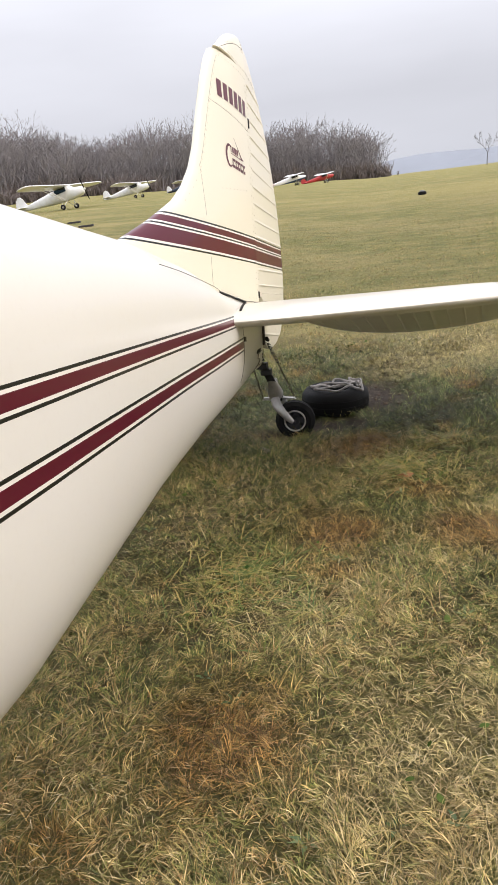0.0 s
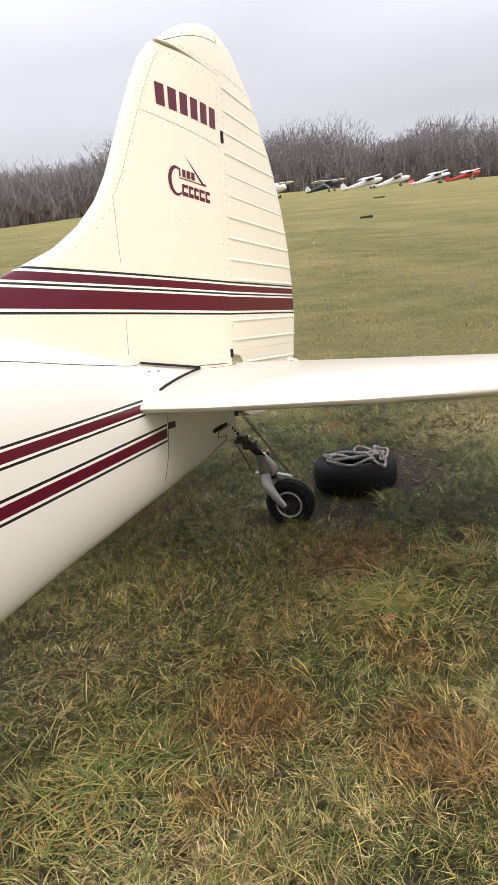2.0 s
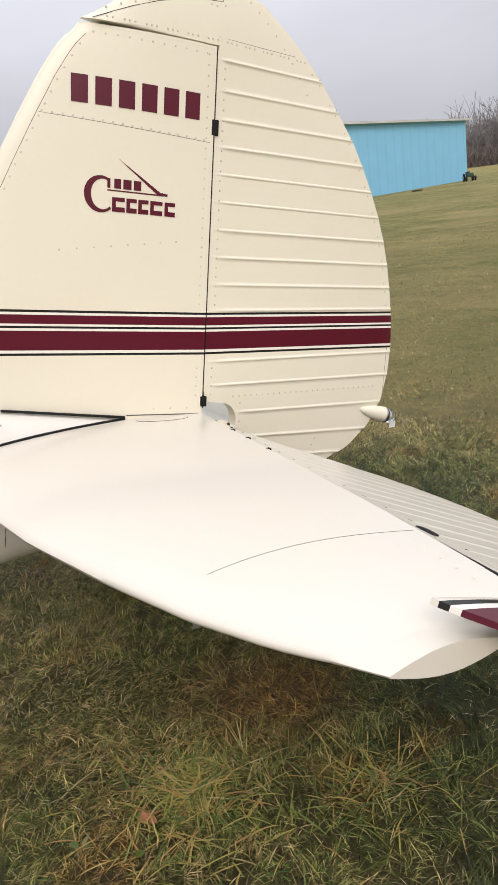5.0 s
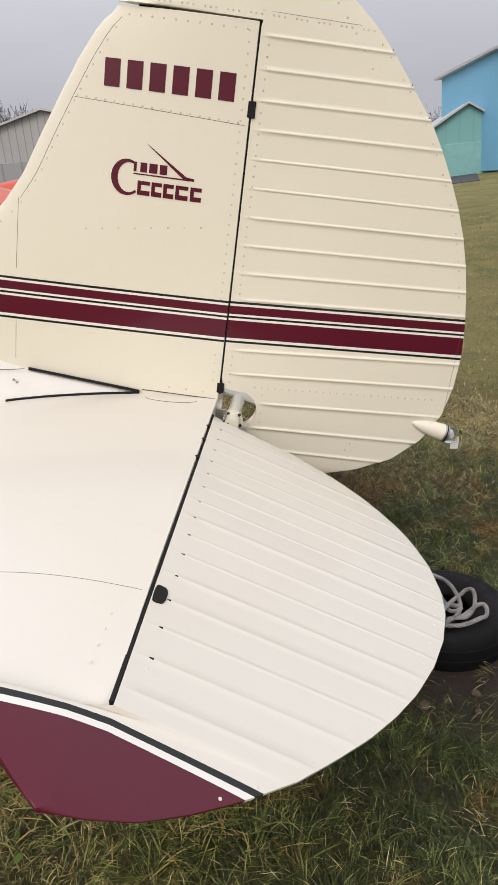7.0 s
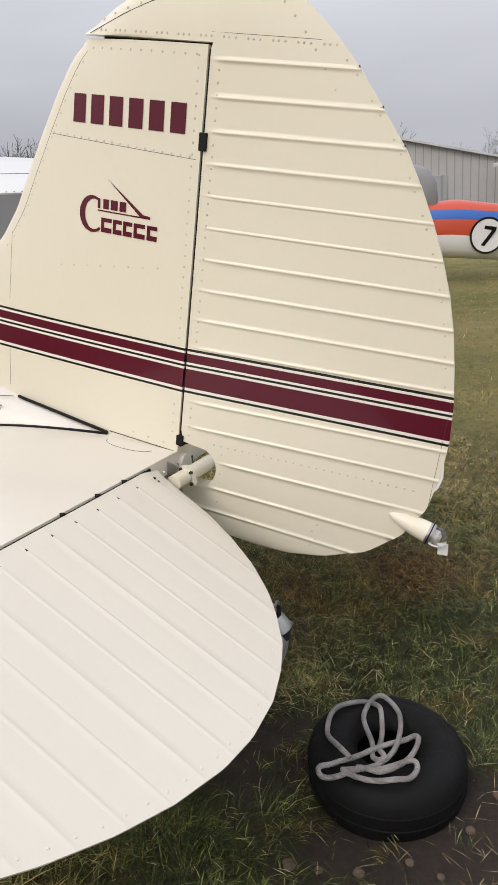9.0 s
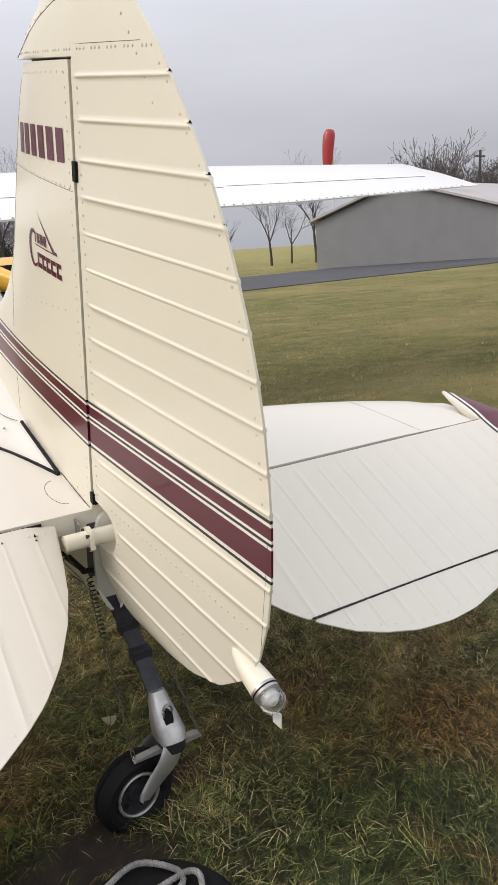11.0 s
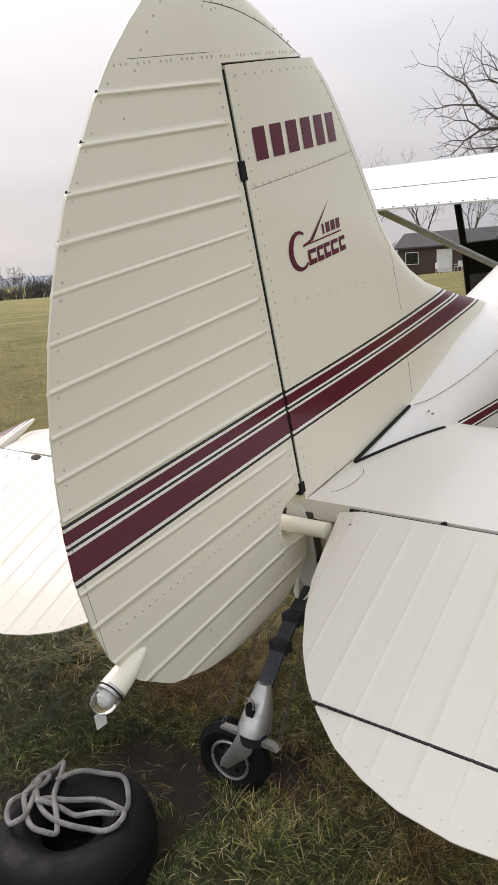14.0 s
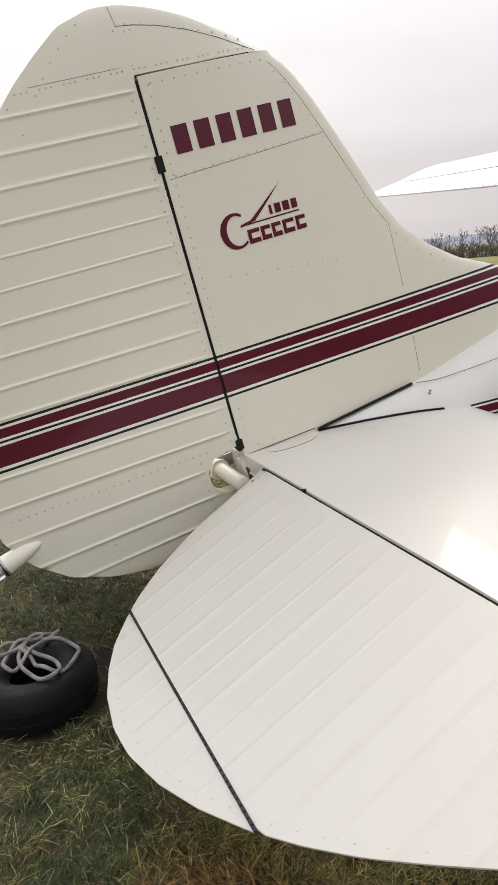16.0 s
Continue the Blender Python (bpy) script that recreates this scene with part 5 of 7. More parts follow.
def zgrid(x, y):
    """Ground height for arrays near the aeroplane."""
    r = np.hypot(x, y)
    az = np.degrees(np.arctan2(x, y))
    s = np.interp(az, [a for a, b in SLOPE], [b for a, b in SLOPE])
    return s * np.maximum(0, np.minimum(r, 260) - 5) - 0.045 * np.exp(-((x + .12) ** 2 + (y + .5) ** 2) / 0.4)


def blades(x, y, length, width, lean, rng, th=None, lift=0.0, bend=(.93, 1.07)):
    """Lens-shaped blades, bent at the middle: verts and triangles."""
    n = len(x)
    z = zgrid(x, y) - .006 + lift
    th = rng.uniform(0, 2 * np.pi, n) if th is None else th
    dx, dy, w = np.cos(th), np.sin(th), width / 2
    l0, l1 = lean * bend[0], np.minimum(lean * bend[1], 1.75)
    mx, my, mz = x + dx * np.sin(l0) * length * .45, y + dy * np.sin(l0) * length * .45, z + np.cos(l0) * length * .45
    ex, ey, ez = mx + dx * np.sin(l1) * length * .55, my + dy * np.sin(l1) * length * .55, mz + np.cos(l1) * length * .55
    V = np.stack([np.stack([x, y, z], 1), np.stack([mx - dy * w, my + dx * w, mz], 1), np.stack([mx + dy * w, my - dx * w, mz], 1), np.stack([ex, ey, ez], 1)], 1).reshape(-1, 3)
    b = np.arange(n)[:, None] * 4
    return V, np.concatenate([b + np.array([[0, 2, 1]]), b + np.array([[1, 2, 3]])], 0)


def arcs(x, y, length, width, lean0, lean1, th, lift=0.0, steps=5):
    """Long blades that arch over, as strips of triangles."""
    px, py, pz = x, y, zgrid(x, y) - .006 + lift
    dx, dy = np.cos(th), np.sin(th)
    n, rows = len(x), []
    for i in range(steps + 1):
        t = i / steps
        w = width / 2 * (.55 + 1.1 * t) * (1 - t ** 3) + .0002
        rows += [np.stack([px - dy * w, py + dx * w, pz], 1), np.stack([px + dy * w, py - dx * w, pz], 1)]
        a = lean0 + (lean1 - lean0) * t
        px, py, pz = px + dx * np.sin(a) * length / steps, py + dy * np.sin(a) * length / steps, np.maximum(pz + np.cos(a) * length / steps, zgrid(px, py) + .004)
    V = np.stack(rows, 1).reshape(-1, 3)
    b = np.arange(n)[:, None] * 2 * (steps + 1)
    F = [b + np.array([[2 * i, 2 * i + 1, 2 * i + 3]]) for i in range(steps)] + [b + np.array([[2 * i, 2 * i + 3, 2 * i + 2]]) for i in range(steps)]
    return V, np.concatenate(F, 0)


def scatter(n, r0, r1, cx, cy):
    a = rng.uniform(0, 2 * np.pi, n)
    r = np.sqrt(rng.uniform(r0 * r0, r1 * r1, n))
    return cx + r * np.cos(a), cy + r * np.sin(a)


def bare(x, y):
    """How bare the earth is."""
    m = np.zeros_like(x)
    for cx, cy, r in EARTH:
        m = np.maximum(m, np.clip((r - np.hypot(x - cx, y - cy)) / (r * .5), 0, 1))
    return m


def patchy(x, y, f, seed):
    """Cheap smooth variation for lengths and densities."""
    return .5 + .25 * (np.sin(f * x + seed) * np.cos(f * 1.3 * y - seed) + np.sin(f * 2.3 * x - f * 1.7 * y + 2 * seed))


def lushness(x, y):
    """0 on the worn strawy side, 1 behind the tail where the grass is longer."""
    return np.clip(.2 - .6 * (y + .5 * x), 0, 1)


def joined(pieces):
    """One vertex and one face array out of several."""
    off, Vs, Fs = 0, [], []
    for V, F in pieces:
        Vs.append(V)
        Fs.append(F + off)
        off += len(V)
    return np.concatenate(Vs), np.concatenate(Fs)


def growing(x, y, k=.95):
    """Which places carry grass: not the bare earth, not under the tyre."""
    return (rng.uniform(0, 1, len(x)) > bare(x, y) * k) & (np.hypot(x - TX, y - TY) > .205)


def turf():
    """Small tussocks, their blades bent outwards from the middle, denser where the ground is seen from near."""
    n = 30000
    cx, cy = scatter(n, 0, 2.85, -.25, .55)
    rim = np.clip((2.85 - np.hypot(cx + .25, cy - .55)) / .8, 0, 1) ** .6
    keep = growing(cx, cy) & (rng.uniform(0, 1, n) < rim * (.62 + .5 * patchy(cx, cy, 6.1, 3.0)))
    cx, cy = cx[keep], cy[keep]
    n = len(cx)
    spread, tall = rng.uniform(.010, .032, n), (.042 + .010 * lushness(cx, cy)) * np.exp(rng.normal(0, .30, n)) * (.7 + .6 * patchy(cx, cy, 3.1, 1.0))
    comb = 7 * patchy(cx, cy, 1.7, 2.0) + 5 * patchy(cx, cy, 5.3, .7) + rng.normal(0, .9, n)
    per = rng.integers(13, 32, n)
    i = np.repeat(np.arange(n), per)
    m = len(i)
    q, a = np.sqrt(rng.uniform(0, 1, m)), rng.uniform(0, 2 * np.pi, m)
    x, y = cx[i] + spread[i] * q * np.cos(a), cy[i] + spread[i] * q * np.sin(a)
    # outwards, drawn over towards the way the tussock has been combed
    dx, dy = q * np.cos(a) + 1.1 * np.cos(comb[i]), q * np.sin(a) + 1.1 * np.sin(comb[i])
    th = np.arctan2(dy, dx) + rng.normal(0, .65, m)
    lean = np.clip(1.0 + .28 * q + rng.normal(0, .24, m), .3, 1.5)
    length = np.minimum(tall[i] * rng.uniform(.5, 1.5, m), .11)
    near = blades(x, y, length, .0011 + .0017 * rng.uniform(0, 1, m) ** 2, lean, rng, th, rng.uniform(0, .016, m), (.78, 1.24))
    # shorter matted growth between them
    k = 230000
    x, y = scatter(k, 0, 2.85, -.25, .55)
    keep = growing(x, y) & (rng.uniform(0, 1, k) < np.clip((2.85 - np.hypot(x + .25, y - .55)) / .8, 0, 1) ** .6)
    x, y = x[keep], y[keep]
    k = len(x)
    mat = blades(x, y, rng.uniform(.025, .07, k), rng.uniform(.0011, .0024, k), np.clip(rng.normal(1.25, .22, k), .4, 1.55), rng, None, rng.uniform(0, .012, k), (.9, 1.1))
    V, F = joined([near, mat])
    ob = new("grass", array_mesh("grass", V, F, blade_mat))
    tagged(ob, "short tussocky grass blades, green mixed with straw", "grass", kind="stuff")


def outer_turf():
    """The same grass farther out, in coarser tufts that thin out with distance."""
    n = 64000
    r, q = 2.3 * (17 / 2.3) ** rng.uniform(0, 1, n) ** 1.35, rng.uniform(0, 2 * np.pi, n)
    cx, cy, big = -.2 + r * np.cos(q), .45 + r * np.sin(q), (r / 2.3) ** .55
    keep = rng.uniform(0, 1, n) < .45 + .8 * patchy(cx, cy, 2.3, 5.0)
    cx, cy, big = cx[keep], cy[keep], big[keep]
    n, per = len(cx), 8
    i = np.repeat(np.arange(n), per)
    m = len(i)
    a, d = rng.uniform(0, 2 * np.pi, m), rng.uniform(0, .045, m) * big[i]
    x, y = cx[i] + d * np.cos(a), cy[i] + d * np.sin(a)
    length, w = .026 * big[i] ** .6 * np.exp(rng.normal(0, .35, m)), .0032 * big[i] ** 1.0 * rng.uniform(.5, 1.3, m)
    lean, th = np.clip(rng.normal(1.0, .28, m), .1, 1.5), a + rng.normal(0, .8, m)
    z = zgrid(x, y) - .004
    tx, ty = -np.sin(th) * w / 2, np.cos(th) * w / 2
    V = np.stack([np.stack([x - tx, y - ty, z], 1), np.stack([x + tx, y + ty, z], 1), np.stack([x + np.cos(th) * np.sin(lean) * length, y + np.sin(th) * np.sin(lean) * length, z + np.cos(lean) * length], 1)], 1).reshape(-1, 3)
    ob = new("grass", array_mesh("grass", V, np.arange(m * 3).reshape(-1, 3), blade_mat))
    tagged(ob, "rough grass of the open field, green and straw", "grass", kind="stuff")


def dry_straw():
    """Dead blades lying on the turf, thickest in patches."""
    n = 85000
    x, y = scatter(n, 0, 2.8, -.25, .55)
    d = .18 + .75 * np.clip(2.2 * patchy(x, y, 2.7, 6.0) - .75, 0, 1) * (1 - .6 * lushness(x, y))
    for cx, cy, r in BROWN + STRAW:
        d = np.maximum(d, 1.3 - np.hypot(x - cx, y - cy) / r)
    keep = growing(x, y, .6) & (rng.uniform(0, 1, n) < d)
    x, y = x[keep], y[keep]
    n = len(x)
    th = 6 * patchy(x, y, 2.1, 1.3) + rng.normal(0, 1.1, n)
    V, F = blades(x, y, rng.uniform(.02, .07, n), rng.uniform(.0008, .0018, n), np.clip(rng.normal(1.38, .16, n), .6, 1.62), rng, th, rng.uniform(.006, .034, n), (.93, 1.08))
    ob = new("dry_grass", array_mesh("dry_grass", V, F, straw_mat))
    tagged(ob, "bleached and rusty dead grass lying on the turf", "grass", kind="stuff")


turf()
outer_turf()
dry_straw()
TUFTS = [(-.69, .37, .34, 800), (-.26, 1.30, .36, 620), (-.86, .0, .26, 240), (-.52, 1.48, .18, 110)]


def tufts():
    for cx, cy, r, n in TUFTS:
        a = rng.uniform(0, 2 * np.pi, n)
        q = np.abs(rng.normal(0, r * .42, n))
        x, y = cx + q * np.cos(a), cy + q * np.sin(a)
        V, F = arcs(x, y, rng.uniform(.05, .115, n), rng.uniform(.0016, .0038, n), rng.uniform(.95, 1.40, n), rng.uniform(1.4, 2.0, n), rng.uniform(0, 6.28, n), rng.uniform(.0, .022, n))
        ob = new("grass_tuft", array_mesh("grass_tuft", V, F, tuft_mat))
        tagged(ob, "longer tuft of yellow and green grass", "grass tuft", kind="stuff")


tufts()


def rosettes():
    """Low weeds with long leaves spread flat in a ring."""
    n = 90
    cx, cy = scatter(n, .3, 2.4, -.2, .5)
    keep = (bare(cx, cy) < .2) & (np.hypot(cx - TX, cy - TY) > .26)
    cx, cy = cx[keep], cy[keep]
    pieces = []
    for px, py in zip(cx, cy):
        k = int(rng.integers(4, 9))
        a = rng.uniform(0, 6.28) + np.arange(k) * 2 * np.pi / k + rng.normal(0, .3, k)
        x, y = px + .004 * np.cos(a), py + .004 * np.sin(a)
        pieces.append(blades(x, y, rng.uniform(.020, .042, k), rng.uniform(.007, .012, k), rng.uniform(.75, 1.2, k), rng, a, .012, (.75, 1.35)))
    V, F = joined(pieces)
    g = Graph("weed_leaf", (0.07, 0.11, 0.03), 0.55)
    rnd = g.add("ShaderNodeNewGeometry").outputs["Random Per Island"]
    g.color(g.ramp(rnd, [(0, (0.045, 0.085, 0.022)), (.6, (0.095, 0.145, 0.045)), (1, (0.19, 0.20, 0.08))]))
    ob = new("weed_rosettes", array_mesh("weed_rosettes", V, F, g.m))
    tagged(ob, "flat green weeds with long leaves among the grass", "weeds", kind="stuff")


rosettes()


def clover():
    """Small broad leaves among the grass."""
    n = 800
    x, y = scatter(n, .3, 3.0, -.3, .3)
    keep = (patchy(x, y, 2.2, 4.0) > .5) & (bare(x, y) < .3) & (np.hypot(x - TX, y - TY) > .24)
    x, y = x[keep], y[keep]
    n = len(x)
    z = zgrid(x, y) + rng.uniform(.012, .035, n)
    s = rng.uniform(.004, .009, n)
    th = rng.uniform(0, 6.28, n)
    tilt = rng.normal(0, .4, (n, 2))
    V = []
    for k in range(6):
        a = th + k * math.pi / 3
        rr = s * (1.5 if k % 3 == 0 else 1.0)
        px, py = rr * np.cos(a), rr * np.sin(a)
        V.append(np.stack([x + px, y + py, z + px * tilt[:, 0] + py * tilt[:, 1]], 1))
    V = np.stack(V, 1).reshape(-1, 3)
    b = np.arange(n)[:, None] * 6
    F = np.concatenate([b + np.array([[0, 1, 2]]), b + np.array([[0, 2, 3]]), b + np.array([[0, 3, 4]]), b + np.array([[0, 4, 5]])], 0)
    g = Graph("broad_leaf", (0.07, 0.11, 0.02), 0.8)
    g.b.inputs["Specular IOR Level"].default_value = 0.1
    rnd = g.add("ShaderNodeNewGeometry").outputs["Random Per Island"]
    g.color(g.ramp(rnd, [(0, (0.035, 0.07, 0.014)), (.7, (0.08, 0.12, 0.028)), (1, (0.15, 0.14, 0.05))]))
    ob = new("broadleaf_weeds", array_mesh("broadleaf_weeds", V, F, g.m))
    return tagged(ob, "small green broadleaf weeds in the turf", "weeds", kind="stuff")


clover()

leaf_brown = matte("dead_leaf", (0.42, 0.17, 0.085), 0.7, 0.5, 40)
leaf_pale = matte("pale_leaf", (0.36, 0.34, 0.23), 0.7, 0.4, 40)
for x, y, s, rz, mat, label in ((-.705, .48, .030, 40, leaf_brown, "reddish-brown dead oak leaf on the grass"), (-.02, .125, .022, 150, leaf_pale, "pale dry leaf on the grass"), (-1.15, 1.15, .03, 10, leaf_brown, "reddish-brown dead oak leaf on the grass")):
    bm = bmesh.new()
    n = 40
    rim = []
    for k in range(n):
        a = 2 * math.pi * k / n
        lob = .8 + .42 * math.cos(5 * a) if mat is leaf_brown else 1
        rim.append((s * lob * math.cos(a), s * .62 * lob * math.sin(a), .010 * math.sin(2 * a + 1) + .12 * s * math.cos(a)))
    top = [bm.verts.new(p) for p in rim]
    bot = [bm.verts.new((p[0], p[1], p[2] - .0012)) for p in rim]
    bm.faces.new(top)
    bm.faces.new(bot[::-1])
    for k in range(n):
        bm.faces.new((top[k], bot[k], bot[(k + 1) % n], top[(k + 1) % n]))
    ob = part("dead_leaf", bm, mat, None)
    ob.matrix_world = pose(x, y, ground_z(x, y) + .022, 8, 10, rz)
    tagged(ob, label, "leaf", group="fallen leaves")

# clods and stones on the bare earth
clod_mat = matte("clod_soil", (0.12, 0.085, 0.06), 0.95)
for k in range(26):
    cx, cy, r = EARTH[1 + k % 2]
    x, y = cx + rng.uniform(-r, r), cy + rng.uniform(-r, r)
    if math.hypot(x - TX, y - TY) < .225:
        continue
    bm = bmesh.new()
    bmesh.ops.create_icosphere(bm, subdivisions=2, radius=rng.uniform(.006, .016))
    for v in bm.verts:
        v.co *= 1 + .35 * noise.noise(v.co * 90 + Vector((k, 0, 0)))
        v.co.z *= .65
    ob = part("earth_clod", bm, clod_mat, None)
    ob.matrix_world = Matrix.Translation((x, y, ground_z(x, y) + .003))
    tagged(ob, "lump of brown earth beside a tyre", "earth clod", group="earth clods")

# ---------- other aeroplanes ----------


def coloured(name, c, rough=0.35):
    g = Graph(name, c, rough, coat=0.2)
    n = g.noise(2.5, 5, 0.6)
    v = g.add("ShaderNodeVectorMath")
    v.operation = "MULTIPLY"
    v.inputs[0].default_value, v.inputs[1].default_value = c, (0.72, 0.70, 0.68)
    g.color(g.mix(g.span(n, 0.4, 0.8, 0, 0.5), c, v.outputs[0]))
    return g.m


yellow, orange, red_p, grey_p, dark_p = coloured("yellow_dope", (0.74, 0.42, 0.035)), coloured("orange_dope", (0.62, 0.085, 0.035)), coloured("red_dope", (0.42, 0.03, 0.03)), coloured("grey_cover", (0.25, 0.25, 0.255), 0.8), coloured("dark_blue_dope", (0.015, 0.03, 0.06))
plain_white = coloured("white_dope", (0.78, 0.78, 0.77))


def ring_of(y, w, t, b, n=20, e=2.6):
    zc, h = (t + b) / 2, (t - b) / 2
    return [(w * math.copysign(abs(math.cos(a)) ** (2 / e), math.cos(a)), y, zc + h * math.copysign(abs(math.sin(a)) ** (2 / e), math.sin(a))) for a in (2 * math.pi * k / n for k in range(n))]


def banded(name, bands, axis="z"):
    """Paint in level bands of a body: (up to height, colour)."""
    g = Graph(name, (0.8, 0.8, 0.8), 0.35, coat=0.2)
    x, y, z = g.xyz(g.coords())
    v = g.span({"z": z, "x": g.math("ABSOLUTE", x), "y": y}[axis], bands[0][0], bands[-1][0], 0.0, 1.0)
    lo, hi = bands[0][0], bands[-1][0]
    stops = [((p - lo) / (hi - lo), c) for p, c in bands[:-1]]
    g.color(g.ramp(v, stops, True))
    return g.m


def parked(label, body, wing_m, tail_m, m, low=False, nose_m=None, wheel_hub=None, cover=False, strutted=True):
    """A tailwheel aeroplane standing on its wheels; y ahead, origin on the ground between the main wheels."""
    craft = new("parked_aircraft")
    tilt = 10.5
    base = pose(0, 0, 0, tilt, 0, 0)
    craft.matrix_world = m @ base
    tagged(craft, label, "aeroplane", group="parked aeroplanes")
    st = [(-5.3, .03, 1.50, 1.28), (-4.6, .10, 1.56, 1.20), (-3.0, .27, 1.68, .98), (-1.4, .40, 1.82, .78), (-.6, .43, 1.90 if not low else 1.95, .70), (.5, .44, 1.92 if not low else 1.9, .66), (.95, .43, 1.55, .66), (1.7, .38, 1.42, .72), (1.95, .22, 1.30, .88)]
    o = 0.0
    if low:
        o = -.40
        st = [(-5.4, .04, 1.75, 1.20), (-4.9, .13, 1.88, 1.10), (-4.2, .24, 1.95, 1.02), (-2.95, .38, 1.94, .92), (-2.2, .42, 1.80, .84), (-1.2, .43, 1.80, .76), (-.4, .42, 1.72, .70), (.2, .37, 1.54, .72), (.65, .30, 1.40, .82), (.80, .18, 1.30, .95)]
    y0, y1 = st[0][0], st[-1][0]
    bm = bmesh.new()
    loft(bm, [ring_of(y, *lerp_table(st, y)) for y in [y0 + (y1 - y0) * i / 44 for i in range(45)]])
    smooth(part("fuselage", bm, body, craft), 50)
    wz, dih = (1.86, .02) if not low else (.88, .105)
    for s in (-1, 1):
        bm = bmesh.new()
        rows = []
        for x in (.0 if not low else .35, 1, 2, 3, 4, 4.6, 5.0, 5.25, 5.35):
            c = 1.58 * (1 if x < 5 else .9 if x < 5.2 else .55)
            z = wz + dih * x - (.16 * max(0, (x - 4.6) / .75) ** 2 if low else 0)
            rows.append([(s * x, .62 - (1.58 - c) * .3 - k * c, z + h * 1.2 * (c / 1.58)) for k, h in SECTION])
        loft(bm, rows)
        smooth(part("wing", bm, wing_m, craft), 35)
        if strutted:
            a, b = (Vector((s * .42, .1, .74)), Vector((s * 2.6, .05, wz + .03))) if not low else (Vector((s * .40, -.5, 1.66)), Vector((s * 2.9, -.2, wz + .22)))
            for dy in (0, -.45):
                bm = bmesh.new()
                tube(bm, [a + Vector((0, dy * .3, 0)), b + Vector((0, dy, 0))], .034, 8)
                smooth(part("wing_strut", bm, plain_white if low else wing_m, craft))
        bm = bmesh.new()
        loft(bm, [[(s * x, y + o, 1.44 + e) for y, e in ((-4.2 - .12 * x, 0), (-4.35, .03), (-5.0 + .1 * x * x * .5, .01), (-5.0 + .1 * x * x * .5, -.01), (-4.35, -.03))] for x in (.05, .5, 1.0, 1.3, 1.42)])
        smooth(part("stabilizer", bm, tail_m, craft), 40)
        hub = base.inverted() @ Vector((s * .95, -.38 if low else .0, .22)) + Vector((0, .0, 0))
        bm = bmesh.new()
        tube(bm, [Vector((s * .36, .35, .75)), hub + Vector((-s * .06, 0, 0))], .032, 8)
        tube(bm, [Vector((s * .36, -.35, .75)), hub + Vector((-s * .06, 0, 0))], .026, 8)
        part("gear_leg", bm, strut_mat if not low else plain_white, craft)
        g2 = new("main_wheel")
        g2.parent = craft
        g2.matrix_local = Matrix.Translation(hub) @ pose(0, 0, 0, -tilt, 90, 0)
        wheel_parts(g2, Matrix(), .22, .17, .09, wheel_hub)
        bm = bmesh.new()
        box(bm, (s * .435, -.75, 1.42), (s * .452, .45, 1.78), .02)
        if not low:
            part("side_window", bm, dark_glass, craft)
        else:
            bm.free()
    bm = bmesh.new()
    outline = [(-4.15, 1.52), (-4.35, 1.85), (-4.55, 2.25), (-4.75, 2.45), (-5.0, 2.46), (-5.25, 2.25), (-5.45, 1.85), (-5.45, 1.45), (-5.25, 1.25), (-4.9, 1.3)]
    if low:
        outline = [(-4.3, 1.85), (-4.6, 2.15), (-4.95, 2.64), (-5.1, 2.74), (-5.25, 2.71), (-5.42, 2.45), (-5.5, 2.0), (-5.5, 1.5), (-5.42, 1.25), (-5.2, 1.2)]
    loft(bm, [[(x, y + (0 if low else o), z) for y, z in outline] for x in (-.03, .03)])
    part("fin", bm, tail_m, craft)
    # cowling face and propeller
    bm = bmesh.new()
    spun(bm, [(.0005, .2), (.07, .15), (.11, 0), (.0005, -.02)], Matrix.Translation((0, y1, 1.10)) @ pose(0, 0, 0, -90, 0, 0), 16)
    part("spinner", bm, nose_m or body, craft)
    for s in (-1, 1):
        bm = bmesh.new()
        loft(bm, [[(s * r * (.25 if not low else .97), y1 + .07 + e, 1.10 + s * r * (.95 if not low else .12) + c) for c, e in ((-w * .2, -w * .4), (w * .2, -w * .35), (w * .2, w * .4), (-w * .2, w * .35))] for r, w in ((.05, .1), (.4, .14), (.75, .13), (.92, .06))])
        part("propeller_blade", bm, seal_mat, craft)
    tw = base.inverted() @ Vector((0, -5.05 + o, .11))
    tw2 = new("tail_wheel")
    tw2.parent = craft
    tw2.matrix_local = Matrix.Translation(tw) @ pose(0, 0, 0, -tilt, 90, 0)
    bm = bmesh.new()
    spun(bm, [(.04, -.03), (.1, -.035), (.11, 0), (.1, .035), (.04, .03)], Matrix(), 20)
    part("tyre", bm, black_rubber, tw2)
    bm = bmesh.new()
    tube(bm, [tw + Vector((.0, .35, .42)), tw + Vector((0, .05, .1)), tw], .02, 6)
    part("tail_spring", bm, steel, craft)
    if low:
        # cockpit hoop and engine cover
        bm = bmesh.new()
        loft(bm, [ring_of(y, w, t, b, 16, 2.2) for y, w, t, b in ((-2.6, .22, 1.90, 1.6), (-2.5, .27, 2.20, 1.6), (-2.3, .30, 2.40, 1.6), (-1.95, .31, 2.46, 1.6), (-1.6, .33, 2.2, 1.5), (-1.38, .30, 1.82, 1.5))])
        smooth(part("cockpit_canopy" if not cover else "canopy_cover", bm, grey_p if cover else dark_glass, craft))
    return craft


def at(az, d, heading, eye=(-1.5, -1.0), lift=0.0):
    p = polar(az, d, eye)
    return Matrix.Translation((p.x, p.y, p.z + lift)) @ pose(0, 0, 0, 0, 0, -heading)


E0 = (-1.25, 2.6)
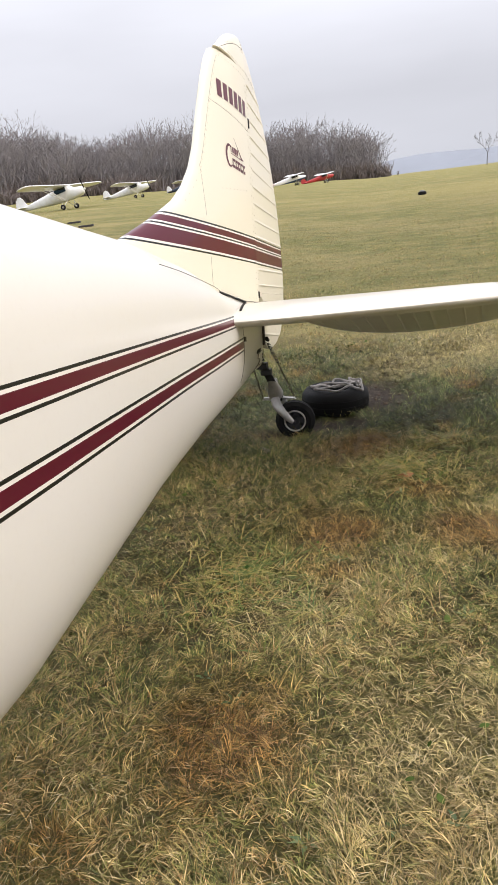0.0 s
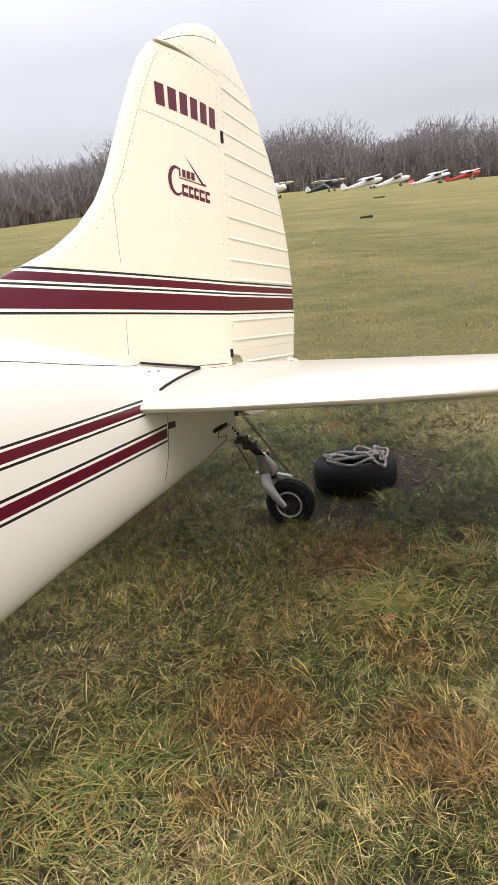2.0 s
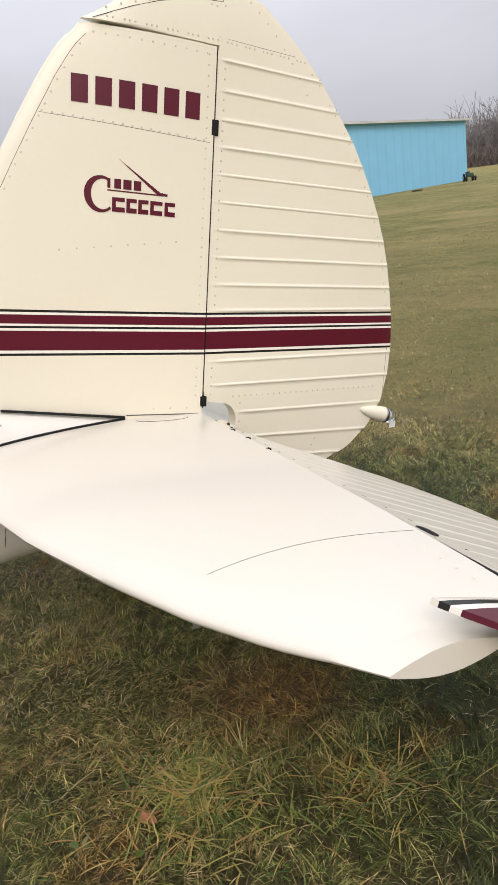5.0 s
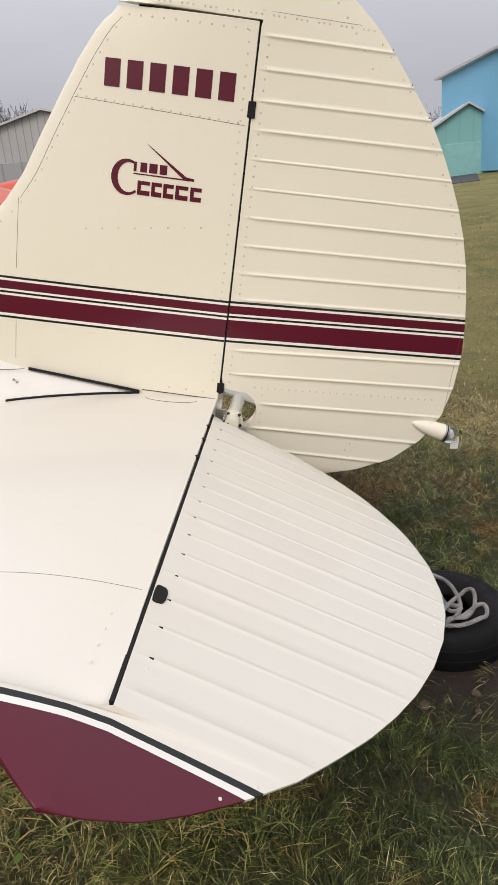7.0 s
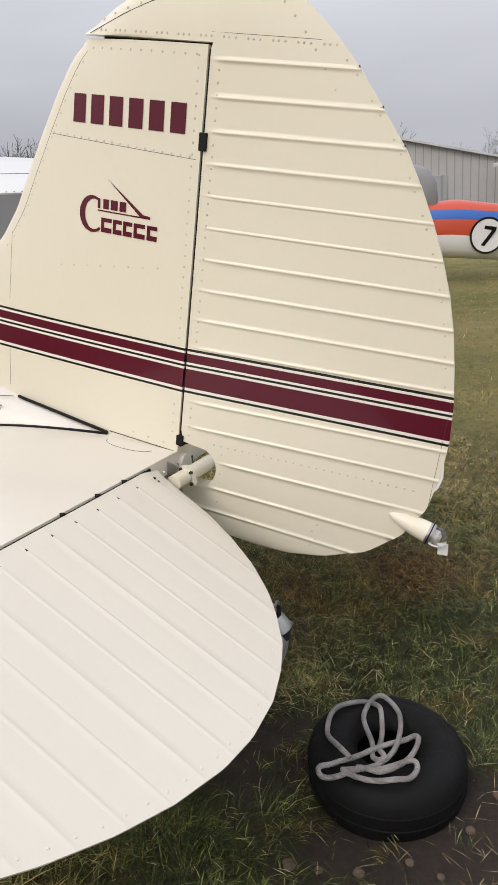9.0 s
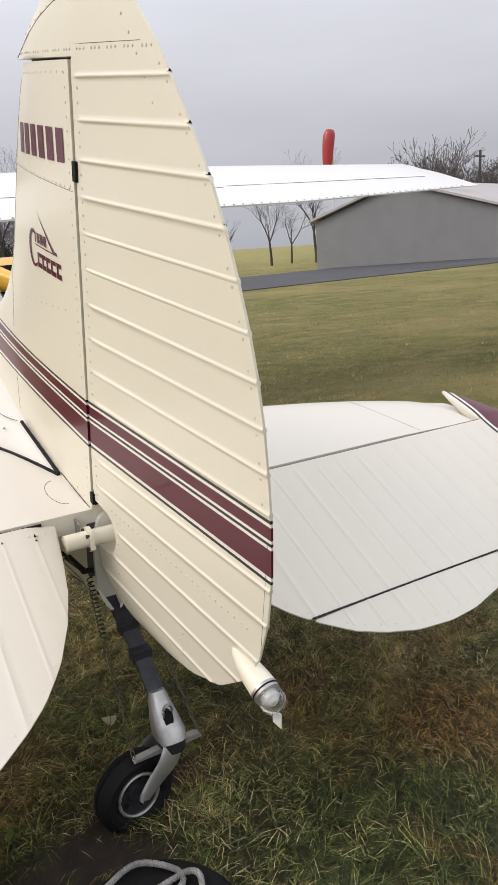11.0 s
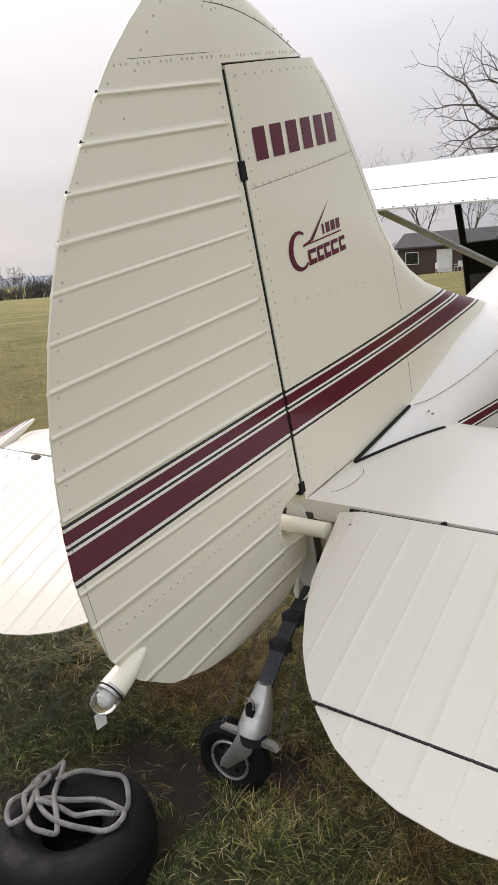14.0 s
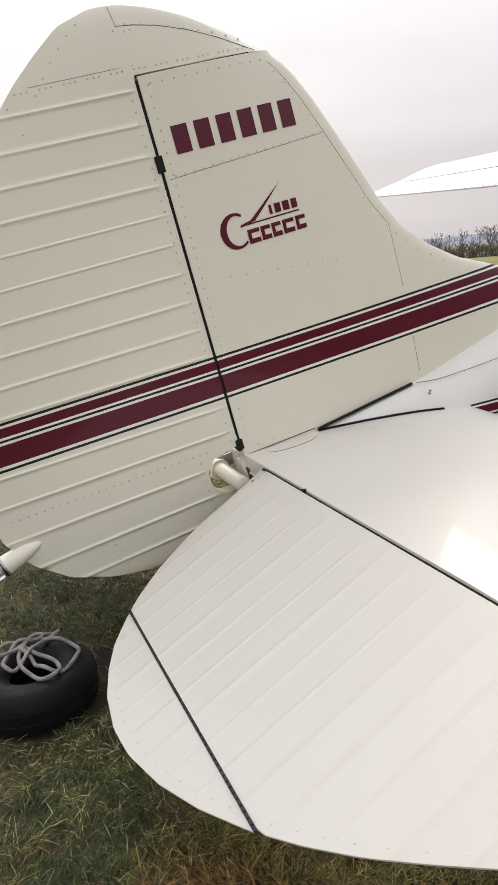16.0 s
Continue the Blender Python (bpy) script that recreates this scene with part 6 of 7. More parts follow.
# the yellow one on the taxiway
parked("yellow high-wing tailwheel aeroplane parked on the taxiway", yellow, yellow, yellow, at(10.0, 37.5, -20, (.23, -1.7), .03), nose_m=dark_p)
# the orange, blue and white low-wing one beside the apron
def duster_paint():
    """Orange over white with a blue stripe that rises towards the tail, orange below it aft."""
    g = Graph("orange_blue_white", (0.8, 0.8, 0.8), 0.35, coat=0.15)
    x, y, z = g.xyz(g.coords())
    ahead = g.math("ADD", y, 2.95)
    v = g.math("MULTIPLY_ADD", g.math("MAXIMUM", ahead, 0.0), .15, g.math("MULTIPLY_ADD", g.math("MINIMUM", ahead, 0.0), .06, z))
    fore = g.ramp(g.span(v, 1.2, 2.2), [(0, (0.76, 0.76, 0.75)), (.41, (0.02, 0.12, 0.45)), (.57, (0.58, 0.075, 0.035))], True)
    aft = g.ramp(g.span(v, 1.2, 2.2), [(0, (0.76, 0.76, 0.75)), (.14, (0.55, 0.07, 0.03)), (.41, (0.02, 0.12, 0.45)), (.57, (0.58, 0.075, 0.035))], True)
    nose = g.ramp(g.span(v, 1.2, 2.2), [(0, (0.76, 0.76, 0.75)), (.57, (0.58, 0.075, 0.035))], True)
    fore = g.mix(g.math("GREATER_THAN", y, -.35), fore, nose)
    tail = g.ramp(g.span(v, 1.2, 2.2), [(0, (0.32, 0.03, 0.022)), (.41, (0.02, 0.12, 0.45)), (.57, (0.54, 0.065, 0.032))], True)
    aft = g.mix(g.math("LESS_THAN", y, -4.15), aft, tail)
    g.color(g.mix(g.math("LESS_THAN", y, -2.45), fore, aft))
    return g.m


def tip_band():
    """White wing with a slanting orange tip."""
    g = Graph("orange_tipped_wing", (0.78, 0.78, 0.77), 0.35, coat=0.15)
    x, y, z = g.xyz(g.coords())
    v = g.math("MULTIPLY_ADD", y, 1.25, g.math("ABSOLUTE", x))
    g.color(g.mix(g.math("GREATER_THAN", v, 3.85), (0.78, 0.78, 0.77), (0.62, 0.09, 0.04)))
    return g.m


topside, tips = duster_paint(), tip_band()
tailband = banded("red_blue_tail", [(1.0, (0.40, 0.035, 0.025)), (1.71, (0.02, 0.12, 0.45)), (1.89, (0.50, 0.055, 0.03)), (3, (0.5, 0.06, 0.03))])
duster = parked("low-wing tailwheel aeroplane in orange, blue and white with orange wing tips", topside, tips, tailband, Matrix.Translation((11.35, 5.0, ground_z(11.35, 5.0))) @ pose(0, 0, 0, 0, 0, 15) @ Matrix.Diagonal((1, .93, 1, 1)), low=True, nose_m=orange, wheel_hub=red_p, cover=True)
# white disc with a numeral on its side
for s in (-1,):
    bm = bmesh.new()
    spun(bm, [(.0005, 0), (.29, 0), (.29, .012), (.0005, .012)], pose(s * .318, -3.60, 1.40, 0, -90, 0) @ pose(0, 0, 0, 6, 0, 0), 36)
    disc = part("number_disc", bm, plain_white, duster)
    bm = bmesh.new()
    spun(bm, [(.28, .0), (.315, .0), (.315, .016), (.28, .016)], pose(s * .318, -3.60, 1.40, 0, -90, 0) @ pose(0, 0, 0, 6, 0, 0), 36)
    part("disc_rim", bm, seal_mat, duster)
    bm = bmesh.new()
    for quad in (((-.14, .16), (.14, .16), (.14, .10), (-.14, .10)), ((.14, .10), (.07, .10), (-.08, -.18), (-.01, -.18))):
        vs = [bm.verts.new((s * .338, -3.60 + s * u, 1.40 + v)) for u, v in quad]
        bm.faces.new(vs)
    bmesh.ops.solidify(bm, geom=bm.faces[:], thickness=.006)
    part("numeral_seven", bm, seal_mat, duster)
for s in (-1, 1):
    bm = bmesh.new()
    loft(bm, [[(s * x, -.97, .90), (s * x, -1.0, .885), (s * x, -1.30, .73), (s * x, -1.30, .74), (s * x, -.97, .925)] for x in (.6, 1.1)])
    part("flap", bm, plain_white, duster)
# ropes down from its wing to a ground anchor
bm = bmesh.new()
anchor = Vector((9.2, 4.42, ground_z(9.2, 4.42)))
for k in range(4):
    a = Vector((8.72 + .06 * k, 4.12 + .05 * k, .95))
    tube(bm, [a, a.lerp(anchor, .6) + Vector((.1 * k - .2, 0, -.1)), anchor + Vector((0, 0, .02))], .012, 5)
tagged(part("tie_down_rope", bm, matte("old_rope", (0.10, 0.09, 0.07), 0.9), None), "dark tie-down ropes hanging from a wing", "rope")
bm = bmesh.new()
bmesh.ops.create_icosphere(bm, subdivisions=3, radius=.28)
for v in bm.verts:
    v.co *= 1 + .3 * noise.noise(v.co * 5)
    v.co.z *= .3
ob = part("earth_mound", bm, clod_mat, None)
ob.matrix_world = Matrix.Translation(anchor)
tagged(ob, "dark mound of earth round a tie-down anchor", "earth mound")

# white and coloured ones below the wood
w2 = coloured("pale_grey_dope", (0.62, 0.62, 0.62))
redtail = banded("red_striped_tail", [(1.0, (0.5, 0.04, 0.05)), (1.6, (0.75, 0.75, 0.75)), (1.72, (0.5, 0.04, 0.05)), (1.9, (0.75, 0.75, 0.75)), (2.0, (0.5, 0.04, 0.05)), (3.0, (0.5, 0.04, 0.05))])
white_blue = banded("white_over_blue", [(.5, (0.03, 0.06, 0.16)), (1.0, (0.72, 0.72, 0.72)), (3.0, (0.75, 0.75, 0.75))])
parked("white high-wing aeroplane parked on the grass below a wood", plain_white, plain_white, plain_white, at(149.2, 66, -84, E0))
parked("white aeroplane with a dark cowling parked below a wood", plain_white, plain_white, plain_white, at(154.5, 104, -85, E0), nose_m=dark_p)
parked("dark blue and white aeroplane parked below a wood", dark_p, plain_white, plain_white, at(158.6, 140, -80, E0))
parked("white high-wing aeroplane with its tail towards the field", w2, plain_white, w2, at(161.6, 134, -125, E0))
parked("white aeroplane parked in a row below a wood", plain_white, plain_white, w2, at(163.6, 146, -110, E0))
parked("white and blue aeroplane with a red striped tail", white_blue, plain_white, redtail, at(166.4, 142, -118, E0))
parked("red and white aeroplane at the end of a row", red_p, plain_white, red_p, at(168.6, 168, -120, E0))

# ---------- buildings ----------


def shed(name, label, a, b, depth, eaves, ridge, wall_m, roof_m, floor, openings=(), gable=False):
    """A hall whose front wall runs from a to b. gable: the front is the gable end. openings: (name, from, to, bottom, top, material) along the front."""
    a, b = Vector((*a, 0)), Vector((*b, 0))
    L = (b - a).length
    th = math.atan2(b.y - a.y, b.x - a.x)
    m = Matrix.Translation((a.x, a.y, floor)) @ Matrix.Rotation(th, 4, "Z")
    hall = new(name)
    hall.matrix_world = m
    tagged(hall, label, "building")

    def wall(pts, n):
        bm = bmesh.new()
        vs = [Vector(p) for p in pts]
        nn = Vector(n) * .15
        loft(bm, [vs, [v + nn for v in vs]])
        return part("wall", bm, wall_m, hall)
    if gable:
        wall([(0, 0, -1.5), (L, 0, -1.5), (L, 0, eaves), (L / 2, 0, ridge), (0, 0, eaves)], (0, 1, 0))
        wall([(0, depth, -1.5), (L, depth, -1.5), (L, depth, eaves), (L / 2, depth, ridge), (0, depth, eaves)], (0, -1, 0))
        wall([(0, .15, -1.5), (0, depth - .15, -1.5), (0, depth - .15, eaves), (0, .15, eaves)], (.15, 0, 0))
        wall([(L, .15, -1.5), (L, depth - .15, -1.5), (L, depth - .15, eaves), (L, .15, eaves)], (-.15, 0, 0))
        slopes = [[(-.35, eaves - .12), (L / 2, ridge)], [(L / 2, ridge), (L + .35, eaves - .12)]]
        for (x0, z0), (x1, z1) in slopes:
            bm = bmesh.new()
            loft(bm, [[(x0, y, z0 + .02), (x1, y, z1 + .02), (x1, y, z1 + .14), (x0, y, z0 + .14)] for y in (-.35, depth + .35)])
            part("roof", bm, roof_m, hall)
    else:
        wall([(0, 0, -1.5), (L, 0, -1.5), (L, 0, eaves), (0, 0, eaves)], (0, 1, 0))
        wall([(0, depth, -1.5), (L, depth, -1.5), (L, depth, eaves), (0, depth, eaves)], (0, -1, 0))
        for x, nx in ((0, 1), (L, -1)):
            wall([(x, .15, -1.5), (x, depth - .15, -1.5), (x, depth - .15, eaves), (x, depth / 2, ridge), (x, .15, eaves)], (nx, 0, 0))
        for (y0, z0), (y1, z1) in (((-.35, eaves - .05), (depth / 2, ridge)), ((depth / 2, ridge), (depth + .35, eaves - .05))):
            bm = bmesh.new()
            loft(bm, [[(x, y0, z0 + .02), (x, y1, z1 + .02), (x, y1, z1 + .16), (x, y0, z0 + .16)] for x in (-.35, L + .35)])
            part("roof", bm, roof_m, hall)
    for nm, u0, u1, z0, z1, mat in openings:
        bm = bmesh.new()
        box(bm, (u0, -.06, z0), (u1, .04, z1), .02)
        w = part(nm, bm, mat, hall)
        if nm == "window":
            bm = bmesh.new()
            for q in ((u0 - .06, u1 + .06, z0 - .06, z0), (u0 - .06, u1 + .06, z1, z1 + .06), (u0 - .06, u0, z0, z1), (u1, u1 + .06, z0, z1)):
                box(bm, (q[0], -.08, q[2]), (q[1], .02, q[3]))
            part("window_frame", bm, plain_white, w)
    return hall


blue_metal = boarded("blue_sheet_metal", (0.20, 0.52, 0.74), .9, "x", 0.12, 0.88)
grey_metal = boarded("grey_sheet_metal", (0.30, 0.31, 0.32), .6, "x", 0.5, 0.7)
pale_metal = boarded("pale_sheet_metal", (0.42, 0.42, 0.41), .45, "x", 0.6, 0.75)
roof_pale = matte("pale_roof", (0.55, 0.55, 0.54), 0.5, 0.5, 0.5)
roof_rust = matte("rust_stained_roof", (0.46, 0.43, 0.42), 0.6, 0.5, 0.35)
green_metal = boarded("teal_sheet_metal", (0.20, 0.46, 0.44), .8, "x", 0.15, 0.85)
brown_board = boarded("brown_clapboard", (0.075, 0.045, 0.038), .18, "z", 0.5, 0.75)
dark_roof = matte("dark_shingles", (0.075, 0.070, 0.070), 0.9, 0.4, 3)
glass_dark = dark_glass

shed("barn", "long sky-blue metal barn with a pale low roof", (36.6, -13.6), (43.8, -38.1), 14, 4.15, 4.75, blue_metal, roof_pale, 1.95)
shed("hangar", "grey metal hangar with a stained pale roof", (32.7, 26.7), (47.3, 30.5), 13, 2.75, 4.6, grey_metal, roof_rust, -.1, [("door", 1.0, 5.0, 0, 2.3, matte("hangar_door", (0.22, 0.23, 0.24), 0.7))])
shed("hangar", "pale corrugated hangar with a gable front", (42.2, 23.3), (43.6, 5.5), 20, 3.4, 5.75, pale_metal, roof_pale, 0, [("door", 4.2, 13.6, 0, 3.1, boarded("sliding_door", (0.33, 0.34, 0.34), 1.2, "x", 0.4, 0.8))], True)
shed("shed", "long low grey shed beside a gable hangar", (38.8, 6.0), (39.5, -2.5), 8, 3.1, 3.35, grey_metal, roof_pale, 0, [("door", 1.0, 4.0, 0, 2.6, matte("shed_door", (0.16, 0.17, 0.18), 0.7))])
shed("barn", "pale teal gabled metal building beside the apron", (45.3, -7.4), (45.0, -13.2), 10, 2.5, 4.3, green_metal, roof_pale, -.1, [("door", 1.6, 4.0, 0, 2.2, coloured("teal_door", (0.24, 0.52, 0.50)))], True)

# brown house with white joinery, and chairs on its lawn
HC = polar(-22.6, 70, (.31, -1.69))
house = shed("house", "dark brown boarded house with white windows and a shingle roof", (HC.x - 4.6, HC.y - 1.2), (HC.x + 3.6, HC.y + .6), 8, 2.3, 3.6, brown_board, dark_roof, HC.z, [("window", .8, 1.9, .9, 1.9, glass_dark), ("door", 3.6, 5.0, 0, 2.05, plain_white), ("window", 6.2, 6.9, 1.0, 1.8, glass_dark)])
bm = bmesh.new()
loft(bm, [[(x, -2.2, 1.80), (x, 1.2, 2.35), (x, 1.2, 2.45), (x, -2.2, 1.90)] for x in (8.2, 12.6)])
part("porch_roof", bm, roof_pale, house)
for x in (8.5, 9.8, 11.1, 12.4):
    bm = bmesh.new()
    box(bm, (x - .06, -1.9, -.3), (x + .06, -1.78, 1.86))
    part("porch_post", bm, plain_white, house)
bm = bmesh.new()
box(bm, (8.25, .9, -.3), (12.5, 1.05, 2.2))
part("porch_wall", bm, brown_board, house)
for x in (9.2, 11.2):
    bm = bmesh.new()
    box(bm, (x, .86, .7), (x + .8, .92, 1.7), .02)
    part("window", bm, plain_white, house)
for z in (.25, .85):
    bm = bmesh.new()
    box(bm, (8.5, -1.87, z), (12.4, -1.81, z + .07))
    part("porch_rail", bm, plain_white, house)


def lawn_chair():
    chair = new("lawn_chair")
    tagged(chair, "white plastic lawn chair on the grass", "chair", group="lawn chairs")
    bm = bmesh.new()
    box(bm, (-.26, -.25, .40), (.26, .25, .44), .015)
    part("seat", bm, plain_white, chair)
    bm = bmesh.new()
    box(bm, (-.25, .22, .44), (.25, .27, .92), .02)
    part("backrest", bm, plain_white, chair)
    for sx in (-.22, .22):
        for sy in (-.2, .2):
            bm = bmesh.new()
            tube(bm, [(sx, sy, .42), (sx * 1.12, sy * 1.1, 0)], .022, 6)
            part("leg", bm, plain_white, chair)
        bm = bmesh.new()
        box(bm, (sx - .03, -.24, .62), (sx + .03, .24, .66), .01)
        part("armrest", bm, plain_white, chair)
    return chair


first = lawn_chair()
spots = [(-3.6, -3.5, 20), (.4, -3.2, -30), (1.3, -3.4, 10), (2.0, -3.0, 70), (2.9, -3.3, -20)]
for i, (u, v, rz) in enumerate(spots):
    x, y = HC.x + u, HC.y + v
    m = Matrix.Translation((x, y, ground_z(x, y))) @ pose(0, 0, 0, 0, 0, rz + 180)
    if i == 0:
        first.matrix_world = m
    else:
        copy_thing(first, m)

# ---------- windsock, poles ----------
p = polar(38.7, 62)
sock = new("windsock")
sock.matrix_world = Matrix.Translation(p)
tagged(sock, "limp red windsock on a thin pole", "windsock")
bm = bmesh.new()
tube(bm, [(0, 0, 0), (0, 0, 10.1)], [.06, .04], 8)
part("pole", bm, strut_mat, sock)
bm = bmesh.new()
tube(bm, spline([(-.22, 0, 10.3), (-.38, 0, 9.7), (-.5, 0, 8.8), (-.58, 0, 7.8), (-.62, 0, 7.0)], 4), [.34, .42, .46, .47, .48, .48, .47, .46, .45, .43, .42, .40, .38, .36, .34, .32, .30], 12)
smooth(part("sock", bm, red_p, sock))
for az, d, h, label in ((49.1, 62, 7.6, "dark wooden utility pole behind a hangar"), (96.1, 60, 4.0, "thin grey pole beside the apron"), (61.5, 60, 3.6, "grey steel frame post by the hangars"), (57.5, 58, 3.2, "grey steel frame post by the hangars")):
    p = polar(az, d)
    bm = bmesh.new()
    tube(bm, [(0, 0, -.2), (0, 0, h)], [.13, .10], 8)
    box(bm, (-.5, -.05, h - .5), (.5, .05, h - .38))
    ob = part("utility_pole", bm, bark, None)
    ob.matrix_world = Matrix.Translation(p)
    tagged(ob, label, "pole", group="poles")

# ---------- clutter on the field ----------
slab = matte("dark_block", (0.035, 0.032, 0.03), 0.9)
for az, d, w in ((149.6, 31, .6), (148.9, 36, .6), (161.3, 30, .5), (162.1, 62, .9), (129.0, 50, .6), (141.0, 60, .8)):
    p = polar(az, d, E0)
    bm = bmesh.new()
    box(bm, (-w / 2, -.16, -.05), (w / 2, .16, .08), .03)
    ob = part("tie_down_block", bm, slab, None)
    ob.matrix_world = Matrix.Translation(p) @ pose(0, 0, 0, 0, 0, 37 * w)
    tagged(ob, "dark weathered tie-down block lying on grass", "block", group="tie-down blocks")
p = polar(175.2, 38, E0)
far_tyre = new("old_tyre")
far_tyre.matrix_world = Matrix.Translation(p)
tagged(far_tyre, "black tyre lying on the open field", "tyre")
bm = bmesh.new()
spun(bm, prof, Matrix.Diagonal((1.0, 1.0, 1.0, 1)), 32)
smooth(part("tyre_body", bm, old_tyre_mat, far_tyre), 40)
bm = bmesh.new()
bmesh.ops.create_icosphere(bm, subdivisions=2, radius=.12, matrix=Matrix.Translation((0, 0, .18)) @ Matrix.Diagonal((1.1, .9, .45, 1)))
part("bag", bm, grey_p, far_tyre)

# small tractor by the barn
p = polar(129.4, 55)
trac = new("tractor")
trac.matrix_world = Matrix.Translation(p) @ pose(0, 0, 0, 0, 0, 60) @ Matrix.Diagonal((.55, .55, .55, 1))
tagged(trac, "small dark green garden tractor parked beside a barn", "tractor")
green_p = coloured("green_enamel", (0.02, 0.06, 0.03))
bm = bmesh.new()
box(bm, (-.3, -.2, .5), (.3, 1.3, 1.0), .08)
part("bonnet", bm, green_p, trac)
bm = bmesh.new()
box(bm, (-.3, -.9, .55), (.3, -.4, .75), .05)
box(bm, (-.3, -1.0, .75), (.3, -.9, 1.2), .04)
part("seat", bm, slab, trac)
for s in (-1, 1):
    for y, R in ((-.7, .5), (1.0, .3)):
        w = new("wheel")
        w.parent = trac
        w.matrix_local = pose(s * .55, y, R, 0, 90, 0)
        wheel_parts(w, Matrix(), R, .22, R * .5)

# grey tub with boards on it, under the far wing
p = Vector((-3.88, 4.52, 0))
tub = new("storage_tub")
tub.matrix_world = Matrix.Translation((p.x, p.y, ground_z(p.x, p.y))) @ pose(0, 0, 0, 0, 0, 25) @ Matrix.Diagonal((.8, .8, .86, 1))
tagged(tub, "grey plastic tub with a board laid on top", "tub")
grey_plastic = matte("grey_plastic", (0.17, 0.18, 0.21), 0.6, 0.3, 4)
bm = bmesh.new()
rings = []
for z, w, d in ((0, .24, .20), (.02, .25, .21), (.38, .29, .25), (.40, .31, .27), (.44, .31, .27), (.44, .28, .24), (.10, .24, .2)):
    rings.append([(w * sx, d * sy, z) for sx, sy in ((-1, -.8), (-.8, -1), (.8, -1), (1, -.8), (1, .8), (.8, 1), (-.8, 1), (-1, .8))])
loft(bm, rings)
part("tub_body", bm, grey_plastic, tub)
bm = bmesh.new()
box(bm, (-.26, -.16, .445), (.30, .16, .50), .008)
part("board", bm, matte("weathered_board", (0.26, 0.21, 0.13), 0.9, 0.5, 12), tub)
bm = bmesh.new()
box(bm, (-.9, -.3, .0), (-.05, .5, .05), .01)
for k in range(4):
    box(bm, (-.95, -.28 + .2 * k, .05), (-.0, -.18 + .2 * k, .09), .006)
pal = part("pallet", bm, slab, None)
pal.matrix_world = Matrix.Translation((-3.52, 4.60, ground_z(-3.52, 4.60))) @ pose(0, 0, 0, 0, 0, 30) @ Matrix.Diagonal((.48, .48, 1, 1)) @ Matrix.Translation((.45, -.1, 0))
tagged(pal, "dark wet pallet lying on the grass", "pallet")

# ---------- trees ----------
big = bare_tree(11, 22, 8, "large bare deciduous tree with dark spreading limbs", lean=-.05, ang=.60, ratio=.81, up=.0, first=.20, shoots=.8, wig=.15, stem=.031, keep=.76)
big.matrix_world = Matrix.Translation(polar(-12.6, 56, (.61, -1.69)))
second = bare_tree(23, 18, 8, "bare spreading deciduous tree beside a larger one", lean=.1, ang=.60, ratio=.81, up=.0, first=.22, shoots=.8, wig=.15, stem=.031, keep=.76)
second.matrix_world = Matrix.Translation(polar(-7.0, 58, (.61, -1.69)))
kinds = [bare_tree(31 + k, h, 7, "slender bare tree in a row behind the taxiway", ang=a, first=.3, ratio=.78, up=.06, stem=.018) for k, (h, a) in enumerate(((17, .44), (16, .5), (18.5, .40), (14, .52)))]
rows = [(5.2, 95), (3.0, 104), (7.2, 100), (1.0, 98), (9.8, 110), (11.5, 100), (13.2, 108), (-1.2, 96), (-3.6, 104), (15.4, 98), (17.5, 104), (19.6, 96), (22, 102), (-15.5, 92), (-17.8, 104), (-20.5, 100), (-24.0, 110), (-27.5, 104), (-5.5, 112), (-10, 115), (79.4, 175), (77.3, 190), (37, 80), (35.0, 92), (33.5, 85), (41.5, 95)]
for i, (az, d) in enumerate(rows):
    m = Matrix.Translation(polar(az, d)) @ pose(0, 0, 0, 0, 0, 77 * i) @ Matrix.Scale(.62 if 30 < az < 45 else 1, 4)
    if i < 4:
        kinds[i].matrix_world = m
    else:
        copy_thing(kinds[i % 4], m)


def far_woods(name, label, spots, seed, mat, levels=6, thin=1.0, **shape):
    """A distant leafless wood: many bare trees with fine crowns in one mesh."""
    rg = np.random.default_rng(seed)
    protos = [forked(rg, levels, first=.37, ratio=.76, ang=.44, up=.04, wig=.13, shoots=.5, stem=.014, **shape) for _ in range(8)]
    Vs, Fs, off = [], [], 0
    for x, y, h in spots:
        lv = protos[rg.integers(8)]
        a = rg.uniform(0, 6.28)
        c, s = math.cos(a), math.sin(a)
        for k, group in enumerate((np.concatenate(lv[:2]), np.concatenate(lv[2:]))):
            P = group.copy() * h
            for o in (0, 3):
                X, Y = P[:, o].copy(), P[:, o + 1].copy()
                P[:, o], P[:, o + 1] = X * c - Y * s, X * s + Y * c
            P[:, 6:] = np.maximum(P[:, 6:], .021 * thin)
            P[:, [0, 3]] += x
            P[:, [1, 4]] += y
            P[:, [2, 5]] += ground_z(x, y) - .3
            V, F = ribbons(P, rg) if k else prisms(P, 4)
            Vs.append(V)
            Fs.append(F + off)
            off += len(V)
    ob = new(name, array_mesh(name, np.concatenate(Vs), np.concatenate(Fs), mat))
    return tagged(ob, label, "wood", kind="stuff")


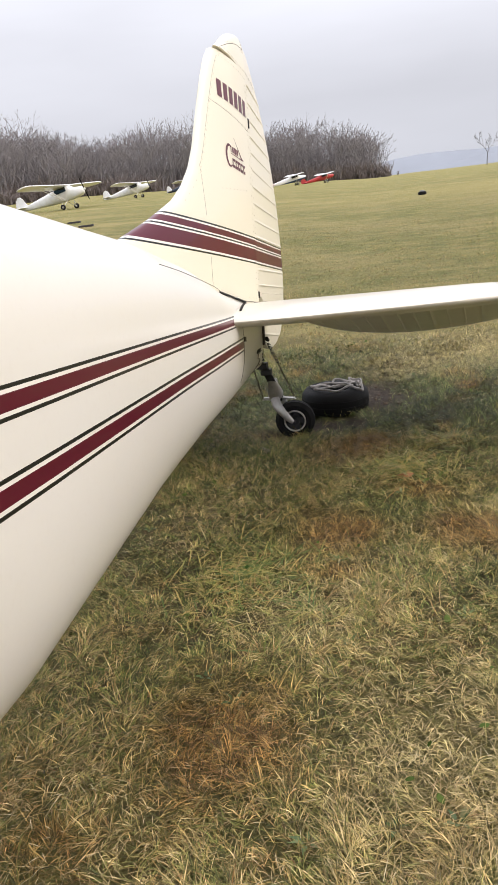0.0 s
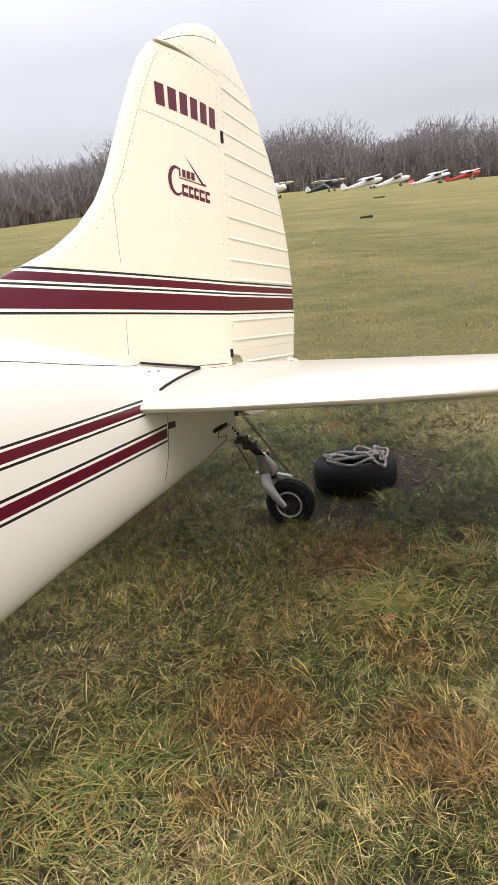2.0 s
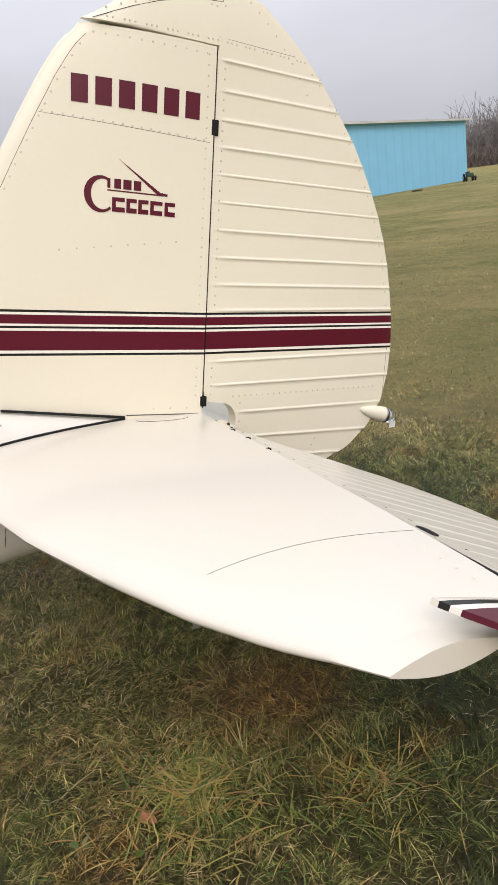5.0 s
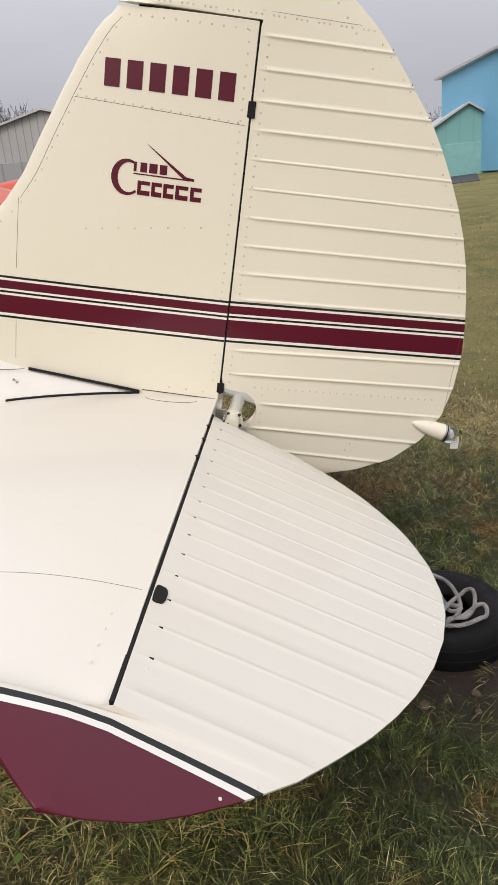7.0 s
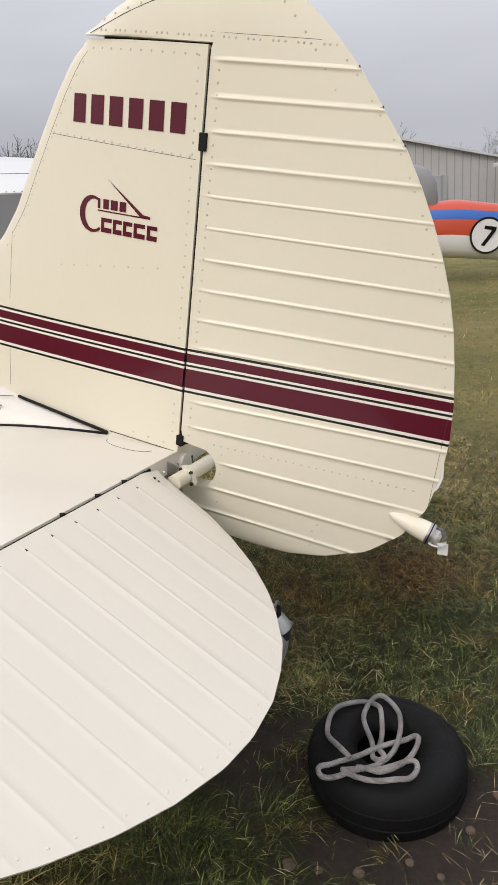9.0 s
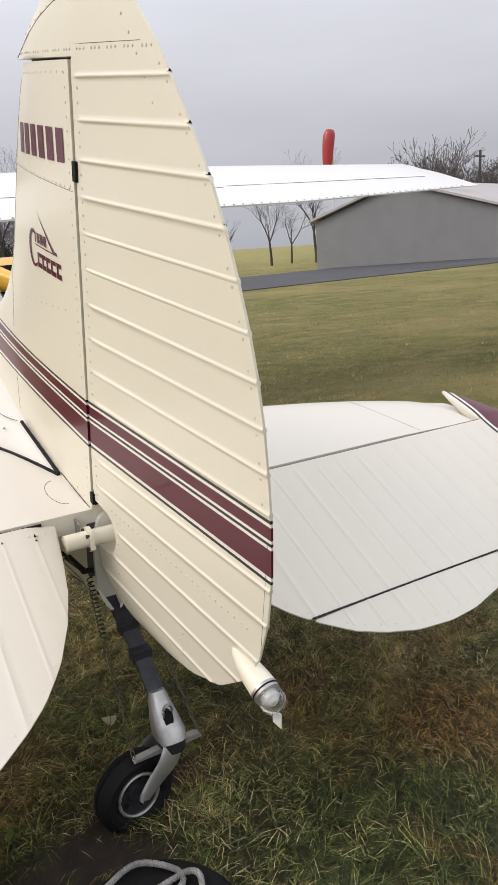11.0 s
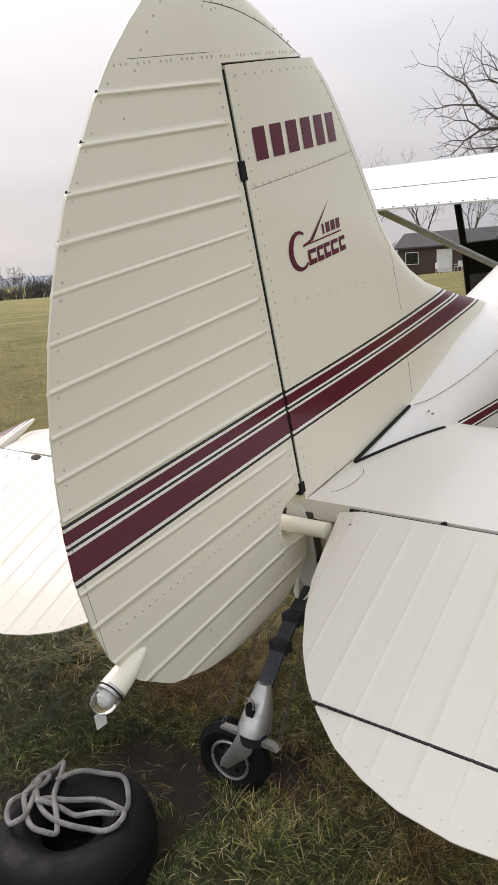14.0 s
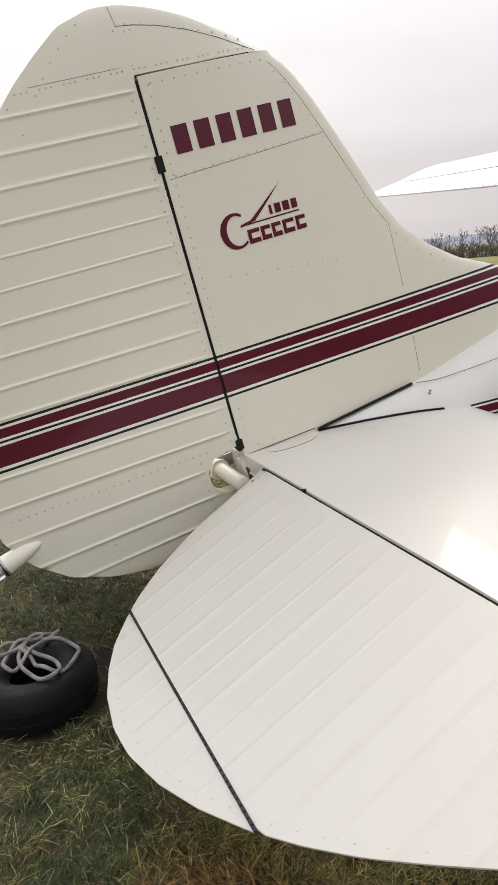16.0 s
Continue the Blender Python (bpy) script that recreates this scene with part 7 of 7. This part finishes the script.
def brush(name, label, line, height, depth, seed, mat):
    """Tangled undergrowth along a wood's edge: a lumpy bank of thin stems and clumps."""
    rg = np.random.default_rng(seed)
    segs = []
    for x, y, hh in line:
        for k in range(9):
            bx, by = x + rg.normal(0, depth), y + rg.normal(0, depth)
            z = ground_z(bx, by) - .2
            h = height * hh * rg.uniform(.25, .8)
            for q in range(4):
                mx, my, mz = bx + rg.normal(0, h * .16), by + rg.normal(0, h * .16), z + h * rg.uniform(.4, .6)
                segs.append((bx, by, z, mx, my, mz, .09, .06))
                for w in range(3):
                    segs.append((mx, my, mz, mx + rg.normal(0, h * .2), my + rg.normal(0, h * .2), z + h * rg.uniform(.6, 1.05), .07, .03))
    V, F = ribbons(segs, rg)
    ob = new(name, array_mesh(name, V, F, mat))
    return tagged(ob, label, "undergrowth", kind="stuff")


rg = np.random.default_rng(5)


def belt(az0, d0, az1, d1, n, deep, h0, h1):
    out = []
    for k in range(n):
        t = rg.uniform(0, 1)
        az, d = az0 + (az1 - az0) * t, d0 + (d1 - d0) * t + deep * rg.uniform(0, 1)
        p = polar(az, d)
        low_end = .5 + .5 * min(1, max(0, (az - 131) / 12)) if 128 < az < 144 else 1
        out.append((p.x, p.y, rg.uniform(h0, h1) * low_end * (.88 + .12 * math.sin(t * 23))))
    return out


far_woods("far_wood", "grey leafless wood along the top of the field", belt(130.5, 138, 172.6, 250, 260, 45, 14.5, 21.5), 3, hazy_woods_mat, 6, 1.5)
far_woods("far_wood", "grey leafless wood behind the hangars", belt(44, 105, 72, 115, 150, 35, 12, 17), 4, near_wood, 6, 1.5)
far_woods("far_wood", "leafless trees behind the taxiway", belt(-10, 120, 26, 125, 110, 40, 12, 17), 6, hazy_woods_mat, 6, 1.25)
far_woods("far_wood", "low distant line of leafless trees", belt(-120, 240, -27, 230, 190, 60, 9, 14.5), 8, near_wood, 5, 2.6)
far_woods("far_wood", "low distant line of leafless trees", belt(-180, 300, -120, 260, 110, 60, 11, 16), 9, near_wood, 5, 2.2)
far_woods("far_wood", "bare trees on the slope behind the apron", belt(86, 150, 112, 150, 85, 60, 9, 13), 10, hazy_woods_mat, 6, 1.25)
far_woods("far_wood", "deeper rows of a grey leafless wood", belt(131.5, 165, 172.4, 275, 360, 50, 15.5, 22), 14, hazy_woods_mat, 5, 2.8)


def edge(az0, d0, az1, d1, n):
    out = []
    for k in range(n):
        t = (k + rg.uniform(0, 1)) / n
        p = polar(az0 + (az1 - az0) * t, d0 + (d1 - d0) * t + rg.uniform(0, 14))
        out.append((p.x, p.y, rg.uniform(.6, 1.3)))
    return out


brush("undergrowth", "brown tangled undergrowth along the edge of a wood", edge(130, 136, 172.8, 250, 300), 6.5, 2.6, 1, brush_mat)
brush("undergrowth", "grey thicket of stems inside a leafless wood", edge(131, 148, 171.2, 262, 330), 13.5, 5.0, 21, hazy_woods_mat)
brush("undergrowth", "grey thicket of stems behind the hangars", edge(44, 112, 72, 122, 150), 10.5, 4.0, 22, near_wood)
brush("undergrowth", "brown undergrowth behind the hangars", edge(44, 108, 72, 118, 110), 4.5, 2.5, 2, brush_mat)
brush("undergrowth", "dark evergreen and brush behind the taxiway", edge(-12, 120, 28, 122, 150), 5.0, 2.5, 3, bark_material("dark_brush", (0.035, 0.032, 0.028), (0.085, 0.072, 0.062)))
brush("undergrowth", "tall dark evergreens behind the taxiway", edge(8, 112, 28, 114, 110), 10.0, 2.0, 13, bark_material("evergreen", (0.018, 0.022, 0.014), (0.05, 0.052, 0.04)))
brush("undergrowth", "low brush along a distant tree line", edge(-120, 240, -27, 232, 260), 7.5, 4.0, 4, near_wood)
brush("undergrowth", "brush on the slope behind the apron", edge(84, 150, 114, 150, 90), 5.0, 3.0, 5, brush_mat)


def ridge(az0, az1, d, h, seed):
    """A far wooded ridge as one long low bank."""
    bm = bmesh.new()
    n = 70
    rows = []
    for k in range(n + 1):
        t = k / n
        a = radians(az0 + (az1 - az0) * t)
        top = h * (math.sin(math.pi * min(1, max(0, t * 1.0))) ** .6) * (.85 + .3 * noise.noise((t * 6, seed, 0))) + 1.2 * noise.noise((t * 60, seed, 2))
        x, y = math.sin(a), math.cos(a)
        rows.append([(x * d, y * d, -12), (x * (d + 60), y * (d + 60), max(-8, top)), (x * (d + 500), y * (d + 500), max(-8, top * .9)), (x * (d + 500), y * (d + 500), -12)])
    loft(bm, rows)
    return tagged(smooth(part("backdrop", bm, hazy_ridge_mat, None), 80), "wooded ridge with the mist painted into its blue-grey", "ridge", kind="structure")


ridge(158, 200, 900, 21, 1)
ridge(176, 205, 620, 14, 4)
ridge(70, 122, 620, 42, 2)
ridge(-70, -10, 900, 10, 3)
